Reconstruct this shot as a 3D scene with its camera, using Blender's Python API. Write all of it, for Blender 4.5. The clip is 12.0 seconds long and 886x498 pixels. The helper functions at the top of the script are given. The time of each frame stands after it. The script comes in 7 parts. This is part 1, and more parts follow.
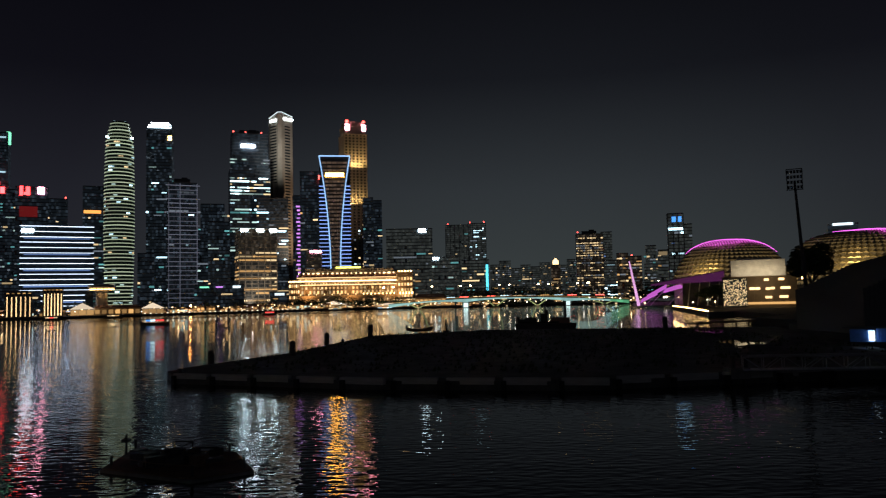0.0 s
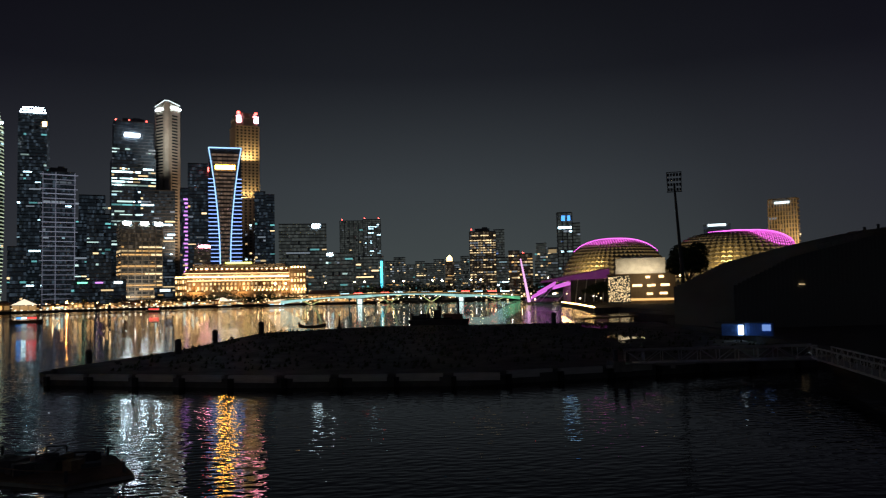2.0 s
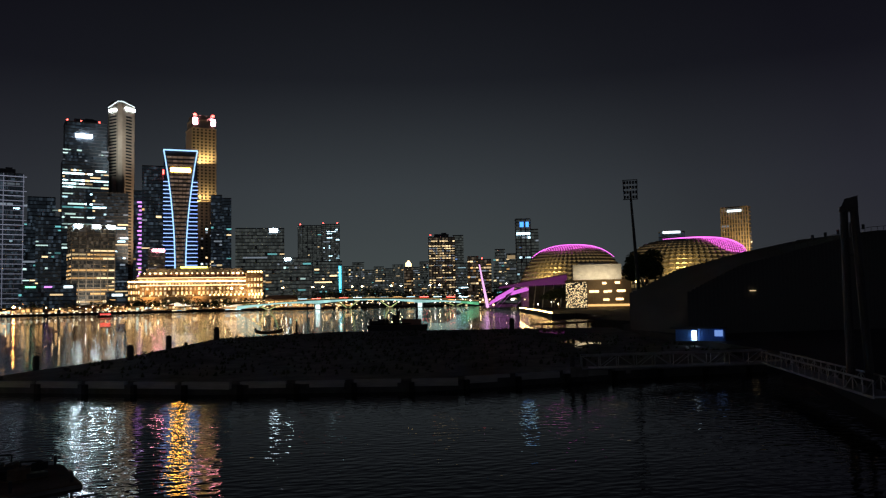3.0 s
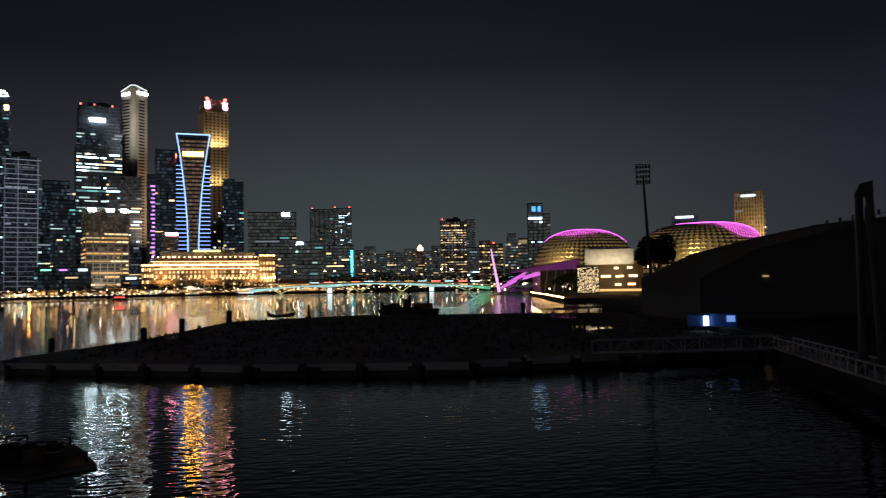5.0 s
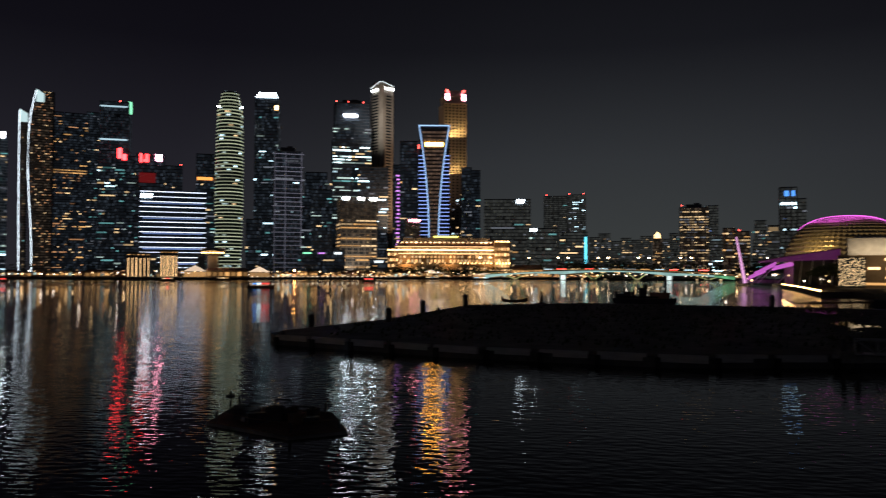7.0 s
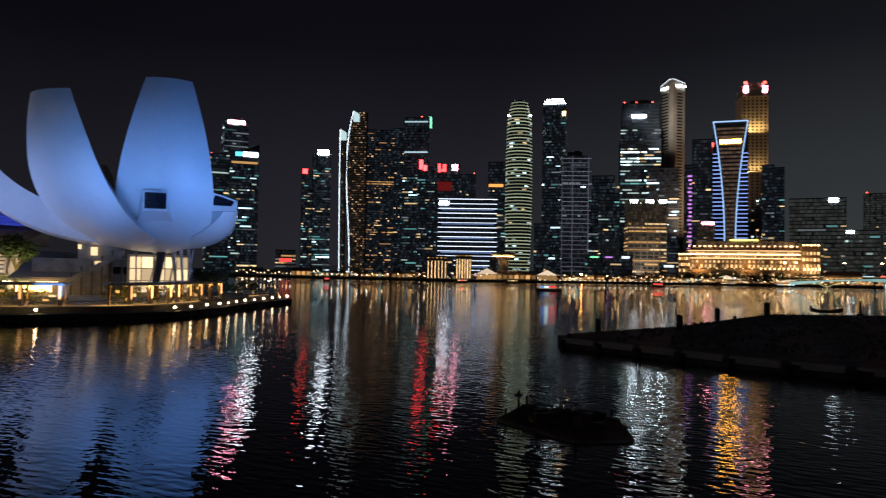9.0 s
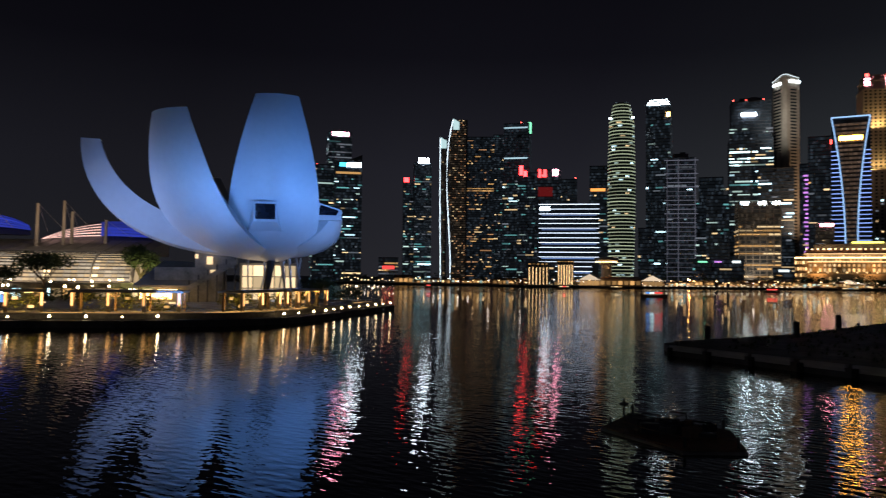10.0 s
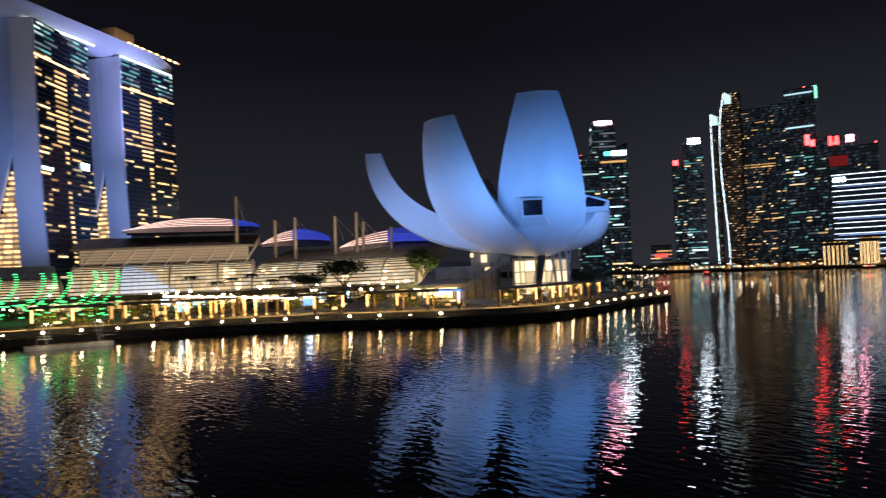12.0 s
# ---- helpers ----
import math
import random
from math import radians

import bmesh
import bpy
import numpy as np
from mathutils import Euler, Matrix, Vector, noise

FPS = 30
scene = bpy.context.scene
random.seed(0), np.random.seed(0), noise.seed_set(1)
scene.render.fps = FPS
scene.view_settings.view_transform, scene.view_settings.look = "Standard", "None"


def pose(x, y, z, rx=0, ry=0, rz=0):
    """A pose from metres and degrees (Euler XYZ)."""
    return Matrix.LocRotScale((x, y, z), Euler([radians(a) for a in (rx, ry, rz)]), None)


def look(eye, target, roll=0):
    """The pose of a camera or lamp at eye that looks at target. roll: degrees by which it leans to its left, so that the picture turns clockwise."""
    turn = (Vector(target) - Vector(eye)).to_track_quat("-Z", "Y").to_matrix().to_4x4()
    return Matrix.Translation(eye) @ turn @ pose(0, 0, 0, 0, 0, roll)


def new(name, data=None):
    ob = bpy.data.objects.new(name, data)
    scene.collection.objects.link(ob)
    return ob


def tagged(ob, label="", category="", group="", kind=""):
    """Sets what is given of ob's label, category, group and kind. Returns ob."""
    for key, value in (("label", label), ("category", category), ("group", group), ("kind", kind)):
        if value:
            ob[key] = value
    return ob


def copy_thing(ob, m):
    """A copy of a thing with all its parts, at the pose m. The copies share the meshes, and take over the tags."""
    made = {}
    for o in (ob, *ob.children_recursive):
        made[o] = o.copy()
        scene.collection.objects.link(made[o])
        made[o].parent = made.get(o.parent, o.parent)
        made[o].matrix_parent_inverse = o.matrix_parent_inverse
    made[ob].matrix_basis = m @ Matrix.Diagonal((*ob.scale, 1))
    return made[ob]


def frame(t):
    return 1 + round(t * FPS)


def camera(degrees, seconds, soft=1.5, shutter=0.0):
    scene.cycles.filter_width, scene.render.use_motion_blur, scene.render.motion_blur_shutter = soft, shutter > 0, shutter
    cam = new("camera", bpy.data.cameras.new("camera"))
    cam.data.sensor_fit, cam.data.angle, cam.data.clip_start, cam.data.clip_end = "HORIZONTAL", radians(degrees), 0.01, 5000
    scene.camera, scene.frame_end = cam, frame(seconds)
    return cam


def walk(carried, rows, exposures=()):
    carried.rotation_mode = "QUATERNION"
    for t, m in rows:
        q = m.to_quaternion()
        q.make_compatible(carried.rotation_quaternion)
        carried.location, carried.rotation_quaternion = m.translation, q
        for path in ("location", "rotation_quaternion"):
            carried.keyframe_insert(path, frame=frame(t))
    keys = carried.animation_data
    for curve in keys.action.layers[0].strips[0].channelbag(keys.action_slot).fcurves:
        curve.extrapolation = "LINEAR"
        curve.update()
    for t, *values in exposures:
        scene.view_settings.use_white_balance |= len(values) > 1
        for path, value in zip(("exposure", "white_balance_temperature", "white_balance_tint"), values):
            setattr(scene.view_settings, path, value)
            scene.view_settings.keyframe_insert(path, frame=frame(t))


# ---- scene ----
cam = camera(60.72, 12.0, soft=1.2, shutter=0.4)
walk(cam, [
    (0, pose(0, 0, 10, 93.78, 1.28, 0.09)),
    (0.5, pose(0.019, 0, 10, 93.88, 1.19, -2.05)),
    (1, pose(0.039, 0, 10, 93.77, 1.19, -4.19)),
    (1.5, pose(0.058, 0, 10, 93.29, 1.39, -6.04)),
    (2, pose(0.078, 0, 10, 93.33, 1.25, -7.89)),
    (2.5, pose(0.097, 0, 10, 93.56, 1.13, -9.59)),
    (3, pose(0.117, 0, 10, 93.68, 1.11, -11.00)),
    (3.2, pose(0.125, 0, 10, 93.68, 1.09, -11.52)),
    (4, pose(0.156, 0, 10, 93.40, 0.98, -12.90)),
    (4.8, pose(0.187, 0, 10, 92.75, 0.86, -11.35)),
    (5, pose(0.195, 0, 10, 92.51, 0.91, -10.12)),
    (5.5, pose(0.214, 0, 10, 92.62, 0.64, -7.29)),
    (6, pose(0.234, 0, 10, 92.25, 0.37, -3.39)),
    (6.5, pose(0.253, 0, 10, 91.98, 0.07, 1.73)),
    (7, pose(0.273, 0, 10, 91.60, -0.26, 7.41)),
    (7.5, pose(0.292, 0, 10, 91.29, -0.54, 13.56)),
    (7.7, pose(0.3, 0, 10, 91.27, -0.69, 16.04)),
    (8.5, pose(0.319, 0, 10, 91.42, -0.86, 24.50)),
    (9.3, pose(0.337, 0, 10, 91.75, -0.90, 31.21)),
    (9.5, pose(0.342, 0, 10, 91.77, -0.78, 32.65)),
    (10, pose(0.353, 0, 10, 92.06, -0.60, 36.52)),
    (10.5, pose(0.365, 0, 10, 91.84, -0.56, 41.09)),
    (11, pose(0.377, 0, 10, 91.51, -0.20, 45.87)),
    (11.5, pose(0.388, 0, 10, 91.84, 0.85, 51.08)),
    (12, pose(0.4, 0, 10, 91.82, 2.36, 56.82)),
], [(0, 0.0, 6300, 13), (0.5, 0.2, 6300, 14), (1, 0.36, 6300, 12), (3, 0.52, 6300, 12), (5, 0.52, 6350, 13), (5.5, 0.33, 6400, 15), (6.5, 0.16, 6500, 16), (7.5, -0.1, 6700, 22), (9.5, -0.08, 6500, 16), (10.5, -0.05, 6450, 15), (11.5, 0.3, 6450, 14), (12, 0.42, 6450, 13)])

# ---- night sky with the city's glow near the horizon ----
world = bpy.data.worlds.new("night_sky")
scene.world = world
world.use_nodes = True
wn, wl = world.node_tree.nodes, world.node_tree.links
bg = wn["Background"]
coord = wn.new("ShaderNodeTexCoord")
sep = wn.new("ShaderNodeSeparateXYZ")
ramp = wn.new("ShaderNodeValToRGB")
wl.new(coord.outputs["Generated"], sep.inputs[0])
wl.new(sep.outputs["Z"], ramp.inputs[0])
ramp.color_ramp.elements[0].position = 0.0
ramp.color_ramp.elements[0].color = (0.0285, 0.0325, 0.0345, 1)
ramp.color_ramp.elements[1].position = 0.5
ramp.color_ramp.elements[1].color = (0.002, 0.002, 0.003, 1)
for pos, col in ((0.14, (0.0206, 0.0232, 0.0276, 1)), (0.28, (0.0070, 0.0076, 0.0104, 1))):
    e = ramp.color_ramp.elements.new(pos)
    e.color = col
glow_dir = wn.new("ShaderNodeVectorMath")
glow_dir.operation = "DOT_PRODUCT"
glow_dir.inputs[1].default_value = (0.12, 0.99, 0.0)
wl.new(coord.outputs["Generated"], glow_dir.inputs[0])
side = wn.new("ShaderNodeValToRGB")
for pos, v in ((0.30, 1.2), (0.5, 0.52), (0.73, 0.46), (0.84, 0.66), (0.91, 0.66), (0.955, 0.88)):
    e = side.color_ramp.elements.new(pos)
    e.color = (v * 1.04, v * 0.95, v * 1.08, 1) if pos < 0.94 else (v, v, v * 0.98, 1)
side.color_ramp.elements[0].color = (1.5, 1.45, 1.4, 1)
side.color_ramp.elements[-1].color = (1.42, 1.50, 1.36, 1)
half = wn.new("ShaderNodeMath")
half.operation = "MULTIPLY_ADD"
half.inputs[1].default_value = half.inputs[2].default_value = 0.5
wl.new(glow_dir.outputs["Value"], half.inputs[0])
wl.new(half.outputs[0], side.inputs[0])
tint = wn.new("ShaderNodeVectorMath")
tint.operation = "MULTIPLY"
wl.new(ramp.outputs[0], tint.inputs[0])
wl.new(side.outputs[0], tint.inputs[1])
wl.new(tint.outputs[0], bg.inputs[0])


def lamp(name, eye, target, watts, color, size, kind="AREA", spread=120):
    """A floodlight of the place, at eye and aimed at target."""
    data = bpy.data.lights.new(name, kind)
    data.energy, data.color = watts, color
    if kind == "AREA":
        data.shape, data.size, data.spread = "DISK", size, radians(spread)
    else:
        data.shadow_soft_size = size
    ob = new(name, data)
    ob.matrix_world = look(eye, target)
    return ob


# ---- materials ----
def nodes_of(name):
    mat = bpy.data.materials.new(name)
    mat.use_nodes = True
    n = mat.node_tree.nodes
    return mat, n, mat.node_tree.links, n["Principled BSDF"]


def surface(name, color, rough=0.6, metal=0.0, scale=0.5, vary=0.35, bump=0.15, fine=6.0, random_tone=0.0):
    """A painted, stone, metal or glass surface with stains at two scales and fine relief."""
    mat, n, l, p = nodes_of(name)
    tc = n.new("ShaderNodeTexCoord")
    big = n.new("ShaderNodeTexNoise")
    big.inputs["Scale"].default_value, big.inputs["Detail"].default_value = scale, 6
    small = n.new("ShaderNodeTexNoise")
    small.inputs["Scale"].default_value, small.inputs["Detail"].default_value = scale * fine, 4
    l.new(tc.outputs["Object"], big.inputs["Vector"])
    l.new(tc.outputs["Object"], small.inputs["Vector"])
    mixf = n.new("ShaderNodeMath")
    mixf.operation = "MULTIPLY_ADD"
    l.new(small.outputs[0], mixf.inputs[0])
    mixf.inputs[1].default_value = 0.5
    l.new(big.outputs[0], mixf.inputs[2])
    rng = n.new("ShaderNodeMapRange")
    rng.inputs["From Min"].default_value, rng.inputs["From Max"].default_value = 0.45, 1.05
    rng.inputs["To Min"].default_value, rng.inputs["To Max"].default_value = 1 - vary, 1 + vary
    l.new(mixf.outputs[0], rng.inputs["Value"])
    tone = rng.outputs[0]
    if random_tone:
        info = n.new("ShaderNodeObjectInfo")
        r2 = n.new("ShaderNodeMapRange")
        r2.inputs["To Min"].default_value, r2.inputs["To Max"].default_value = 1 - random_tone, 1 + random_tone
        l.new(info.outputs["Random"], r2.inputs["Value"])
        mul = n.new("ShaderNodeMath")
        mul.operation = "MULTIPLY"
        l.new(tone, mul.inputs[0])
        l.new(r2.outputs[0], mul.inputs[1])
        tone = mul.outputs[0]
    sc = n.new("ShaderNodeVectorMath")
    sc.operation = "SCALE"
    sc.inputs[0].default_value = color
    l.new(tone, sc.inputs["Scale"])
    l.new(sc.outputs[0], p.inputs["Base Color"])
    p.inputs["Roughness"].default_value, p.inputs["Metallic"].default_value = rough, metal
    if bump:
        b = n.new("ShaderNodeBump")
        b.inputs["Strength"].default_value, b.inputs["Distance"].default_value = bump, 0.05
        l.new(mixf.outputs[0], b.inputs["Height"])
        l.new(b.outputs[0], p.inputs["Normal"])
    return mat


def glow(name, color, strength, vary=0.6, lights=False):
    """A lit window, sign or lamp, or a surface given its light as glow; each object on it burns a little brighter or
    dimmer.
    """
    mat, n, l, p = nodes_of(name)
    p.inputs["Base Color"].default_value = (0.1, 0.1, 0.1, 1)
    p.inputs["Roughness"].default_value = 0.3
    p.inputs["Emission Color"].default_value = (*color, 1)
    info = n.new("ShaderNodeObjectInfo")
    rng = n.new("ShaderNodeMapRange")
    rng.inputs["To Min"].default_value, rng.inputs["To Max"].default_value = strength * (1 - vary), strength * (1 + vary)
    l.new(info.outputs["Random"], rng.inputs["Value"])
    l.new(rng.outputs[0], p.inputs["Emission Strength"])
    if not lights:
        mat.cycles.emission_sampling = "NONE"
    return mat


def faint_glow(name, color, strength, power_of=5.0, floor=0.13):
    """Dim window panes whose glow stands for haze on the facade: every pane of the joined mesh has its own level."""
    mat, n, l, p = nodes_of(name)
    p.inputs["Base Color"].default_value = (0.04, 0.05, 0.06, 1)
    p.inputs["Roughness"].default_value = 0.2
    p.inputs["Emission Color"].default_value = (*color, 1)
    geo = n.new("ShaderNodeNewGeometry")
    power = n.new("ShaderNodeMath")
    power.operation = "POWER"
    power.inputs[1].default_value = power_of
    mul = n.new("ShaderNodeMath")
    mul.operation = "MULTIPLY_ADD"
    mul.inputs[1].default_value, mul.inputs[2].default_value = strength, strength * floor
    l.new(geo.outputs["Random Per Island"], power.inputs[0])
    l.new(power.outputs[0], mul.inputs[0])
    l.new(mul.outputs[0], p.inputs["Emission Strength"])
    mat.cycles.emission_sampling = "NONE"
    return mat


def water_material():
    mat, n, l, p = nodes_of("bay_water")
    tc = n.new("ShaderNodeTexCoord")
    p.inputs["Base Color"].default_value = (0.003, 0.005, 0.007, 1)
    p.inputs["Roughness"].default_value, p.inputs["IOR"].default_value = 0.005, 1.33
    p.inputs["Specular IOR Level"].default_value = 0.42
    last = None
    for scale, dist, sx in ((0.25, 0.030, 0.7), (1.9, 0.035, 0.48), (5.0, 0.0060, 0.5)):
        m = n.new("ShaderNodeMapping")
        m.inputs["Scale"].default_value = (sx, 1.0, 1.0)
        l.new(tc.outputs["Object"], m.inputs[0])
        t = n.new("ShaderNodeTexNoise")
        t.inputs["Scale"].default_value, t.inputs["Detail"].default_value = scale, 0.6
        t.inputs["Roughness"].default_value = 0.55
        l.new(m.outputs[0], t.inputs["Vector"])
        b = n.new("ShaderNodeBump")
        b.inputs["Strength"].default_value, b.inputs["Distance"].default_value = 1.0, dist
        l.new(t.outputs[0], b.inputs["Height"])
        if last:
            l.new(last.outputs[0], b.inputs["Normal"])
        last = b
    l.new(last.outputs[0], p.inputs["Normal"])
    return mat


WATER = water_material()
ASPHALT = surface("asphalt_ground", (0.05, 0.05, 0.05), 0.85, scale=0.05, fine=12)
CONCRETE = surface("weathered_concrete", (0.24, 0.23, 0.21), 0.8, scale=0.3, vary=0.5, bump=0.4)
PALECON = surface("pale_weathered_concrete", (0.46, 0.45, 0.42), 0.8, scale=0.5, vary=0.45, bump=0.4)
DARKCON = surface("stained_dark_concrete", (0.10, 0.10, 0.095), 0.85, scale=0.2, vary=0.6, bump=0.5)
GLASS = surface("dark_curtain_wall_glass", (0.035, 0.045, 0.055), 0.22, 0.3, scale=0.05, vary=0.4, bump=0.02)
GLASSG = surface("greenish_tower_glass", (0.05, 0.075, 0.07), 0.25, 0.3, scale=0.05, vary=0.4, bump=0.02)
SLAB = surface("grey_spandrel_panel", (0.22, 0.23, 0.25), 0.5, scale=0.08, vary=0.3, bump=0.05)
DARKSLAB = surface("dark_spandrel_panel", (0.09, 0.095, 0.11), 0.4, scale=0.08, vary=0.3, bump=0.05)
STONE = surface("pale_granite_cladding", (0.42, 0.36, 0.30), 0.6, scale=0.06, vary=0.25, bump=0.1)
CREAM = surface("cream_rendered_stone", (0.62, 0.50, 0.34), 0.7, scale=0.15, vary=0.3, bump=0.2)
WHITE = surface("white_composite_skin", (0.74, 0.75, 0.77), 0.42, scale=0.05, vary=0.07, bump=0.02, fine=14)
WPAINT = surface("white_painted_steel", (0.72, 0.72, 0.70), 0.45, scale=0.4, vary=0.2)
STEEL = surface("galvanised_steel", (0.42, 0.43, 0.44), 0.45, 0.7, scale=0.8, vary=0.3)
DARKSTEEL = surface("dark_painted_steel", (0.05, 0.05, 0.055), 0.5, 0.3, scale=0.8, vary=0.4)
ROOF = surface("grey_metal_roofing", (0.26, 0.25, 0.24), 0.5, 0.4, scale=0.15, vary=0.3, bump=0.2)
TIMBER = surface("weathered_timber", (0.20, 0.13, 0.08), 0.8, scale=0.6, vary=0.5, bump=0.5)
RUBBER = surface("black_rubber_fender", (0.02, 0.02, 0.02), 0.8, scale=1.0, vary=0.4)
GRAVEL = surface("worn_gravel_deck", (0.17, 0.16, 0.14), 0.9, scale=0.25, vary=0.6, bump=0.6)
GRASS = surface("rough_grass", (0.05, 0.065, 0.03), 0.95, scale=0.3, vary=0.6, bump=0.6)
LEAF = surface("tropical_leaf", (0.06, 0.09, 0.035), 0.6, scale=0.4, vary=0.5, bump=0.1)
BARK = surface("tree_bark", (0.16, 0.12, 0.09), 0.9, scale=2.0, vary=0.4, bump=0.6)
BLACKGLASS = surface("black_skylight_glass", (0.01, 0.012, 0.02), 0.15, scale=0.2, vary=0.3, bump=0.02)
SHELL = surface("aluminium_sunshade_shell", (0.40, 0.36, 0.28), 0.4, 0.5, scale=0.2, vary=0.3, bump=0.3)
TERRA = surface("red_brown_wall", (0.30, 0.15, 0.10), 0.7, scale=0.1, vary=0.3)

W_WHITE = glow("cool_white_office_light", (0.56, 0.89, 1.0), 2.3, 0.9)
W_COOL = glow("pale_green_office_light", (0.70, 1.0, 0.90), 0.6, 0.8)
W_WARM = glow("warm_room_light", (1.0, 0.72, 0.36), 0.8, 0.75)
W_AMBER = glow("amber_room_light", (1.0, 0.55, 0.18), 0.6, 0.7)
W_TEAL = glow("teal_office_light", (0.25, 0.85, 0.85), 0.32, 0.8)
W_DIM = glow("dim_office_light", (0.55, 0.65, 0.75), 0.17, 0.8)
W_BLUE = glow("blue_office_light", (0.25, 0.45, 1.0), 0.35, 0.7)
BAND_WHITE = glow("blue_white_led_band", (0.72, 0.84, 1.0), 2.0, 0.25)
EDGE_WHITE = glow("white_edge_light", (0.74, 0.92, 1.0), 3.3, 0.1)
SIGN_MID = glow("bright_white_sign", (0.80, 0.92, 1.0), 26.0, 0.1)
W_RUST = glow("rust_room_light", (1.0, 0.50, 0.22), 0.42, 0.8)
SIGN_STRONG = glow("strong_white_sign", (0.74, 0.95, 1.0), 40.0, 0.2)
BAND_GREEN = glow("greenish_ivory_led_band", (0.80, 0.95, 0.62), 0.42, 0.45)
BAND_BLUE = glow("electric_blue_led_tube", (0.26, 0.42, 1.0), 1.15, 0.2)
BAND_CYAN = glow("ice_blue_led_tube", (0.35, 0.62, 1.0), 1.3, 0.1)
BAND_PINK = glow("violet_led_tube", (0.75, 0.30, 1.0), 1.0, 0.4)
SIGN_WHITE = glow("white_roof_sign", (0.76, 0.95, 1.0), 13.0, 0.2)
CROWN_WHITE = glow("white_crown_light", (0.80, 0.97, 1.0), 1.4, 0.2)
SIGN_RED = glow("red_roof_sign", (1.0, 0.04, 0.04), 9.0, 0.2)
BOAT_RED = glow("red_boat_lamp", (1.0, 0.06, 0.05), 1.5, 0.2)
QUAY_ORANGE = glow("orange_quay_globe", (1.0, 0.34, 0.07), 120.0, 0.0)
SIGN_PINK = glow("pinkish_white_sign", (1.0, 0.34, 0.46), 24.0, 0.1)
SIGN_GOLD = glow("golden_sign", (1.0, 0.60, 0.20), 9.0, 0.2)
SIGN_CYAN = glow("cyan_sign", (0.10, 0.75, 0.95), 2.2, 0.2)
SIGN_BLUE = glow("blue_sign", (0.08, 0.35, 1.0), 1.3, 0.2)
SIGN_GREEN = glow("green_sign", (0.25, 1.0, 0.55), 1.6, 0.2)
MAGENTA = glow("magenta_led", (1.0, 0.14, 0.85), 1.7, 0.0)
BEACON = glow("red_beacon", (1.0, 0.08, 0.06), 6.0, 0.3)
LAMP_WARM = glow("warm_lamp_globe", (1.0, 0.68, 0.32), 3.6, 0.6)
PROM_WARM = glow("bright_promenade_globe", (1.0, 0.70, 0.36), 25.0, 0.6)
PROM_WHITE = glow("white_promenade_globe", (1.0, 0.82, 0.56), 25.0, 0.6)
BROWNSTONE = surface("brown_granite_wall", (0.20, 0.15, 0.095), 0.65, scale=0.15, vary=0.3, bump=0.2)
LAMP_EDGE = glow("cream_edge_lamp", (1.0, 0.72, 0.36), 26.0, 0.6, lights=True)
LAMP_WHITE = glow("white_lamp_globe", (1.0, 0.90, 0.74), 3.8, 0.6)
# pane glow put over whole facades in place of haze and ambient light
FAINT = faint_glow("haze_tinted_glow", (0.44, 0.64, 0.84), 0.055)
FAINT_WARM = faint_glow("haze_warm_glow", (1.0, 0.76, 0.50), 0.07)
FAINT_FAR = faint_glow("haze_far_glow", (0.72, 0.82, 0.74), 0.035, 1.5, 0.45)
HOTEL_LINE = glow("amber_cornice_line", (1.0, 0.64, 0.28), 2.4, 0.3)
HOTEL_ROOM = glow("amber_hotel_room", (1.0, 0.58, 0.22), 1.2, 0.7)
W_STRIP = glow("ivory_window_strip", (1.0, 0.88, 0.62), 1.0, 0.35)
W_BRIGHT = glow("brilliant_office_light", (0.66, 0.96, 0.98), 3.4, 0.6)
GLOW_ROOM = glow("lit_interior", (1.0, 0.76, 0.42), 1.1, 0.5)


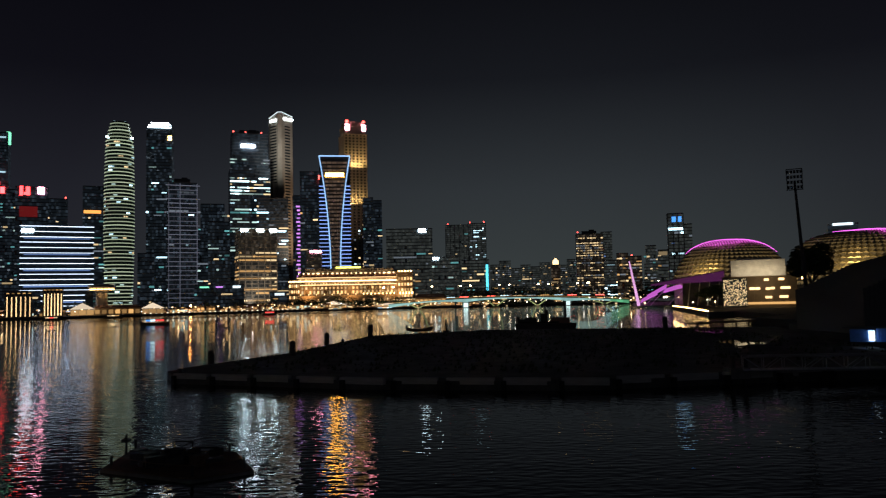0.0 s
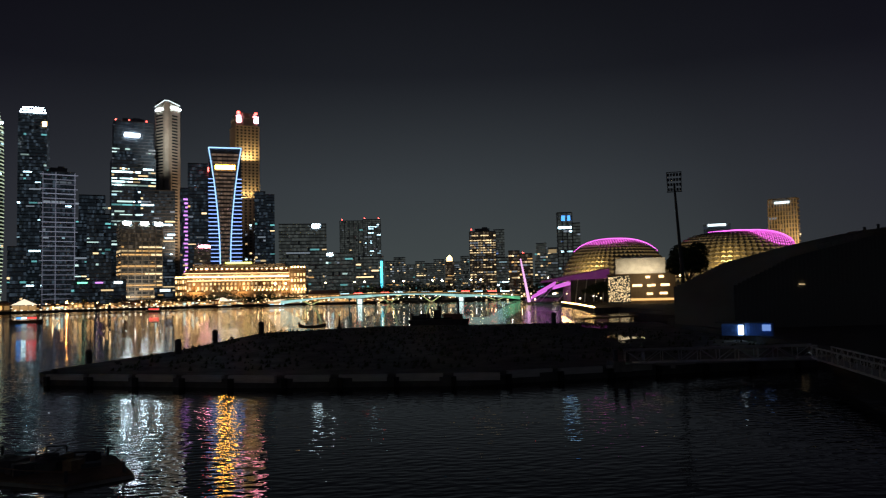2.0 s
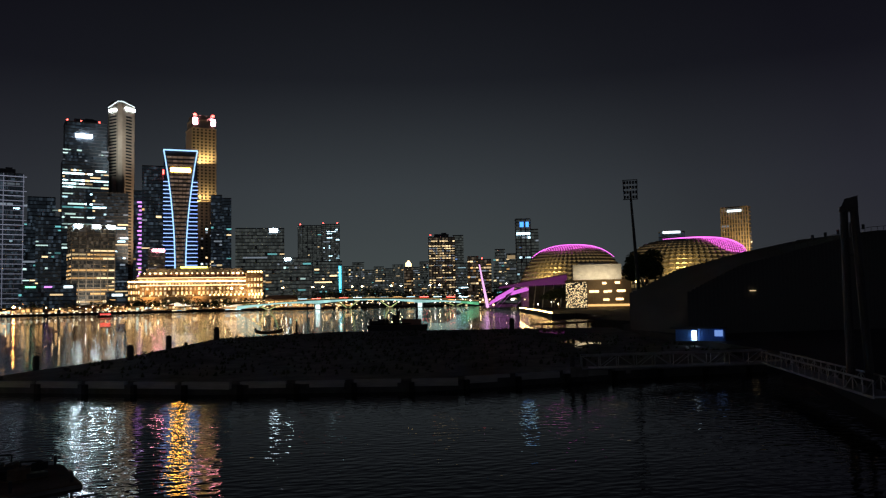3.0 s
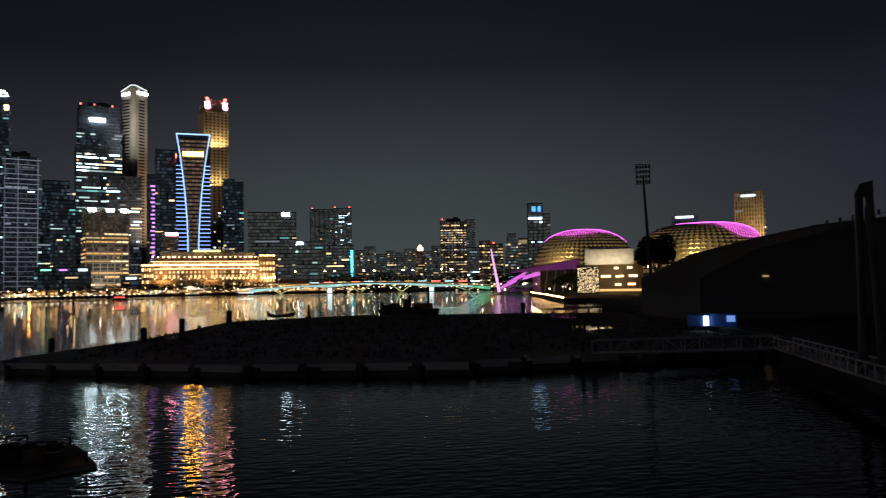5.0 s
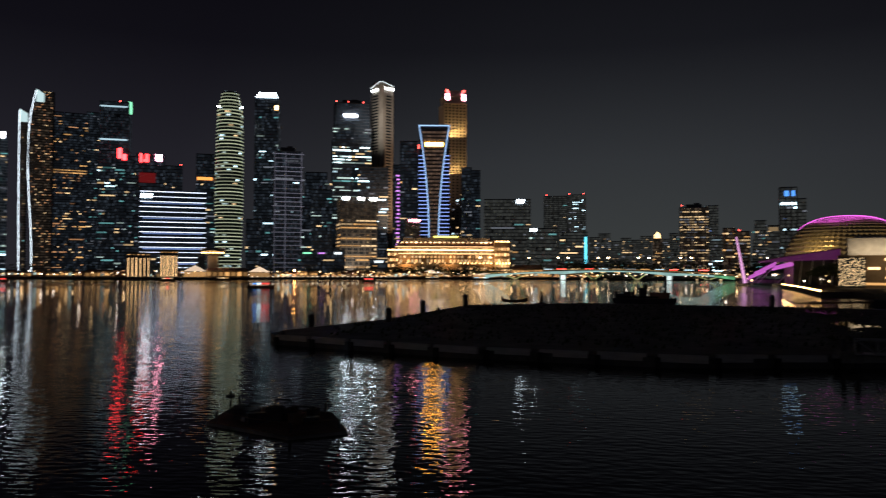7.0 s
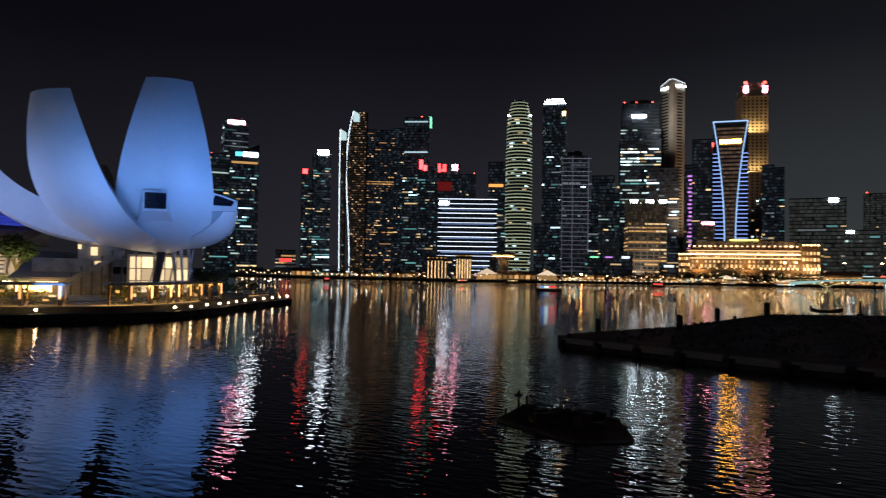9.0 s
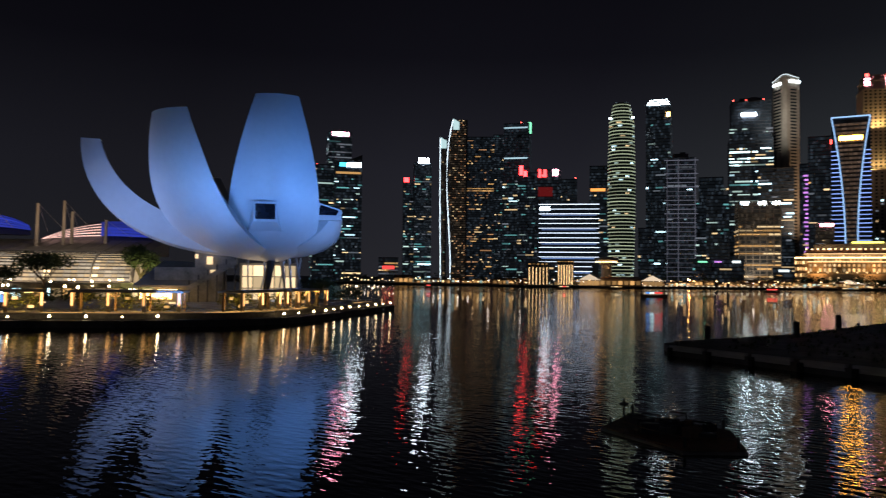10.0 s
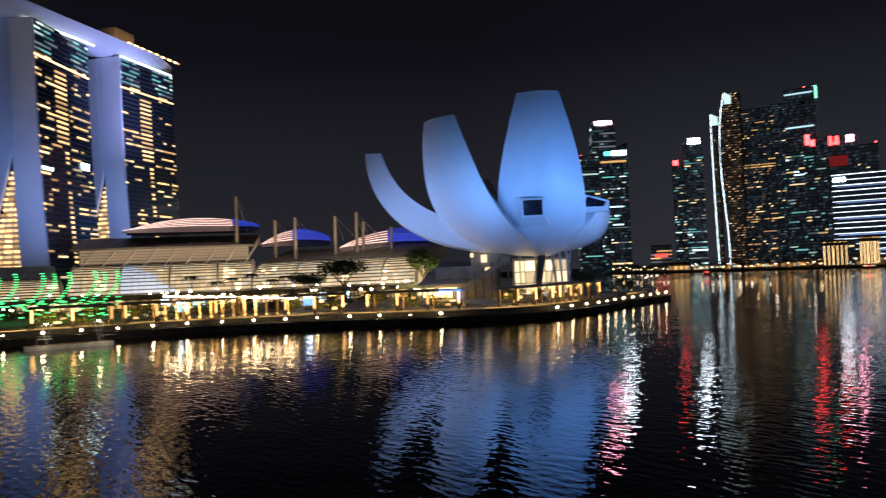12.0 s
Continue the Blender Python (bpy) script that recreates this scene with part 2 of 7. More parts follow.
# ---- mesh helpers ----
class Geo:
    """Collects boxes, prisms, tubes and grids into one mesh."""

    def __init__(self):
        self.v, self.f = [], []

    def add(self, verts, faces):
        k = len(self.v)
        self.v += [tuple(p) for p in verts]
        self.f += [tuple(i + k for i in f) for f in faces]
        return self

    def box(self, x, y, z, sx, sy, sz, turn=0.0):
        """A box on its centre x, y and its foot z."""
        c, s = math.cos(radians(turn)), math.sin(radians(turn))
        pts = []
        for dz in (0, sz):
            for dx, dy in ((-1, -1), (1, -1), (1, 1), (-1, 1)):
                a, b = dx * sx / 2, dy * sy / 2
                pts.append((x + a * c - b * s, y + a * s + b * c, z + dz))
        return self.add(pts, [(3, 2, 1, 0), (4, 5, 6, 7), (0, 1, 5, 4), (1, 2, 6, 5), (2, 3, 7, 6), (3, 0, 4, 7)])

    def prism(self, poly, z0, z1, top=None):
        n = len(poly)
        top = top or poly
        pts = [(x, y, z0) for x, y in poly] + [(x, y, z1) for x, y in top]
        faces = [tuple(reversed(range(n))), tuple(range(n, 2 * n))]
        faces += [(i, (i + 1) % n, n + (i + 1) % n, n + i) for i in range(n)]
        return self.add(pts, faces)

    def cyl(self, x, y, z0, z1, r0, r1=None, n=12):
        r1 = r0 if r1 is None else r1
        ring = [(math.cos(i * math.tau / n), math.sin(i * math.tau / n)) for i in range(n)]
        return self.prism([(x + a * r0, y + b * r0) for a, b in ring], z0, z1, [(x + a * r1, y + b * r1) for a, b in ring])

    def tube(self, p, q, r0, r1=None, n=6):
        p, q = Vector(p), Vector(q)
        r1 = r0 if r1 is None else r1
        m = (q - p).to_track_quat("Z", "Y").to_matrix()
        ring = [Vector((math.cos(i * math.tau / n), math.sin(i * math.tau / n), 0)) for i in range(n)]
        pts = [p + m @ (a * r0) for a in ring] + [q + m @ (a * r1) for a in ring]
        faces = [tuple(reversed(range(n))), tuple(range(n, 2 * n))]
        faces += [(i, (i + 1) % n, n + (i + 1) % n, n + i) for i in range(n)]
        return self.add(pts, faces)

    def path(self, pts, r, n=6):
        pts = [Vector(p) for p in pts]
        rows = []
        for i, p in enumerate(pts):
            d = (pts[min(i + 1, len(pts) - 1)] - pts[max(i - 1, 0)]).normalized()
            side = d.cross(Vector((0, 0, 1) if abs(d.z) < 0.9 else (1, 0, 0))).normalized()
            up = side.cross(d)
            rows.append([p + (side * math.cos(math.tau * k / n) + up * math.sin(math.tau * k / n)) * r for k in range(n)])
        faces = [(i * n + k, i * n + (k + 1) % n, (i + 1) * n + (k + 1) % n, (i + 1) * n + k) for i in range(len(pts) - 1) for k in range(n)]
        faces += [tuple(range(n - 1, -1, -1)), tuple((len(pts) - 1) * n + k for k in range(n))]
        return self.add([v for row in rows for v in row], faces)

    def grid(self, rows, flip=False):
        m = len(rows[0])
        pts = [p for row in rows for p in row]
        faces = []
        for i in range(len(rows) - 1):
            for j in range(m - 1):
                q = (i * m + j, i * m + j + 1, (i + 1) * m + j + 1, (i + 1) * m + j)
                faces.append(tuple(reversed(q)) if flip else q)
        return self.add(pts, faces)

    def mesh(self, name, mat, smooth=False):
        me = bpy.data.meshes.new(name)
        me.from_pydata(self.v, [], self.f)
        me.materials.append(mat)
        if smooth:
            me.shade_smooth()
        me.update()
        return me


def part(name, geo, mat, parent, label="", smooth=False):
    ob = new(name, geo.mesh(name, mat, smooth))
    ob.parent = parent
    if label:
        ob["label"] = label
    return ob


def thing(name, label, category, m=None, group="", kind=""):
    ob = new(name)
    ob.empty_display_size = 0.5
    if m:
        ob.matrix_world = m
    return tagged(ob, label, category, group, kind)


def solid(name, geo, mat, label, category, group="", kind="", smooth=False):
    return tagged(new(name, geo.mesh(name, mat, smooth)), label, category, group, kind)


def bearing(b, d, z=0.0):
    """The point d metres off at a bearing of b degrees, clockwise from straight ahead at the start."""
    return (d * math.sin(radians(b)), d * math.cos(radians(b)), z)


def facing(b, d, z=0.0, turn=0.0):
    """A pose there whose -y side faces the bay's viewing point, turned by turn degrees."""
    return pose(*bearing(b, d, z), 0, 0, -b + turn)


UNIT = {}


def lit(name, mat, parent, x, y, z, sx, sy, sz, turn=0.0, label=""):
    """A box-shaped lit pane, tube or sign on a shared mesh."""
    key = (name, mat.name)
    if key not in UNIT:
        UNIT[key] = Geo().box(0, 0, -0.5, 1, 1, 1).mesh(name, mat)
    ob = new(name, UNIT[key])
    ob.parent = parent
    ob.matrix_basis = pose(x, y, z, 0, 0, turn) @ Matrix.Diagonal((sx, sy, sz, 1))
    if label:
        ob["label"] = label
    return ob


# ---- water and land ----
tagged(new("water", Geo().add([(-4500, -4500, 0), (4500, -4500, 0), (4500, 4500, 0), (-4500, 4500, 0)], [(0, 1, 2, 3)]).mesh("water", WATER)),
       "dark rippled bay water reflecting the city lights", "water", kind="structure")
FAR_SHORE = [(-4000, 900), (-1200, 760), (-640, 640), (-506, 632), (-345, 650), (-230, 760), (-104, 842), (60, 850), (215, 845), (206, 690), (150, 440),
             (125, 330), (118, 262), (96, 238), (100, 200), (4000, 200), (4000, 4200), (-4000, 4200)]
tagged(new("ground", Geo().prism(list(reversed(FAR_SHORE)), -2, 2.0).mesh("ground", ASPHALT)), "dark paved city ground behind the far quay", "ground", kind="structure")
LEFT_SHORE = [(-600, -400), (-158, -60), (-157, 8), (-154, 42), (-139, 66), (-128, 76), (-118, 92), (-116, 105), (-121, 121), (-130, 138), (-138, 158), (-143, 170), (-152, 176),
              (-190, 178), (-300, 200), (-700, 330), (-3000, 500), (-3000, -400)]
tagged(new("promenade_ground", Geo().prism(LEFT_SHORE, -2, 1.3).mesh("promenade_ground", DARKCON)), "dark concrete boardwalk along the water", "ground", kind="structure")
UPPER_DECK = [(-600, -400), (-164, -60), (-162.5, 8), (-159, 44), (-142.5, 69.5), (-131.6, 79.2), (-122.3, 93.6), (-120.4, 104.8), (-125.2, 119.4), (-134, 136.2), (-142, 157),
              (-147, 167), (-156, 172), (-192, 174), (-302, 196), (-702, 326), (-3000, 496), (-3000, -400)]
tagged(new("promenade_deck", Geo().prism(UPPER_DECK, 1.3, 2.2).mesh("promenade_deck", CONCRETE)), "weathered concrete promenade deck above the boardwalk", "ground", kind="structure")
RIGHT_SHORE = [(62, 84), (52, 66), (44, 50), (60, 30), (120, 10), (900, 10), (900, 205), (100, 205), (86, 190), (74, 150), (66, 110)]
tagged(new("quay_ground", Geo().prism(RIGHT_SHORE, -2, 2.0).mesh("quay_ground", ASPHALT)), "dark asphalt quay beside the floating platform", "ground", kind="structure")


# ---- towers ----
def windows(tower, w, dep, floors, fh, z0, zones, rng, sides=("front",)):
    """Lit panes in runs, floor by floor. A zone: lowest and highest share of the height, share of panes lit, mean run, materials."""
    for side in sides:
        span = w if side == "front" else dep
        mods = max(3, int(span / 3.0))
        step = span / mods
        for i in range(floors):
            share = (i + 0.5) / floors
            for lo, hi, p, run, mats in zones:
                if not lo <= share < hi:
                    continue
                j = 0
                level = p * rng.choice((0.15, 0.5, 1.0, 1.5, 1.8))
                while j < mods:
                    n = max(1, min(mods - j, round(rng.expovariate(1 / run))))
                    if rng.random() < level:
                        u = -span / 2 + (j + n / 2) * step
                        z = z0 + i * fh + fh * 0.56
                        a = (u, -dep / 2 - 0.1) if side == "front" else ((-w / 2 - 0.1, -u) if side == "left" else (w / 2 + 0.1, u))
                        lit("lit_window", rng.choice(mats), tower, a[0], a[1], z, n * step - 0.5, 0.3, fh * rng.choice((0.3, 0.42, 0.5)), 0 if side == "front" else 90)
                    j += n


def tower(label, b, d, width, height, turn=0.0, ratio=0.8, glass=GLASS, slab=DARKSLAB, fh=4.2, zones=(), seed=1, steps=(), crown=0.0, fins=0, name="tower", slope=0.0, z0=2.0):
    """An office tower: glass core, floor bands ring by ring, lit panes, plant room. width: as seen from the bay. steps: (share of height, share of width) set-backs."""
    a = abs(radians(turn))
    w = width / (math.cos(a) + ratio * math.sin(a))
    dep = w * ratio
    rng = random.Random(seed)
    t = thing(name, label, "tower", facing(b, d, z0, turn), "skyline towers")
    h = height - z0
    floors = max(3, int(h / fh))
    fh = h / floors
    core, bands = Geo(), Geo()

    def size(share):
        k = 1.0
        for lo, kk in steps:
            if share >= lo:
                k = kk
        return k
    cuts = [0.0] + [lo for lo, kk in steps] + [1.0]
    for lo, hi in zip(cuts, cuts[1:]):
        core.box(0, 0, lo * h, w * size(lo) - 0.8, dep * size(lo) - 0.8, (hi - lo) * h)
    for i in range(floors):
        k = size((i + 0.5) / floors)
        bands.box(0, 0, i * fh, w * k, dep * k, fh * 0.16)
    k = size(1)
    bands.box(0, 0, h, w * k, dep * k, 1.2)
    if slope:
        wk, dk = w * k / 2, dep * k / 2
        core.add([(-wk, -dk, h), (wk, -dk, h), (wk, dk, h), (-wk, dk, h), (wk, -dk, h + slope), (wk, dk, h + slope)],
                 [(0, 1, 4), (2, 3, 5), (1, 2, 5, 4), (3, 0, 4, 5), (3, 2, 1, 0)])
    part("glass_core", core, glass, t)
    tagged(part("floor_banding", bands, slab, t), kind="stuff")
    for i in range(fins + 1 if fins else 0):
        lit("pier", slab, t, -w / 2 + i * w / fins, -dep / 2, h / 2, 0.9, 0.7, h + 0.6)
    if crown:
        part("plant_room", Geo().box(0, 0, h + 1.2, w * k * 0.55, dep * k * 0.6, crown).box(w * k * 0.1, 0, h + 1.2 + crown, w * k * 0.2, dep * k * 0.2, crown * 0.5), DARKSLAB, t)
    sides = ["front"] + (["left"] if turn > 6 else []) + (["right"] if turn < -6 else [])
    windows(t, w, dep, floors, fh, 0, zones, rng, sides)
    # dim panes over each visible face, glowing in place of haze
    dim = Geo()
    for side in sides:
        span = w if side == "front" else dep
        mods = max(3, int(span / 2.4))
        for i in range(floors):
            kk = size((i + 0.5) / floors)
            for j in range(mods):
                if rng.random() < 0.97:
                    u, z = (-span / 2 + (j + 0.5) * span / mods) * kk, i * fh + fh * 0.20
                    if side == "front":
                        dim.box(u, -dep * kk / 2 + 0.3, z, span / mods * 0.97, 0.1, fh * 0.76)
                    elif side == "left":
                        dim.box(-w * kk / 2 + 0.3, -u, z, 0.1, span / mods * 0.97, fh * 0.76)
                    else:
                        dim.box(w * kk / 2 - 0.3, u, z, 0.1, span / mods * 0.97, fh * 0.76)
    tagged(part("haze_glazing", dim, FAINT_WARM if slab in (STONE, CREAM) else FAINT_FAR if -3 < b < 19 else FAINT, t, "dim tinted window panes, their glow standing for haze"), kind="stuff")
    t["w"], t["dep"], t["h"] = w, dep, h
    return t


def roof_sign(t, mat, x, z, sx, sz, label="lit sign on the facade", face="front", name="roof_sign"):
    """A lit sign proud of a tower's front; x, sx in shares of its width, z in metres."""
    w, dep = t["w"], t["dep"]
    return lit(name, mat, t, x * w, -dep / 2 - 0.6, z, sx * w, 0.8, sz, 0, label)


def beacon(t, x, z):
    lit("beacon", BEACON, t, x * t["w"], -t["dep"] / 4, z, 1.6, 1.6, 1.6, 0, "red aircraft beacon")

# ---- the skyline, from the bay's financial district round to the arts centre ----
COOLS = [W_WHITE, W_COOL, W_COOL, W_TEAL, W_DIM]
TEALS = [W_TEAL, W_TEAL, W_DIM, W_COOL, W_WARM]
WARMS = [W_WARM, W_AMBER, W_WARM, W_DIM]
DIMS = [W_DIM, W_DIM, W_TEAL, W_WARM]

t = tower("dark glass office tower with white rooftop sign", -44.47, 1230, 40.7, 238.2, 8, 0.8, GLASS, DARKSLAB, zones=[(0.2, 1, 0.10, 2, COOLS), (0.8, 0.93, 0.45, 4, [W_DIM])], seed=2, crown=4)
roof_sign(t, SIGN_PINK, 0, t["h"] - 2, 0.7, 6)
t = tower("dark glass office tower with red beacon", -45.65, 1180, 36.9, 178.2, 8, 0.8, GLASS, DARKSLAB, zones=[(0.0, 1, 0.25, 2, TEALS)], seed=3)
beacon(t, -0.3, t["h"] + 2)
t = tower("blue-black glass tower with slanted lit roof", -43.80, 1120, 42.0, 168.8, 4, 0.8, GLASS, DARKSLAB, zones=[(0.05, 0.9, 0.22, 2.2, TEALS + [W_WHITE])], seed=4, slope=17)
roof_sign(t, SIGN_CYAN, -0.2, t["h"] + 2, 0.25, 6, "cyan lit sign")
roof_sign(t, SIGN_MID, 0.2, t["h"] + 2, 0.5, 6)
roof_sign(t, W_AMBER, 0.0, t["h"] - 10, 0.9, 3, "amber lit sky lobby")
t = tower("dark tower with a small red rooftop sign", -39.09, 1300, 25.0, 172.9, 5, 0.9, GLASS, DARKSLAB, zones=[(0.0, 0.9, 0.25, 1.5, TEALS)], seed=5)
roof_sign(t, SIGN_RED, -0.3, t["h"] + 1, 0.35, 8)
t = tower("grey tower with a bright white rooftop sign", -38.16, 1280, 31.4, 199.7, 6, 0.9, GLASS, SLAB, zones=[(0.0, 0.3, 0.5, 2, COOLS), (0.3, 0.9, 0.2, 1.5, DIMS)], seed=6, crown=4)
roof_sign(t, SIGN_MID, 0.05, t["h"] + 4, 0.6, 9)


def sail_tower(b, d, width, height, lean, label, seed, zones, cap):
    """A slender residential tower with a curved, white-lit leading edge."""
    t = thing("sail_tower", label, "tower", facing(b, d, 2.0), "skyline towers")
    rng = random.Random(seed)
    floors = int(height / 3.6)
    fh = height / floors
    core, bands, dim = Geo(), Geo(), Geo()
    curve = np.polyfit((0.0, 0.45, 0.76, 1.0), lean, 3)

    def left(s):
        return float(np.polyval(curve, s))
    for i in range(floors):
        l0 = left(i / floors)
        bands.box((l0 + width / 2) / 2, 0, i * fh, width / 2 - l0 + 0.8, 19, fh * 0.3)
        for j in range(int(width / 3)):
            x = -width / 2 + 1.5 + j * 3
            # panes whose glow lifts the dark core, as haze would
            if x > l0 + 2:
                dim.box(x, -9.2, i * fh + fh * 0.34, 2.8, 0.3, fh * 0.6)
            for lo, hi, p, mats in zones:
                if lo <= i / floors < hi and x > l0 + 2 and rng.random() < p:
                    lit("lit_window", rng.choice(mats), t, x, -9.4, i * fh + fh * 0.6, 2.0, 0.3, fh * 0.4)
    prof = [left(i / 30) + 0.5 for i in range(31)]
    core.grid([[(x, 9, height * i / 30), (x, -9, height * i / 30), (width / 2, -9, height * i / 30), (width / 2, 9, height * i / 30)] for i, x in enumerate(prof)], True)
    part("glass_core", core, GLASS, t)
    tagged(part("floor_banding", bands, DARKSLAB, t), kind="stuff")
    tagged(part("haze_glazing", dim, FAINT_WARM, t, "dim warm window panes, their glow standing for haze"), kind="stuff")
    n = 26
    pts = [(left(i / n), -9.9, height * i / n) for i in range(n + 1)]
    part("edge_light", Geo().path(pts, 0.46), EDGE_WHITE, t, "white lit curved leading edge")
    x1 = left(1)
    part("lit_cap", Geo().add([(x1, -9.9, height + 2), (x1 + 10, -9.9, height - 4), (x1 + 10, -9.9, height - 16), (x1, -9.9, height - 16), (x1, -8.5, height + 2), (x1 + 10, -8.5, height - 4), (x1 + 10, -8.5, height - 16), (x1, -8.5, height - 16)],
                          [(3, 2, 1, 0), (4, 5, 6, 7), (0, 1, 5, 4), (1, 2, 6, 5), (2, 3, 7, 6), (3, 0, 4, 7)]), glow("pale_lit_cap", (0.65, 0.95, 0.95), 0.85, 0.1), t, "pale lit glass cap")
    return t


sail_tower(-36.50, 1190, 8.0, 224.5, (-4.2, -5.8, -6.4, -6.4), "slender tower with a white-lit curved edge", 7, [(0, 1, 0.08, TEALS)], False)
t = sail_tower(-35.60, 1200, 35.0, 256.1, (-8.0, -12.6, -13.9, -5.4), "tall residential tower with a white-lit curved edge", 8, [(0, 1, 0.16, [W_RUST, W_RUST, W_WARM])], True)
t = tower("brown residential tower with scattered warm windows", -33.73, 1210, 42.7, 231.6, 0, 0.5, GLASS, DARKSLAB, 3.6, [(0, 1, 0.13, 1.1, [W_RUST, W_RUST, W_WARM, W_AMBER]), (0.62, 0.65, 0.9, 2, [W_AMBER])], 9)
t = tower("dim residential tower behind its neighbours", -32.38, 1260, 18.9, 245.0, 0, 0.8, GLASS, DARKSLAB, 3.6, [(0, 1, 0.12, 1.2, DIMS)], 10)
t = tower("black glass tower with white light lines and green corner", -30.93, 1150, 44.8, 240.4, -8, 0.7, GLASS, DARKSLAB, 4.2, [(0.0, 0.68, 0.30, 2.5, TEALS + [W_WHITE])], 11, steps=[(0.72, 0.94)])
for z in (-6, -52):
    roof_sign(t, W_WHITE, -0.02, t["h"] + z, 0.85, 2.0, "white light line", name="light_line")
lit("corner_light", SIGN_GREEN, t, t["w"] * 0.47, -t["dep"] * 0.3, t["h"] - 6, 4, 9, 16, 0, "green lit roof corner")
beacon(t, 0.15, t["h"] + 3)
t = tower("dark block with a red lit sign", -30.16, 1120, 30.1, 161.9, 0, 0.8, GLASS, DARKSLAB, 4.2, [(0.0, 0.9, 0.25, 2, TEALS)], 12)
roof_sign(t, SIGN_RED, -0.32, t["h"] + 4, 0.18, 14)
roof_sign(t, SIGN_RED, -0.12, t["h"] - 1, 0.16, 8)
t = tower("dark tower with red lit signs and red-washed wall", -28.64, 1000, 33.6, 148.8, 0, 0.8, TERRA, DARKSLAB, 4.2, [(0.0, 0.6, 0.12, 1.5, DIMS)], 13)
roof_sign(t, SIGN_RED, -0.32, t["h"] - 4, 0.10, 11)
roof_sign(t, SIGN_RED, -0.12, t["h"] - 4, 0.12, 10)
roof_sign(t, SIGN_RED, -0.21, t["h"] - 7, 0.08, 3)
roof_sign(t, SIGN_PINK, 0.28, t["h"] - 3, 0.2, 8)
# no sign here: an emitting panel stands for the red light on the wall
roof_sign(t, glow("red_wash", (1.0, 0.05, 0.05), 0.10, 0.1), -0.1, t["h"] - 28, 0.55, 12, "glowing panel standing for red light on the wall")
t = tower("pale concrete block with small sign", -27.12, 1050, 23.4, 143.2, 0, 0.8, SLAB, SLAB, 4.2, [(0.0, 0.9, 0.12, 1.5, WARMS)], 14)
beacon(t, 0.4, t["h"] + 3)
t = tower("dim tower with an orange sign", -24.80, 1060, 28.1, 161.8, 0, 0.8, GLASS, DARKSLAB, 4.2, [(0.0, 0.9, 0.22, 1.5, TEALS)], 15)
roof_sign(t, glow("orange_sign", (1.0, 0.38, 0.08), 1.5, 0.1), -0.1, t["h"] - 32, 0.7, 4)


def banded_block(b, d, width, height):
    """A curved-corner waterfront office block wrapped in white light lines."""
    t = thing("office_block", "waterfront office block wrapped in blue-white light lines", "office block", facing(b, d, 2.0, 0), "skyline towers")
    core, n = Geo(), 17
    fh = (height - 2) / n
    core.box(0, 6, 5 * fh, width - 1, 30, 12 * fh).box(0.15 * width, 6, 0, 0.70 * width - 1, 30, 5 * fh)
    part("glass_core", core, GLASS, t)
    for i in range(1, n + 1):
        x0 = -width / 2 + ((0.28 if i > 2 else 0.48) * width if i < 5 else 0.0)
        x1 = width / 2 - (0.12 * width if i < 5 else 0)
        lit("light_band", BAND_WHITE, t, (x0 + x1) / 2, -9.6, i * fh - 0.6, x1 - x0, 0.8, 0.55)
        if i % 3 == 0:
            lit("lit_window", W_BLUE, t, (x0 + x1) / 2, -9.3, i * fh - 2.0, (x1 - x0) * 0.9, 0.3, 1.2)
    part("roof_edge", Geo().box(0, 6, height - 2, width, 31, 0.8), DARKSLAB, t)
    lit("roof_sign", SIGN_WHITE, t, -width * 0.40, -10.2, height - 7, width * 0.16, 0.6, 4.0, 0, "white lit sign")


banded_block(-27.07, 800, 61.7, 86.3)


def round_tower(b, d, width, height):
    """A round tower ringed with ivory light bands, narrowing at the crown."""
    t = thing("round_tower", "tall round tower ringed with ivory light bands", "tower", facing(b, d, 2.0), "skyline towers")
    n = 54
    fh = (height - 2) / n
    core, rings = Geo(), []
    for i in range(n):
        s = i / n
        r = width / 2 * (0.88 + 0.14 * math.sin(math.pi * min(1, s * 1.05)) if s < 0.9 else 0.88 - (s - 0.9) * 3.2)
        rings.append([(r * math.cos(j * math.tau / 28), r * math.sin(j * math.tau / 28), i * fh) for j in range(29)])
        ring = Geo()
        k = 28
        rows = [[((r + e) * math.cos(math.pi + math.pi * j / k), (r + e) * math.sin(math.pi + math.pi * j / k), z) for j in range(k + 1)]
                for e, z in ((0.0, i * fh + fh * 0.2), (0.5, i * fh + fh * 0.2), (0.5, i * fh + fh * 0.45), (0.0, i * fh + fh * 0.45))]
        ring.grid(rows)
        if i > 1:
            part("light_band", ring, BAND_GREEN, t)
    rings.append([(x * 0.9, y * 0.9, height - 2) for x, y, z in rings[-1]])
    rings.append([(0, 0, height - 1.5)] * 29)
    part("glass_core", core.grid(rings), GLASSG, t)
    rng = random.Random(16)
    for i in range(46):
        a = math.pi + math.pi * rng.uniform(0.08, 0.92)
        r = width / 2 * 1.0
        lit("lit_window", rng.choice((W_WHITE, W_COOL, W_WARM)), t, r * math.cos(a), r * math.sin(a), fh * (rng.randrange(2, 48) + 0.75), 4.5, 0.5, 1.6, math.degrees(a) + 90)
    for x in (-0.42, 0.42):
        lit("roof_sign", SIGN_WHITE, t, x * width, -width * 0.2, (height - 2) * 0.915, 2.6, 1.6, 2.0, 0, "white lit sign")
    lit("crown_light", W_WHITE, t, 0, -3, height - 2, 14, 4, 1.5)


round_tower(-23.25, 1000, 33.6, 235.7)

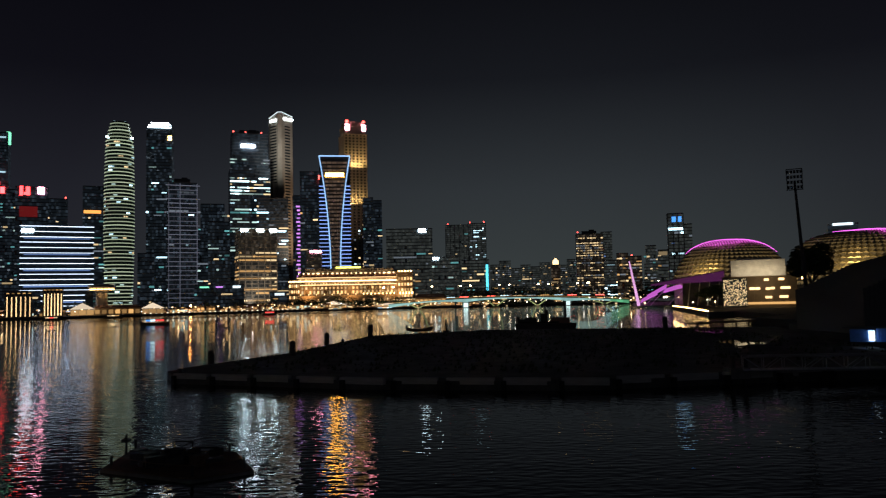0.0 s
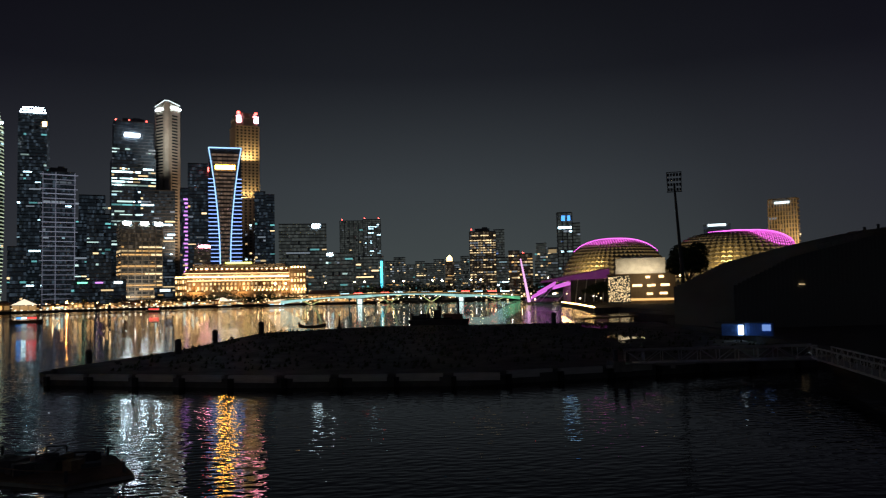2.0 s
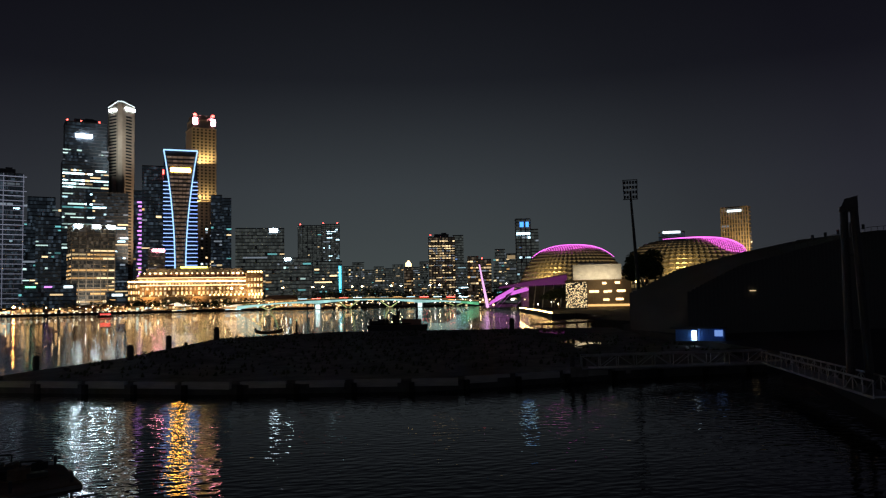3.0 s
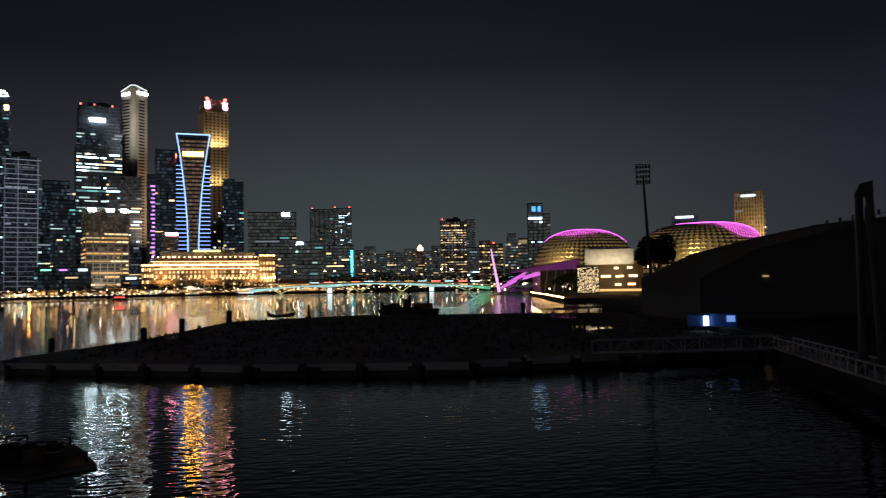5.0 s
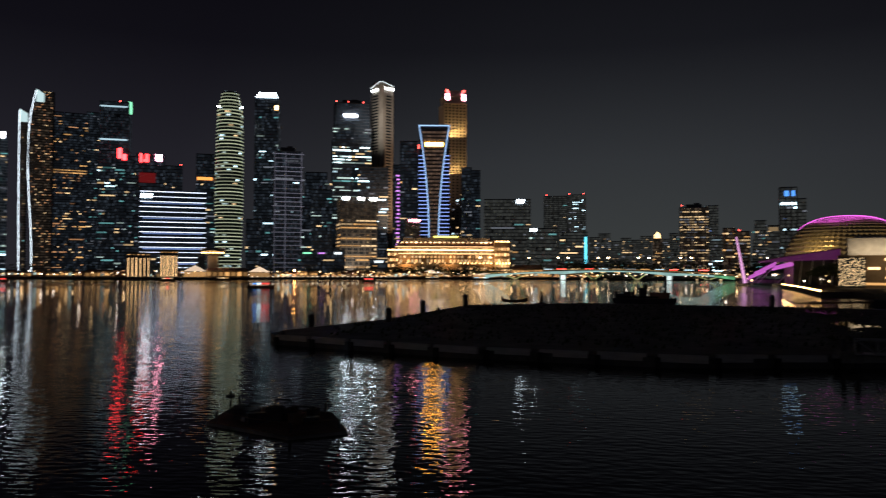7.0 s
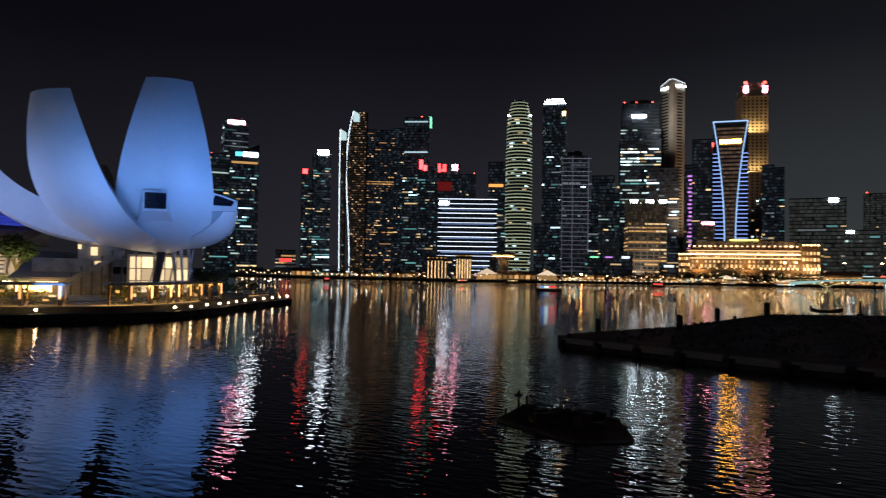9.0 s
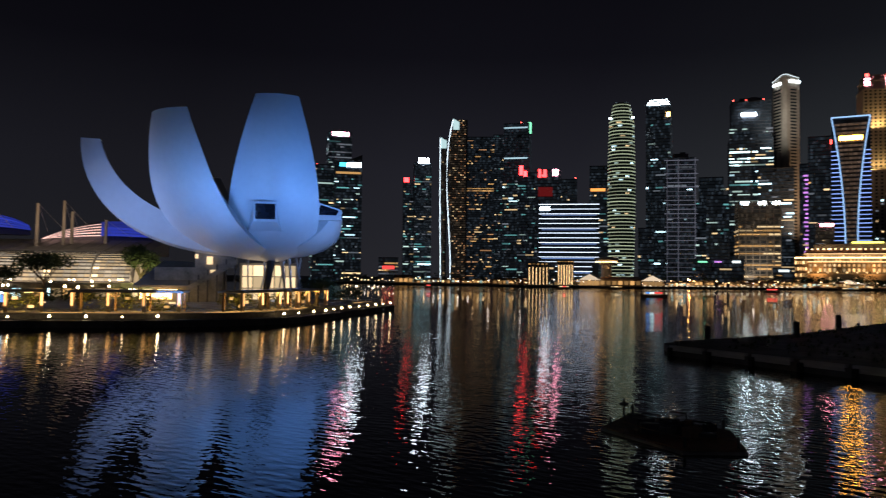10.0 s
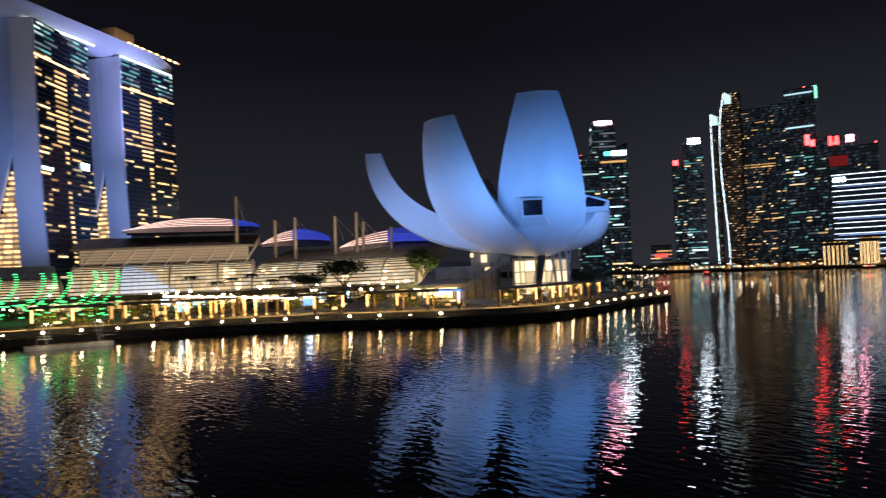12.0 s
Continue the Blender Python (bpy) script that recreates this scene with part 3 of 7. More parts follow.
t = tower("black tower with a glowing stepped crown", -20.55, 1060, 35.0, 243.1, -8, 0.8, GLASS, DARKSLAB, 4.2, [(0.05, 0.95, 0.07, 1.6, COOLS)], 17)
for z, s in ((0, 0.92), (3, 0.85), (6, 0.72)):
    roof_sign(t, SIGN_WHITE, 0.02, t["h"] + z, s, 0.9, "white lit crown band", name="crown_light")
roof_sign(t, SIGN_GOLD, 0.42, t["h"] - 14, 0.14, 6)
t = tower("grey tower with pale external frames", -19.11, 960, 34.7, 154.7, 6, 0.8, GLASS, SLAB, 4.4, [(0.0, 0.95, 0.08, 2.5, COOLS + [W_DIM, W_DIM])], 18, fins=4, crown=5)
# the pale frames glow themselves, standing for light falling on them
frame_wash = glow("pale_frame_glow", (0.70, 0.74, 0.95), 0.14, 0.6)
for i in range(28):
    lit("frame_band", frame_wash, t, 0, -t["dep"] / 2 - 0.8, (i + 1) * t["h"] / 28.5, t["w"] * (1.06 if i % 3 else 1.2), 0.6, 0.7, 0, "pale floor line, its light put in as glow")
for s in (-0.5, -0.1, 0.5):
    lit("frame_post", frame_wash, t, s * t["w"], -t["dep"] / 2 - 0.9, t["h"] / 2, 0.7, 0.5, t["h"], 0, "pale frame post, its light put in as glow")
t = tower("pale slab tower in shadow", -21.49, 940, 18.3, 69.2, 0, 0.8, SLAB, SLAB, 4.4, [(0.0, 0.95, 0.10, 1.5, DIMS)], 19)
t = tower("dark stepped glass block", -16.98, 1000, 41.0, 135.1, 0, 0.7, GLASS, DARKSLAB, 4.2, [(0.0, 0.95, 0.07, 2, TEALS)], 20, steps=[(0.75, 0.7)])
t = tower("dark glass block with teal floors", -16.55, 960, 25.2, 108.4, 0, 0.8, GLASS, DARKSLAB, 4.2, [(0.0, 0.95, 0.10, 2.5, TEALS)], 21)
t = tower("broad glass tower with bright white office floors", -14.39, 1060, 56.0, 238.7, 5, 0.7, GLASS, DARKSLAB, 4.2,
          [(0.30, 0.55, 0.40, 4, [W_COOL, W_COOL, W_TEAL]), (0.55, 0.64, 0.35, 3, [W_COOL, W_WHITE]), (0.64, 0.75, 0.75, 3, [W_BRIGHT, W_COOL, W_BRIGHT, W_WARM]), (0.78, 0.95, 0.16, 3, [W_COOL, W_DIM])], 22, steps=[(0.8, 0.9)], crown=5)
roof_sign(t, SIGN_MID, -0.05, t["h"] - 17, 0.34, 4.0)
for x in (-0.4, -0.1, 0.3):
    beacon(t, x, t["h"] + 4)
t = tower("lower glass wing with warm floors", -12.72, 1050, 41.7, 149.8, 0, 0.6, GLASS, DARKSLAB, 4.2, [(0.1, 0.95, 0.30, 4, [W_WHITE, W_WARM, W_DIM])], 23)


def stone_tower(b, d, width, height):
    """A tall chamfered granite tower with a lit peaked crown."""
    t = thing("stone_tower", "tall pale granite tower with a white-lit peaked crown", "tower", facing(b, d, 2.0, 40), "skyline towers")
    w = width / 1.36
    c = w * 0.14
    h = height - 2
    poly = [(-w / 2 + c, -w / 2), (w / 2 - c, -w / 2), (w / 2, -w / 2 + c), (w / 2, w / 2 - c), (w / 2 - c, w / 2), (-w / 2 + c, w / 2), (-w / 2, w / 2 - c), (-w / 2, -w / 2 + c)]
    g = Geo().prism(poly, 0, h * 0.94)
    part("shaft", g, STONE, t)
    part("lower_shoulder", Geo().box(-w * 0.45, w * 0.1, 0, w * 0.6, w * 0.7, h * 0.62), STONE, t)
    part("peaked_crown", Geo().prism(poly, h * 0.94, h * 0.965).prism(poly, h * 0.965, h * 0.985, [(x * 0.7, y * 0.7) for x, y in poly]), STONE, t)
    # window slots, two columns on each visible face
    for i in range(int(h * 0.92 / 4.2)):
        z = 3 + i * 4.2
        lit("window_slot", GLASS, t, 0.02 * w, -w / 2 - 0.05, z + 1.2, w * 0.34, 0.5, 1.9)
        lit("window_slot", GLASS, t, -w / 2 - 0.05, 0, z + 1.2, w * 0.5, 0.5, 1.9, 90)
    lit("crown_light", SIGN_WHITE, t, 0.08 * w, -w / 2 - 0.8, h * 0.944, w * 0.6, 0.8, 2.6, 0, "white lit crown sign")
    lit("crown_light", SIGN_WHITE, t, -w / 2 - 0.8, 0, h * 0.935, w * 0.5, 0.8, 2.6, 90, "white lit crown sign")
    part("crown_edge_light", Geo().path([(-w / 2, w / 2 - c, h * 0.952), (-w / 2, -w / 2 + c, h * 0.975), (-w / 2 + c, -w / 2, h * 0.975), (w / 2 - c, -w / 2, h * 0.962)], 0.5), CROWN_WHITE, t, "white lit roof edge")
    return t


st = stone_tower(-12.07, 1090, 36.6, 285.0)
t = tower("pale stone office block with three white rooftop signs", -13.94, 940, 49.2, 97.6, 10, 0.7, STONE, STONE, 4.2, [(0.05, 0.72, 0.75, 5, [W_WARM, W_AMBER, W_WARM, W_AMBER])], 24, fins=6)
for x in (-0.36, 0.06, 0.40):
    roof_sign(t, SIGN_STRONG, x, t["h"] - 1, 0.17, 3.2)
t = tower("narrow dark tower with a violet light strip", -10.86, 1000, 13.6, 147.5, 0, 0.9, GLASS, DARKSLAB, 4.2, [(0.05, 0.5, 0.1, 1.2, WARMS)], 25)
for i in range(26):
    roof_sign(t, BAND_PINK, 0.15 + 0.08 * math.sin(i * 1.7), 6 + i * t["h"] * 0.9 / 26, 0.5, 2.0, "violet light bar", name="light_bar")
t = tower("dark office tower with a few lit floors", -9.86, 980, 28.7, 174.7, 0, 0.8, DARKSLAB, DARKSLAB, 4.2, [(0.05, 0.7, 0.14, 2, WARMS + [W_DIM])], 26)


def flared_tower(b, d, width, height):
    """A tower whose front is a flared dark panel edged with blue light, with blue ladder bands at both flanks."""
    t = thing("flared_tower", "waisted tower outlined in electric blue light tubes", "tower", facing(b, d, 2.0), "skyline towers")
    h = height - 2
    n = 40
    fh = h / n
    core = Geo().box(0, 0, 0, width * 0.98, width * 0.7, h)
    part("glass_core", core, GLASS, t)

    def edge(s):
        return width * (0.155 + 0.335 * (max(0.0, s - 0.25) / 0.75) ** 1.9)
    y = -width * 0.35
    rows = [[(-edge(i / n), y - 1.2, i * fh), (edge(i / n), y - 1.2, i * fh)] for i in range(n + 1)]
    part("flared_panel", Geo().grid(rows, True).grid([[(-edge(i / n), y, i * fh), (-edge(i / n), y - 1.2, i * fh)] for i in range(n + 1)], True).grid([[(edge(i / n), y - 1.2, i * fh), (edge(i / n), y, i * fh)] for i in range(n + 1)], True), DARKSLAB, t)
    for s in (-1, 1):
        part("edge_tube", Geo().path([(s * edge(i / 20), y - 1.6, h * i / 20) for i in range(21)], 0.75), BAND_CYAN, t, "blue light tube along the flared edge")
        for i in range(2, int(n * 0.84)):
            a = edge(i / n) + 0.8
            if width / 2 - a > 1:
                lit("light_band", BAND_BLUE, t, s * (a + width / 2) / 2, y - 0.5, i * fh, width / 2 - a, 0.7, 1.0)
    # bronze glow put into panel panes, for the sign's light on the dark front
    bronze = glow("bronze_fill_glow", (0.95, 0.62, 0.42), 0.075, 0.6)
    for i in range(6, n - 1):
        e = edge(i / n) - 1.2
        for k in range(5):
            lit("panel_window", bronze, t, -e + (k + 0.5) * 2 * e / 5, y - 1.25, i * fh + 1.0, 2 * e / 5 * 0.86, 0.2, fh * 0.55)
    lit("top_tube", BAND_CYAN, t, 0, y - 1.6, h, width, 1.2, 1.4, 0, "blue light tube along the roof edge")
    lit("roof_sign", glow("bright_golden_sign", (1.0, 0.44, 0.05), 34.0, 0.0), t, 0, y - 1.7, h * 0.875, width * 0.58, 0.6, 5.0, 0, "golden lit sign")
    lit("beacon", BEACON, t, -width / 2, y, h * 0.86, 1.5, 1.5, 5)
    return t


flared_tower(-8.11, 965, 39.0, 192.3)


def gold_tower(b, d, width, height):
    """A stone tower of stacked, set-back tiers washed in golden light."""
    t = thing("stone_tower", "stepped stone tower washed in golden light", "tower", facing(b, d, 2.0, 14), "skyline towers")
    w = width / 1.2
    h = height - 2
    tiers = [(0, 0.55, 1.15), (0.55, 0.74, 1.0), (0.74, 0.93, 1.0), (0.93, 0.975, 0.9), (0.975, 1.0, 0.78)]
    for lo, hi, k in tiers:
        g = Geo()
        g.box(0, 0, lo * h, w * k, w * k, (hi - lo) * h)
        tier = part("tier", g, STONE, t)
        for i in range(7):
            u = (-0.5 + i / 6) * w * k
            lit("pier", STONE, tier, u, -w * k / 2, (lo + hi) / 2 * h, 1.6, 1.2, (hi - lo) * h)
            lit("pier", STONE, tier, -w * k / 2, u, (lo + hi) / 2 * h, 1.2, 1.6, (hi - lo) * h)
        lit("cornice", STONE, tier, 0, 0, hi * h - 0.75, w * k + 2.4, w * k + 2.4, 1.5)
    for i in range(int(h / 4.4) - 4):
        z = 4 + i * 4.4
        k = 1.15 if z < 0.55 * h else 1.0
        for j in range(6):
            u = (-0.5 + (j + 0.5) / 6) * w * k
            lit("window_slot", GLASS, t, u, -w * k / 2 - 0.02, z, 2.6, 0.3, 2.2)
    rng = random.Random(27)
    for i in range(40):
        z, j = 4 + rng.randrange(4, 30) * 4.4, rng.randrange(6)
        lit("lit_window", rng.choice((W_WARM, W_DIM, W_WHITE)), t, (-0.5 + (j + 0.5) / 6) * w * 1.15, -w * 0.575 - 0.3, z, 2.6, 0.3, 2)
    for s in (-0.36, 0.4):
        lit("roof_sign", SIGN_PINK, t, s * w, -w * 0.46, h * 0.965, 6, 1, 9, 0, "white and red lit sign")
        lit("beacon", BEACON, t, s * w, -w * 0.44, h * 1.0, 4, 1, 3)
    return t


gt = gold_tower(-6.72, 1120, 39.5, 273.8)
t = tower("dim tower behind the golden one", -5.63, 1000, 13.7, 144.6, 0, 0.8, DARKSLAB, SLAB, 4.2, [(0.05, 0.9, 0.2, 1.2, DIMS + [W_WARM])], 28)
t = tower("faint grey tower behind the others", -5.10, 1150, 20.5, 160.4, 0, 0.8, DARKSLAB, SLAB, 4.2, [(0.05, 0.9, 0.06, 1.2, DIMS)], 29)
t = tower("broad dark hotel block with a white sign", -2.55, 1000, 60.5, 101.7, 0, 0.5, DARKSLAB, DARKSLAB, 4.2, [(0.3, 0.75, 0.14, 3, DIMS + [W_WARM])], 30)
roof_sign(t, SIGN_WHITE, 0.28, t["h"] - 2, 0.16, 5)
t = tower("low dark office block with a white sign", 0.14, 930, 32.6, 60.1, 0, 0.7, GLASS, DARKSLAB, 4.2, [(0.1, 0.9, 0.15, 2, TEALS)], 31)
roof_sign(t, SIGN_WHITE, -0.35, t["h"] - 1, 0.22, 3)
t = tower("grey twin residential slab with red beacons", 1.07, 1300, 38.9, 135.2, 0, 0.5, SLAB, SLAB, 3.4, [(0.05, 0.9, 0.05, 1.1, DIMS)], 32, fins=5)
beacon(t, -0.4, t["h"] + 3)
t = tower("grey twin residential slab with red beacons", 2.60, 1300, 30.1, 137.3, 0, 0.6, SLAB, SLAB, 3.4, [(0.05, 0.95, 0.22, 1.1, [W_WHITE, W_DIM])], 33, fins=4)
beacon(t, -0.4, t["h"] + 3)
beacon(t, 0.4, t["h"] + 3)
t = tower("dark block with a vertical cyan sign", 2.42, 1000, 35.8, 59.2, 0, 0.6, DARKSLAB, DARKSLAB, 4.0, [(0.05, 0.9, 0.2, 1.5, DIMS + [W_WARM])], 34)
roof_sign(t, SIGN_CYAN, 0.42, t["h"] * 0.6, 0.08, t["h"] * 0.6)
tower("low distant apartment block with a few lit windows", 3.94, 1300, 19.3, 65.3, 0, 0.6, DARKSLAB, SLAB, 3.6, [(0.03, 0.95, 0.2, 1.0, WARMS + DIMS)], 60)
tower("low distant apartment block with a few lit windows", 4.65, 1400, 21.8, 76.4, 0, 0.6, DARKSLAB, SLAB, 3.6, [(0.03, 0.95, 0.2, 1.0, WARMS + DIMS)], 61)
tower("low distant apartment block with a few lit windows", 5.51, 1300, 19.2, 58.6, 0, 0.6, DARKSLAB, SLAB, 3.6, [(0.03, 0.95, 0.2, 1.0, WARMS + DIMS)], 62)
tower("low distant apartment block with a few lit windows", 6.19, 1350, 17.9, 66.1, 0, 0.6, DARKSLAB, SLAB, 3.6, [(0.03, 0.95, 0.2, 1.0, WARMS + DIMS)], 63)
tower("low distant apartment block with a few lit windows", 6.90, 1300, 19.1, 60.6, 0, 0.6, DARKSLAB, SLAB, 3.6, [(0.03, 0.95, 0.2, 1.0, WARMS + DIMS)], 64)
tower("low distant apartment block with a few lit windows", 7.63, 1400, 20.5, 71.3, 0, 0.6, DARKSLAB, SLAB, 3.6, [(0.03, 0.95, 0.2, 1.0, WARMS + DIMS)], 65)
tower("low distant apartment block with a few lit windows", 9.09, 1350, 15.7, 64.1, 0, 0.6, DARKSLAB, SLAB, 3.6, [(0.03, 0.95, 0.2, 1.0, WARMS + DIMS)], 66)
tower("low distant apartment block with a few lit windows", 9.60, 1300, 15.1, 71.4, 0, 0.6, DARKSLAB, SLAB, 3.6, [(0.03, 0.95, 0.2, 1.0, WARMS + DIMS)], 67)
tower("low distant apartment block with a few lit windows", -1.63, 900, 16.8, 45.0, 0, 0.6, DARKSLAB, SLAB, 3.6, [(0.03, 0.95, 0.2, 1.0, WARMS + DIMS)], 68)
tower("low distant apartment block with a few lit windows", 18.57, 900, 11.5, 50.8, 0, 0.6, DARKSLAB, SLAB, 3.6, [(0.03, 0.95, 0.2, 1.0, WARMS + DIMS)], 69)
t = tower("small clock tower with a golden lit top", 8.44, 1050, 13.0, 52.4, 0, 0.9, CREAM, CREAM, 4.0, [(0.03, 0.95, 0.3, 1.0, WARMS)], 58, name="clock_tower")
part("lit_cupola", Geo().cyl(0, 0, t["h"] + 1, t["h"] + 6, 4, 4, 12).cyl(0, 0, t["h"] + 6, t["h"] + 10, 4, 0.6, 12), HOTEL_LINE, t, "golden lit cupola")
t = tower("tan slab hotel block with many small windows", 10.96, 1050, 37.1, 92.8, 4, 0.4, STONE, STONE, 3.3, [(0.03, 0.97, 0.55, 1.0, [W_WARM, W_WARM, W_DIM])], 40, fins=8, crown=4)
beacon(t, -0.42, t["h"] + 4)
t = tower("blue-grey tower behind the hotel", 12.23, 1120, 16.0, 100.7, 0, 0.8, GLASS, DARKSLAB, 3.6, [(0.03, 0.95, 0.15, 1.0, [W_BLUE, W_DIM])], 41)
t = tower("small block with lit floors", 12.48, 980, 16.7, 53.3, 0, 0.8, DARKSLAB, SLAB, 3.6, [(0.03, 0.95, 0.4, 1.0, [W_DIM, W_WHITE])], 42)
t = tower("brown apartment block with warm windows", 13.33, 900, 13.4, 57.2, 0, 0.8, TERRA, STONE, 3.6, [(0.03, 0.95, 0.5, 1.0, WARMS)], 43)
t = tower("brown apartment block with red beacons", 14.21, 880, 15.4, 52.4, 0, 0.8, TERRA, STONE, 3.6, [(0.03, 0.95, 0.5, 1.0, WARMS)], 44)
beacon(t, -0.2, t["h"] + 2)
t = tower("grey apartment tower with set-back top", 15.38, 950, 17.1, 68.1, 0, 0.8, DARKSLAB, SLAB, 3.6, [(0.03, 0.95, 0.3, 1.0, DIMS + [W_WARM])], 45, steps=[(0.7, 0.75)])
t = tower("small dark block with warm sign", 16.22, 850, 11.1, 56.6, 0, 0.8, DARKSLAB, DARKSLAB, 3.6, [(0.03, 0.95, 0.1, 1.0, WARMS)], 46)
roof_sign(t, W_WARM, 0, t["h"] - 3, 0.8, 4)
t = tower("dark glass tower with blue and white roof lights", 17.13, 900, 18.5, 100.2, 6, 0.8, GLASS, DARKSLAB, 3.8, [(0.03, 0.88, 0.25, 1.2, [W_WHITE, W_DIM, W_BLUE])], 47, fins=3)
roof_sign(t, SIGN_BLUE, -0.1, t["h"] - 6, 0.25, 6)
roof_sign(t, SIGN_BLUE, 0.28, t["h"] - 6, 0.2, 6)
roof_sign(t, W_WHITE, 0.0, t["h"] - 17, 0.9, 2.5)
t = tower("grey tower beside the dark one", 17.96, 930, 11.3, 90.4, 0, 0.8, SLAB, DARKSLAB, 3.8, [(0.03, 0.95, 0.06, 1.2, DIMS)], 48)
t = tower("hotel block with a blue-white rooftop sign", 27.96, 640, 20.3, 58.4, 0, 0.6, STONE, SLAB, 3.4, [(0.1, 0.9, 0.15, 1.0, WARMS)], 49)
roof_sign(t, CROWN_WHITE, 0.0, t["h"] + 0.5, 0.66, 1.8)
t = tower("tan hotel tower with warm lit ribs and white sign", 32.37, 700, 24.1, 82.2, -12, 0.5, STONE, STONE, 3.4, [(0.05, 0.9, 0.10, 1.0, WARMS)], 50, fins=10)
roof_sign(t, CROWN_WHITE, 0.0, t["h"] - 2.5, 0.52, 1.9)
tan_tower = t

# ---- trees ----
def leaf_cloud(geo, rng, centre, radii, count, size):
    """Many small leaves scattered in a lumpy ellipsoid."""
    cx, cy, cz = centre
    for i in range(count):
        while True:
            p = Vector((rng.uniform(-1, 1), rng.uniform(-1, 1), rng.uniform(-1, 1)))
            if 0.35 < p.length < 1:
                break
        c = Vector((cx + p.x * radii[0], cy + p.y * radii[1], cz + p.z * radii[2]))
        a = Vector((rng.uniform(-1, 1), rng.uniform(-1, 1), rng.uniform(-0.5, 0.5))).normalized() * size * rng.uniform(0.6, 1.3)
        b = a.orthogonal().normalized() * size * rng.uniform(0.35, 0.6)
        geo.add([c - a, c + b, c + a, c - b], [(0, 1, 2, 3)])


def tree(x, y, z, h, spread, seed, label="broad dark rain tree on the bank", leaves=900, leaf=0.5):
    rng = random.Random(seed)
    t = thing("tree", label, "tree", pose(x, y, z))
    trunk, crown = Geo(), Geo()
    trunk.tube((0, 0, 0), (0.2, 0.1, h * 0.45), h * 0.035, h * 0.024, 8)
    for i in range(7):
        a = i * 0.9 + rng.uniform(-0.3, 0.3)
        q = (math.cos(a) * spread * 0.55, math.sin(a) * spread * 0.55, h * rng.uniform(0.62, 0.85))
        trunk.tube((0.2, 0.1, h * rng.uniform(0.35, 0.45)), q, h * 0.016, h * 0.006, 6)
        leaf_cloud(crown, rng, (q[0], q[1], q[2] + h * 0.05), (spread * 0.45, spread * 0.45, h * 0.17), leaves // 9, leaf)
    leaf_cloud(crown, rng, (0, 0, h * 0.82), (spread * 0.5, spread * 0.5, h * 0.18), leaves // 4, leaf)
    part("trunk", trunk, BARK, t)
    part("crown", crown, LEAF, t)
    return t


def palm(x, y, z, h, seed):
    rng = random.Random(seed)
    t = thing("palm_tree", "slender palm tree with drooping fronds", "palm tree", pose(x, y, z), "palms by the mall")
    part("trunk", Geo().tube((0, 0, 0), (0.2, 0, h * 0.5), 0.22, 0.17, 8).tube((0.2, 0, h * 0.5), (0.1, 0.1, h), 0.17, 0.13, 8), BARK, t)
    for i in range(11):
        a = i * 0.57 + rng.uniform(-0.2, 0.2)
        rows = []
        for k in range(6):
            s = k / 5
            r, zz = 3.0 * s, h + 1.1 * math.sin(s * 2.4) - 1.6 * s * s
            wd = 0.45 * math.sin(math.pi * min(1, s * 0.85 + 0.12))
            c, sn = math.cos(a), math.sin(a)
            rows.append([(c * r - sn * wd, sn * r + c * wd, zz - 0.2), (c * r, sn * r, zz), (c * r + sn * wd, sn * r - c * wd, zz - 0.2)])
        part("frond", Geo().grid(rows), LEAF, t)
    return t


# ---- the far quay: greenery, lamps, pavilions, boats ----
def along(pts, step):
    """Points and directions every step metres along a line."""
    out, carry = [], 0.0
    for a, b in zip(pts, pts[1:]):
        a, b = Vector(a), Vector(b)
        n = (b - a).length
        s = carry
        while s < n:
            out.append((a + (b - a) * (s / n), math.degrees(math.atan2((b - a).y, (b - a).x))))
            s += step
        carry = s - n
    return out


QUAY = [(-640, 660), (-506, 645), (-345, 662), (-232, 772), (-104, 856), (60, 864), (212, 862)]
rng = random.Random(80)
hedge = Geo()
for p, a in along(QUAY, 7):
    q = p.normalized() * 28
    s = rng.uniform(0.35, 1.25)
    if rng.random() < 0.85:
        leaf_cloud(hedge, rng, (p.x + q.x, p.y + q.y, 4 + 5 * s), (6 * s + 2, 4, 5 * s + 2), 46, 1.3)
tagged(solid("quay_trees", hedge, LEAF, "dark row of trees along the far quay", "trees"), kind="stuff")
LAMP_KIND = {}


def globe_lamp(p, h, r, mat, group, label="small globe lamp on a slim post", name="quay_lamp"):
    key = (name, mat.name, round(h, 1), round(r, 2))
    if key not in LAMP_KIND:
        t = thing(name, label, "lamp", pose(p[0], p[1], p[2]), group)
        part("post", Geo().cyl(0, 0, 0, h, r * 0.22, r * 0.15, 6), DARKSTEEL, t)
        part("globe", Geo().cyl(0, 0, h, h + r, r * 0.5, r, 8).cyl(0, 0, h + r, h + 2 * r, r, r * 0.4, 8), mat, t, "glowing globe")
        LAMP_KIND[key] = t
        return t
    return copy_thing(LAMP_KIND[key], pose(p[0], p[1], p[2]))


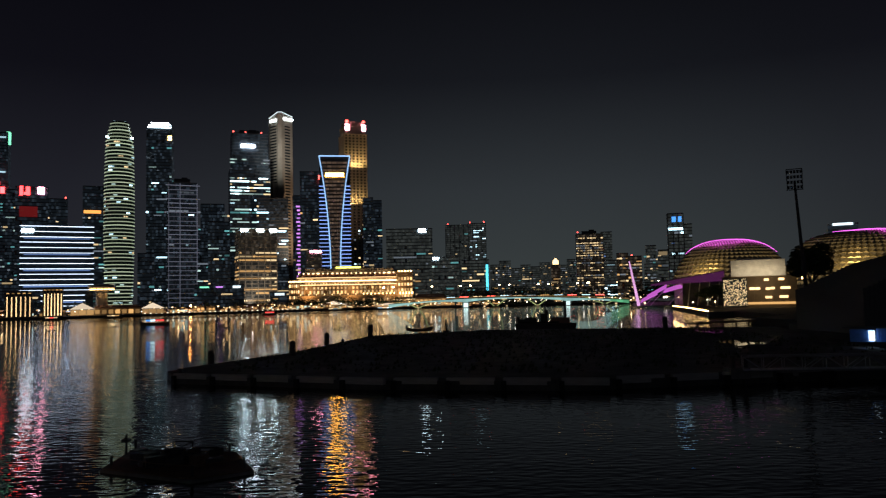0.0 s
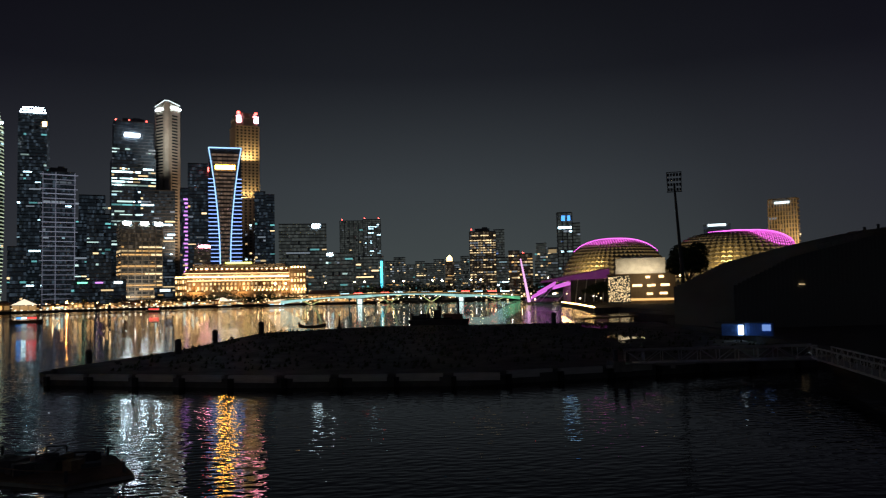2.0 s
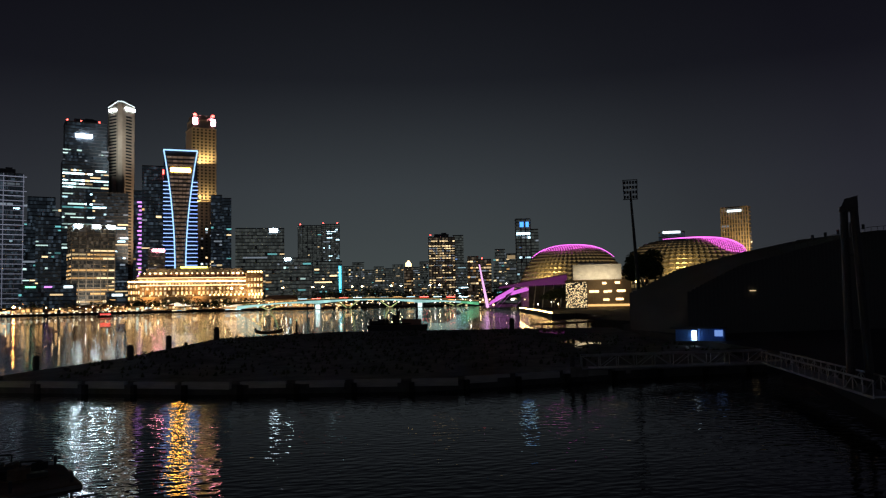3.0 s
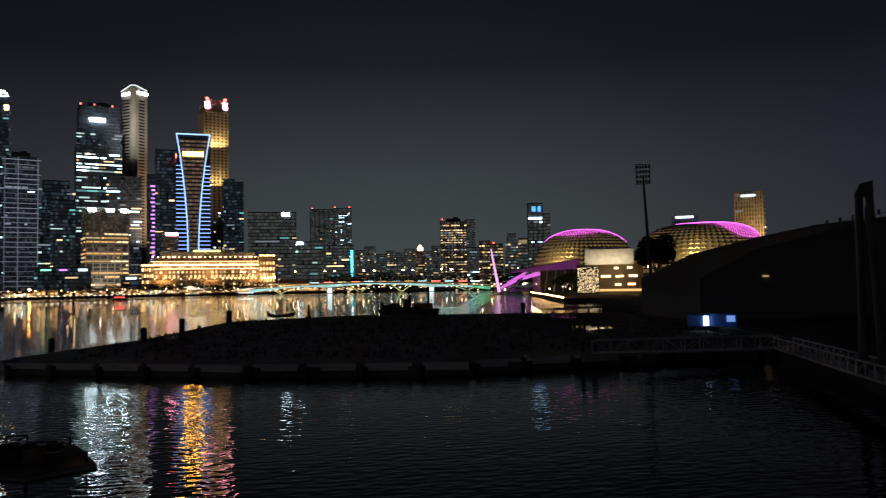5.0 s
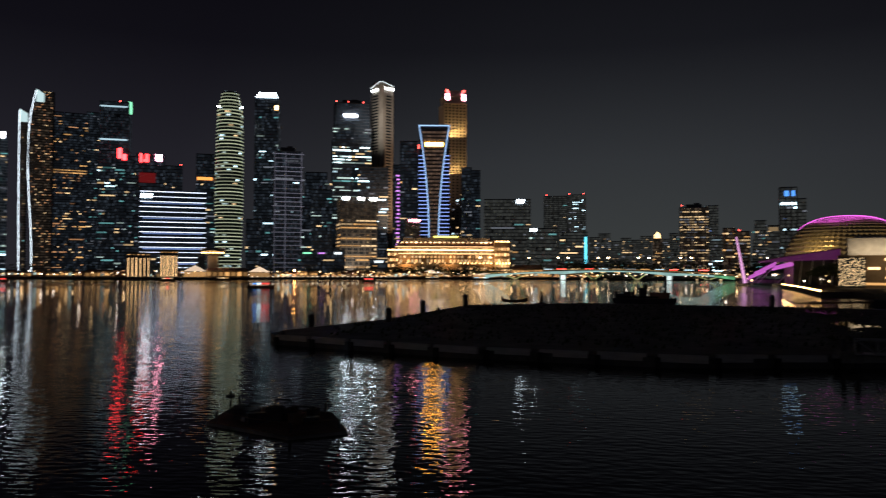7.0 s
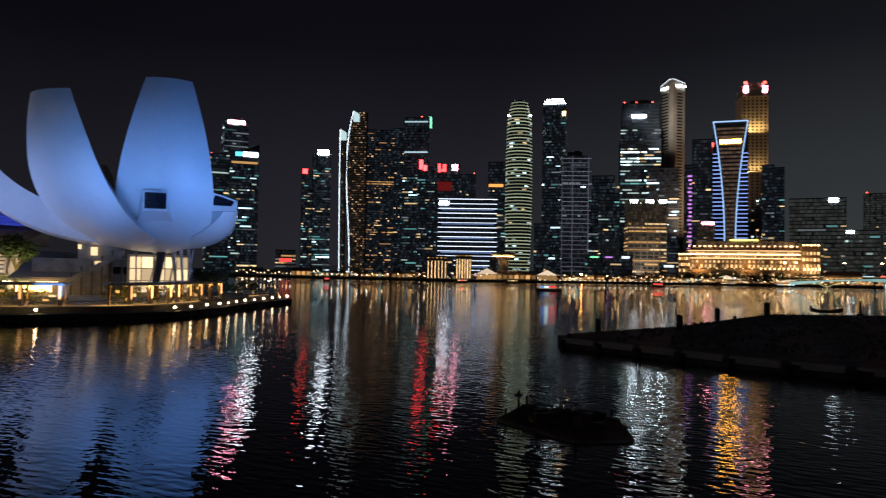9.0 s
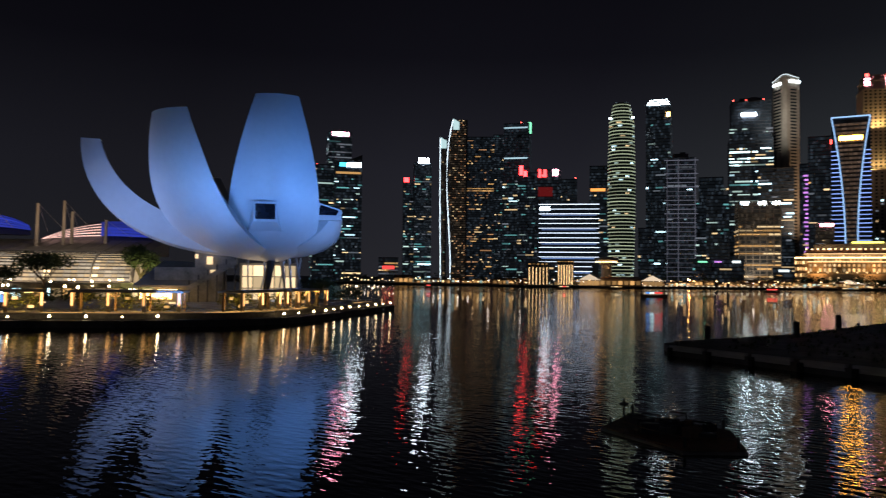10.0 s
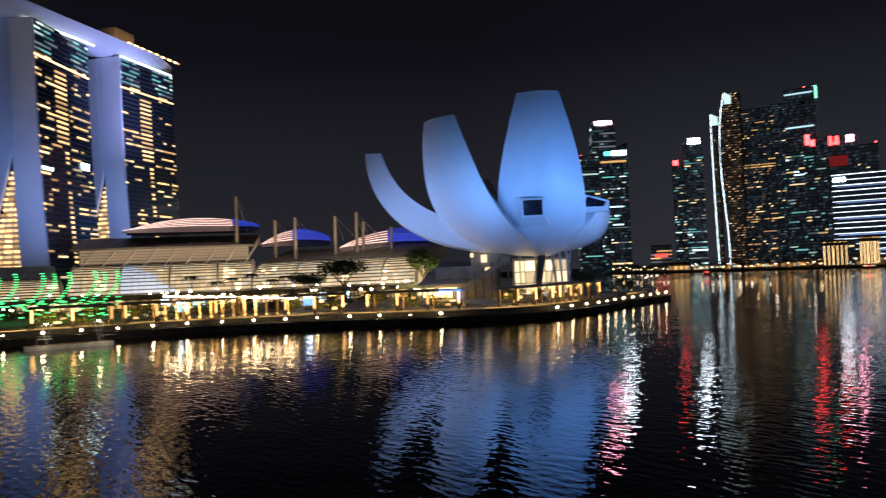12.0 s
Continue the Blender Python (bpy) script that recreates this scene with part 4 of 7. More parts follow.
for i, (p, a) in enumerate(along(QUAY, 6.0)):
    q = p.normalized() * rng.uniform(-4, 22)
    m = rng.choice((LAMP_WARM, LAMP_WARM, LAMP_WARM, LAMP_WHITE))
    globe_lamp((p.x + q.x, p.y + q.y, 2.0), rng.choice((2.0, 3.5, 5.0)), rng.choice((0.4, 0.55, 0.75)), m, "lamps along the far quay")
globe_lamp(bearing(-18.5, 786, 2.0), 6.0, 1.0, QUAY_ORANGE, "lamps along the far quay", "strong orange globe lamp on a tall post")
dots = thing("quay_light_string", "string of small white lamps along the quay edge", "string lights")
for p, a in along([(-300, 704), (-232, 768), (-150, 822)], 5.5):
    lit("bulb", W_STRIP, dots, p.x, p.y, 2.6, 1.3, 1.3, 0.9, a)
for p, a in along([(-300, 708), (-232, 771), (-120, 845), (60, 860)], 11):
    if rng.random() < 0.75:
        lit("bulb", rng.choice((W_AMBER, W_WARM, W_RUST)), dots, p.x, p.y, 3.6, 4, 1.5, 1.0, a)




for row, (step, off, z) in enumerate(((4.6, 3, 3.2), (6.1, 12, 5.0), (7.3, 20, 7.5))):
    string = thing("festoon_lights", "festoon of warm bulbs over the far waterfront", "string lights")
    for p, a in along([(-420, 652), (-345, 662), (-232, 772), (-104, 856), (60, 864)], step):
        q = p.normalized() * off
        if rng.random() < 0.5:
            lit("bulb", rng.choice((HOTEL_ROOM, HOTEL_ROOM, W_WARM, W_AMBER, W_RUST)), string, p.x + q.x, p.y + q.y, z + rng.uniform(-1, 1), rng.uniform(0.9, 2.6), 0.8, rng.uniform(0.5, 1.0), a)
quay_fronts = random.Random(85)
for p, a in along([(-520, 652), (-345, 668), (-232, 778), (-104, 862), (60, 872)], 13):
    q = p.normalized() * quay_fronts.uniform(4, 20)
    ln, hh = quay_fronts.uniform(7, 12), quay_fronts.uniform(3.0, 6.0)
    s = thing("quay_stall", "low waterfront stall with warm lit front", "stall", pose(p.x + q.x, p.y + q.y, 2.0, 0, 0, math.degrees(math.atan2(-p.x, p.y))), "stalls on the far quay")
    part("shed", Geo().box(0, 2.5, 0, ln, 4, hh).box(0, 1.5, hh, ln + 1, 7, 0.4), TERRA if quay_fronts.random() < 0.5 else CREAM, s)
    for i in range(3):
        if quay_fronts.random() < 0.8:
            lit("lit_window", quay_fronts.choice((W_WARM, W_AMBER, HOTEL_ROOM, W_COOL, W_AMBER)), s, ln * (-0.33 + 0.33 * i), 0.3, hh * 0.5, ln * 0.22, 0.4, hh * quay_fronts.uniform(0.2, 0.6))


def pavilion(b, d, width, height, style):
    """A low waterfront restaurant pavilion with lit strips, a terrace and a roof."""
    t = thing("pavilion", "low waterfront pavilion lit by warm lamps", "pavilion", facing(b, d, 2.0), "pavilions on the far quay")
    h = height - 2
    if style == "box":
        part("hall", Geo().box(0, 6, 0, width, 12, h), GLASS, t)
        part("roof", Geo().box(0, 6, h, width * 1.06, 14, 0.9).box(0, 6, h + 0.9, width * 0.7, 9, 2.0), DARKSLAB, t)
        n = 6
        for i in range(n):
            lit("light_strip", HOTEL_LINE, t, -width / 2 + (i + 0.5) * width / n, -0.35, h * 0.46, 0.6, 0.3, h * 0.84, 0, "ivory vertical light strip")
        for i in range(n + 1):
            lit("pier", STONE, t, -width / 2 + i * width / n, -0.3, h / 2, 0.5, 0.5, h)
        for i in range(5):
            lit("roof_lamp", W_AMBER, t, width * (-0.4 + 0.2 * i), -0.9, h + 0.5, 2.0, 0.5, 0.8)
    elif style == "tent":
        part("roof", Geo().add([(-width / 2, -6, h * 0.5), (width / 2, -6, h * 0.5), (width / 2, 8, h * 0.5), (-width / 2, 8, h * 0.5), (0, 0, h)], [(0, 1, 4), (1, 2, 4), (2, 3, 4), (3, 0, 4), (3, 2, 1, 0)]),
             glow("glowing_canvas", (1.0, 0.80, 0.55), 0.75, 0.3), t, "glowing canvas tent roof")
        for i in range(4):
            lit("post", WPAINT, t, -width * 0.46 + i * width * 0.307, -5.6, h * 0.25, 0.4, 0.4, h * 0.5)
        lit("lit_window", W_AMBER, t, 0, 4, h * 0.25, width * 0.9, 0.4, h * 0.4)
    elif style == "disc":
        part("column", Geo().cyl(0, 8, 0, h * 0.75, width * 0.22, width * 0.20, 16), STONE, t)
        part("flared_head", Geo().cyl(0, 8, h * 0.75, h * 0.92, width * 0.24, width * 0.5, 24).cyl(0, 8, h * 0.92, h, width * 0.5, width * 0.46, 24), STONE, t)
        for i in range(9):
            q = math.pi * (1.1 + 0.1 * i)
            lit("rim_lamp", SIGN_GOLD, t, width * 0.42 * math.cos(q), 8 + width * 0.42 * math.sin(q), h * 0.84, 2.2, 0.6, 0.9, math.degrees(q) + 90)
    else:
        part("hall", Geo().box(0, 5, 0, width, 9, h * 0.7), CREAM, t)
        part("roof", Geo().add([(-width / 2 - 1, -1, h * 0.7), (width / 2 + 1, -1, h * 0.7), (width / 2 + 1, 11, h * 0.7), (-width / 2 - 1, 11, h * 0.7), (-width / 2 + 3, 5, h), (width / 2 - 3, 5, h)],
                               [(0, 1, 5, 4), (1, 2, 5), (2, 3, 4, 5), (3, 0, 4), (3, 2, 1, 0)]), TERRA, t)
        n = max(3, int(width / 5))
        for i in range(n):
            lit("lit_window", W_AMBER, t, -width / 2 + (i + 0.5) * width / n, 0.3, h * 0.35, width / n * 0.7, 0.4, h * 0.4)
    return t


pavilion(-29.33, 752, 20.7, 22.5, "box")
pavilion(-27.31, 752, 15.6, 25.1, "box")
pavilion(-25.53, 752, 21.0, 13.7, "tent")
pavilion(-24.32, 768, 24.7, 30.4, "disc")
pavilion(-23.31, 760, 39.7, 11.3, "hip")
pavilion(-22.64, 768, 22.2, 9.7, "hip")
pavilion(-21.03, 772, 21.0, 12.8, "tent")
pavilion(-31.43, 790, 36.5, 9.2, "hip")
pavilion(-39.50, 832, 21.4, 11.3, "hip")
pavilion(-1.03, 885, 36.2, 16.4, "hip")
pavilion(-8.33, 872, 31.8, 10.4, "tent")
pavilion(-12.35, 865, 27.6, 10.5, "hip")
pavilion(-14.37, 845, 26.6, 9.4, "hip")
pavilion(-18.77, 822, 32.9, 8.0, "hip")
pavilion(-4.19, 868, 30.2, 7.1, "tent")
t = tower("small pavilion with a red lit sign among trees", -40.65, 900, 23.1, 30.5, 0, 0.6, DARKSLAB, DARKSLAB, 4.0, [(0.3, 0.9, 0.5, 2, WARMS)], 81, name="pavilion")
roof_sign(t, BOAT_RED, 0, t["h"] * 0.62, 0.6, 4)
t = tower("low dark podium with a white sign", -16.52, 880, 52.7, 30.6, 0, 0.4, DARKSLAB, DARKSLAB, 4.0, [(0.1, 0.9, 0.12, 2, DIMS)], 82, name="podium")
roof_sign(t, CROWN_WHITE, 0.35, t["h"] - 2, 0.16, 2.6)
roof_sign(t, BAND_PINK, 0.0, t["h"] - 2, 0.14, 1.6)
roof_sign(t, SIGN_GREEN, -0.3, t["h"] - 2, 0.18, 1.6)
t = tower("low block with a white sign beside the hotel", -12.25, 880, 21.3, 21.4, 0, 0.5, DARKSLAB, DARKSLAB, 4.0, [(0.1, 0.9, 0.3, 2, WARMS)], 83, name="podium")
roof_sign(t, CROWN_WHITE, 0.0, t["h"] - 2, 0.5, 2.6)
t = tower("white-topped office podium behind the hotel", -9.70, 945, 19.2, 72.5, 0, 0.6, STONE, STONE, 4.0, [(0.5, 0.95, 0.1, 2, WARMS)], 84, name="podium")
roof_sign(t, SIGN_PINK, 0.1, t["h"] - 1.2, 0.7, 2.4)


def boat(b, d, length, lights, label):
    t = thing("tour_boat", label, "boat", facing(b, d, 0.0, 4), "tour boats")
    rows = []
    for k in range(9):
        s = k / 8
        wd = 1.9 * math.sin(math.pi * min(1.0, 0.12 + s * 0.8)) + 0.1
        x = -length / 2 + s * length
        up = 0.5 * (2 * s - 1) ** 2
        rows.append([(x, -wd, 1.1 + up), (x, -wd * 0.7, -0.3), (x, wd * 0.7, -0.3), (x, wd, 1.1 + up), (x, -wd, 1.1 + up)])
    part("hull", Geo().grid(rows), TIMBER, t)
    part("canopy", Geo().box(0, 0, 2.7, length * 0.62, 3.2, 0.25), DARKSLAB, t)
    for i in range(6):
        lit("post", WPAINT, t, length * (-0.28 + 0.112 * i), -1.5, 1.9, 0.15, 0.15, 1.7)
    for i, m in enumerate(lights):
        lit("lamp_strip", m, t, length * (-0.31 + 0.62 * (i + 0.5) / len(lights)), -1.75, 2.3, length * 0.6 / len(lights), 0.2, 0.8)
    return t


boat(-20.9, 420, 14, (SIGN_BLUE, W_WHITE, BOAT_RED, BOAT_RED), "small tour boat with blue and red lights")
boat(-13.0, 640, 12, (BOAT_RED, BOAT_RED), "small tour boat with red lights")
boat(-37.6, 640, 6, (BOAT_RED,), "small boat with a red light")
boat(-27.4, 660, 13, (W_WARM, BOAT_RED, W_WARM), "moored tour boat with warm lights")
boat(-23.6, 690, 15, (W_WARM, W_WARM, W_AMBER), "moored tour boat with warm lights")
boat(-4.5, 800, 24, (W_WHITE, W_WARM, W_WHITE), "long white-lit river boat by the bridge")
boat(-8.2, 812, 22, (W_WARM, W_WHITE, W_WARM), "river boat with warm lights")


# ---- the neoclassical hotel ----
def grand_hotel(b, d, width, height):
    """Stacked storeys: podium, a giant order of columns, two set-back storeys under bright cornices, a tiled roof and a plain roof block."""
    t = thing("grand_hotel", "neoclassical waterfront hotel glowing in amber floodlight", "hotel", facing(b, d, 2.0, 3))
    h = height - 2
    part("podium", Geo().box(0, 12, 0, width, 26, h * 0.36), CREAM, t)
    part("main_body", Geo().box(0, 14, h * 0.36, width * 0.97, 24, h * 0.32), CREAM, t)
    part("upper_storey", Geo().box(-width * 0.02, 16, h * 0.68, width * 0.86, 20, h * 0.20), CREAM, t)
    top, low = width * 0.41, width * 0.43
    part("tiled_roof", Geo().prism([(-low - 2, 5), (low - 2, 5), (low - 2, 27), (-low - 2, 27)], h * 0.88, h * 1.0, [(-top, 10), (top - 4, 10), (top - 4, 22), (-top, 22)]), TERRA, t, "red-brown tiled roof")
    part("roof_block", Geo().box(-width * 0.01, 19, h, width * 0.72, 10, h * 0.16).box(width * 0.36, 19, h, width * 0.06, 8, h * 0.10).box(0, 19, h * 1.16, width * 0.30, 8, 1.5), STONE, t, "plain grey roof block")
    strong = glow("bright_cornice_line", (1.0, 0.70, 0.34), 3.6, 0.2)
    for z, k, y0, m, sz in ((0.36, 1.0, -1.6, W_AMBER, 0.5), (0.665, 1.0, -0.6, HOTEL_LINE, 0.7), (0.775, 0.87, 4.6, strong, 1.3), (0.875, 0.87, 4.4, HOTEL_LINE, 0.7)):
        lit("cornice", CREAM, t, 0, y0 + 1.5, z * h - 0.3, width * k + 2, 3.4, 1.0)
        lit("cornice_light", m, t, 0, y0 - 0.4, z * h + 0.5, width * k, 0.4, sz, 0, "amber light line on the cornice")
    key = ("column", CREAM.name)
    UNIT[key] = Geo().cyl(0, 0, -0.5, -0.44, 0.75, 0.75, 10).cyl(0, 0, -0.44, 0.44, 0.5, 0.42, 10).cyl(0, 0, 0.44, 0.5, 0.75, 0.75, 10).mesh("column", CREAM)
    n = 30
    for i in range(n + 1):
        x = -width * 0.47 + i * width * 0.94 / n
        ob = new("column", UNIT[key])
        ob.parent = t
        ob.matrix_basis = pose(x, 0.2, h * 0.515) @ Matrix.Diagonal((1.9, 1.9, h * 0.28, 1))
        if i % 2 == 0 or i > 17:
            lit("column_uplight", SIGN_GOLD if i > 17 else HOTEL_LINE, t, x + 0.3, -1.1, h * 0.40, 1.0, 0.4, 1.6, 0, "amber uplight at the column's foot")
    rng = random.Random(90)
    for z, hh, cnt, y0, wd, p in ((0.10, 0.10, 34, -1.2, 0.95, 0.4), (0.24, 0.06, 34, -1.2, 0.95, 0.5), (0.46, 0.09, 30, 1.8, 0.94, 0.8), (0.585, 0.06, 30, 1.8, 0.94, 0.85),
                                  (0.72, 0.045, 36, 5.8, 0.84, 0.8), (0.825, 0.05, 36, 5.8, 0.84, 0.8)):
        for i in range(cnt):
            if rng.random() < p:
                lit("lit_window", rng.choice((HOTEL_ROOM, HOTEL_ROOM, W_WARM)), t, (-wd / 2 + (i + 0.5) * wd / cnt) * width, y0, z * h, width * wd / cnt * 0.45, 0.4, hh * h)
    for i in range(22):
        x = -width * 0.42 + i * width * 0.81 / 21
        k = (1.0, 2.6, 1.2, 3.2, 1.6)[i * 7 % 5]
        lit("lantern", LAMP_WARM, t, x, 9.0, h * 1.015, k, 0.8, 1.5, 0, "warm uplit dormer on the roof edge")
    lit("roof_sign", glow("lime_gold_sign", (0.95, 0.92, 0.16), 3.0, 0.1), t, -width * 0.02, 13.6, h * 1.19, width * 0.2, 0.5, 1.8, 0, "lime-gold lit sign")
    for s, k, zt in ((-1, 0.09, 0.74), (1, 0.13, 1.0)):
        x = s * width * (0.5 - k / 2)
        part("corner_pavilion", Geo().box(x, 8, 0, width * k, 24, h * zt).box(x, 8, h * zt, width * k + 1.5, 25, 1.0).box(x, 9, h * zt + 1, width * k * 0.8, 18, 2.2), CREAM, t)
        for i in range(5):
            u = x + (i - 2) * width * k * 0.19
            lit("cornice_lamp", LAMP_WARM if i % 2 else SIGN_GOLD, t, u, -4.6, h * zt + 1.6, 2.0, 0.5, 1.5, 0, "warm lamp on the pavilion's cornice")
            for j in range(5):
                if zt > 0.9 or j < 4:
                    lit("lit_window", HOTEL_ROOM if (i + j) % 3 else HOTEL_LINE, t, u, -4.2, h * (0.16 + 0.165 * j), width * k * 0.09, 0.4, h * 0.08)
            if s > 0:
                lit("column_uplight", SIGN_GOLD, t, u + 1.0, -4.4, h * 0.40, 1.2, 0.4, 2.4, 0, "amber uplight at the pavilion")
    return t


HOTEL = (-6.96, 905, 146.3, 42.8)
grand_hotel(*HOTEL)
hx, hy, _ = bearing(HOTEL[0], HOTEL[1] - 14)
for i, o in enumerate((-50, 0, 50)):
    ux, uy = math.cos(radians(HOTEL[0])), -math.sin(radians(HOTEL[0]))
    lamp("hotel_floodlight", (hx + ux * o, hy + uy * o, 12), (hx + ux * o + 16 * math.sin(radians(HOTEL[0])), hy + uy * o + 16 * math.cos(radians(HOTEL[0])), 30), 1500, (1.0, 0.48, 0.15), 10)
g = Geo()
rng = random.Random(93)
for i in range(26):
    x, y, _ = bearing(-11.6 + 6.2 * rng.random() + (2.4 if i % 5 == 0 else 0), 872 + rng.uniform(-5, 5))
    k = rng.uniform(0.6, 1.2)
    leaf_cloud(g, rng, (x, y, 3 + 6 * k), (7 * k, 4, 5.5 * k), 110, 1.1)
tagged(solid("hotel_trees", g, LEAF, "dark trees before the hotel's front", "trees"), kind="stuff")


# ---- bridges ----
def footbridge():
    """A slim curved footbridge with lit spans."""
    t = thing("footbridge", "slim arched footbridge with turquoise lit spans", "bridge")
    pts = []
    for i in range(41):
        s = i / 40
        b = -4.2 + 17.9 * s
        d = 800 + 45 * s
        z = 4.2 + 6.4 * math.sin(math.pi * (0.08 + 0.88 * s))
        pts.append(Vector(bearing(b, d, z)))
    rows, PIERS = [], (0.0, 13.0, 30.0, 40.0)
    drop = []
    for i, p in enumerate(pts):
        n = p.copy()
        n.z = 0
        n.normalize()
        gap = min(abs(i - q) for q in PIERS)
        sag = 1.7 + 2.3 * max(0.0, 1 - gap / 6.5) ** 1.6
        drop.append(sag)
        rows.append([p - n * 4, p - n * 3.4 - Vector((0, 0, sag)), p + n * 3.4 - Vector((0, 0, sag)), p + n * 4, p - n * 4])
    part("deck", Geo().grid(rows), CONCRETE, t)
    # fascia glows itself; the turquoise and green light is in its material
    teal = glow("turquoise_bridge_wash", (0.52, 0.95, 0.86), 0.5, 0.25)
    green = glow("green_bridge_wash", (0.25, 0.95, 0.45), 0.4, 0.25)
    for i in range(40):
        n = pts[i].copy()
        n.z = 0
        n.normalize()
        a, c = pts[i] - n * 4.3, pts[i + 1] - n * 4.3
        da, dc = Vector((0, 0, drop[i])), Vector((0, 0, drop[i + 1]))
        rim = Vector((0, 0, 0.5))
        g = Geo().add([a - da, c - dc, c - rim, a - rim, a - da + n * 0.3, c - dc + n * 0.3, c - rim + n * 0.3, a - rim + n * 0.3],
                      [(0, 1, 2, 3), (7, 6, 5, 4), (0, 4, 5, 1), (3, 2, 6, 7), (0, 3, 7, 4), (1, 5, 6, 2)])
        part("fascia_light", g, green if i > 36 else teal, t, "fascia with turquoise light put in as glow")
    part("railing", Geo().path([p + Vector((0, 0, 1.1)) for p in pts], 0.18, 5), W_AMBER, t, "warm lit railing")
    # pier faces and struts also glow, in place of light shining on them
    pale, lime = glow("pale_pier_glow", (0.75, 1.0, 0.95), 1.2, 0.2), glow("lime_strut_wash", (0.80, 0.95, 0.35), 0.45, 0.3)
    for i in (13, 30):
        p = pts[i]
        part("pier", Geo().prism([(p.x - 3, p.y - 2), (p.x + 3, p.y - 2), (p.x + 3, p.y + 2), (p.x - 3, p.y + 2)], -1, p.z - 2.0,
                                 [(p.x - 5, p.y - 2), (p.x + 5, p.y - 2), (p.x + 5, p.y + 2), (p.x - 5, p.y + 2)]), CONCRETE, t)
        lit("pier_light", pale, t, p.x, p.y - 3, 2.9, 4.5, 1, 4.6, 0, "glowing sheet standing for pale light on the pier")
    for i in (5, 18, 25, 36):
        p = pts[i]
        part("pier_foot", Geo().box(p.x, p.y, -1, 7, 4, 2.6), CONCRETE, t)
        for q in (-1, 1):
            part("raking_strut", Geo().tube((p.x + q * 1.5, p.y - 2.5, 1.4), (p.x + q * 11, p.y - 3, pts[i].z - 2.0), 0.5, 0.35, 6), lime, t, "raking strut with lime light put in as glow")
        for q in (-3, 0, 3):
            if (i + q) % 2:
                lit("water_lamp", W_WARM, t, p.x + q * 4, p.y - 4, 1.2, 2.0, 0.6, 1.4)


footbridge()


def road_bridge():
    """The low road bridge behind, with lamp posts and traffic lights."""
    t = thing("road_bridge", "low road bridge with street lamps and passing lights", "bridge")
    pts = [Vector(bearing(-5 + 20 * i / 20, 905, 8.5 + 2.5 * math.sin(math.pi * i / 20))) for i in range(21)]
    rows = [[p + Vector((0, -9, -2)), p + Vector((0, 9, -2)), p + Vector((0, 9, 0)), p + Vector((0, -9, 0)), p + Vector((0, -9, -2))] for p in pts]
    part("deck", Geo().grid(rows), CONCRETE, t)
    for i in range(7):
        p = pts[1 + i * 3]
        part("pier", Geo().box(p.x, p.y, -1, 6, 14, p.z - 1), CONCRETE, t)
    rng = random.Random(91)
    for i in range(20):
        p = (pts[i] + pts[i + 1]) / 2
        lit("traffic_light_trail", rng.choice((W_AMBER, W_WARM, BEACON, W_WHITE)), t, p.x, p.y - 8.6, p.z + 1.2, 10, 0.5, 0.8)
        lit("arch_light", rng.choice((W_WARM, W_AMBER, glow("lime_light", (0.7, 1, 0.3), 0.6))) if i % 2 else W_AMBER, t, p.x, p.y - 9.4, p.z - 2.6, 7, 0.5, 0.9)
    first = None
    for i in range(8):
        b = -4.2 + 2.92 * i
        m = facing(b, 897, 9.5)
        if first:
            copy_thing(first, m)
            continue
        first = thing("street_lamp", "twin-armed street lamp on the road bridge", "lamp", m, "lamps on the road bridge")
        part("post", Geo().cyl(0, 0, 0, 12, 0.35, 0.25, 8), STEEL, first)
        for q in (-1, 1):
            arm = part("arm", Geo().path([(0, 0, 9), (q * 2.2, 0, 12.8), (q * 5.6, 0, 15.6)], 0.2, 6), STEEL, first)
            part("lamp_head", Geo().cyl(q * 5.8, 0, 15.0, 15.7, 0.9, 1.2, 10).cyl(q * 5.8, 0, 15.7, 16.3, 1.2, 0.4, 10), PROM_WARM, arm, "glowing lamp head")


road_bridge()

# greenery and lamps between the bridge and the arts centre
g = Geo()
rng = random.Random(92)
for i in range(105):
    b = rng.uniform(-3, 21)
    d = rng.uniform(908, 960) if b < 14 else rng.uniform(700, 900)
    x, y, _ = bearing(b, d)
    s = rng.uniform(0.6, 1.3)
    leaf_cloud(g, rng, (x, y, 8 + 6 * s), (11 * s, 5, 8 * s), 60, 1.7)
tagged(solid("riverside_trees", g, LEAF, "dark trees behind the road bridge", "trees"), kind="stuff")
for i in range(46):
    b = rng.uniform(-3, 20)
    x, y, _ = bearing(b, rng.uniform(840, 880) if b < 14 else rng.uniform(480, 720))
    if b > 14.5 or i % 2:
        globe_lamp((x, y, 2.0), rng.choice((2.0, 5.0)), rng.choice((0.5, 0.7)), rng.choice((LAMP_WARM, LAMP_WHITE)), "lamps along the far quay")


DOME_ROOM = glow("amber_dome_interior", (1.0, 0.66, 0.24), 0.15, 0.2)


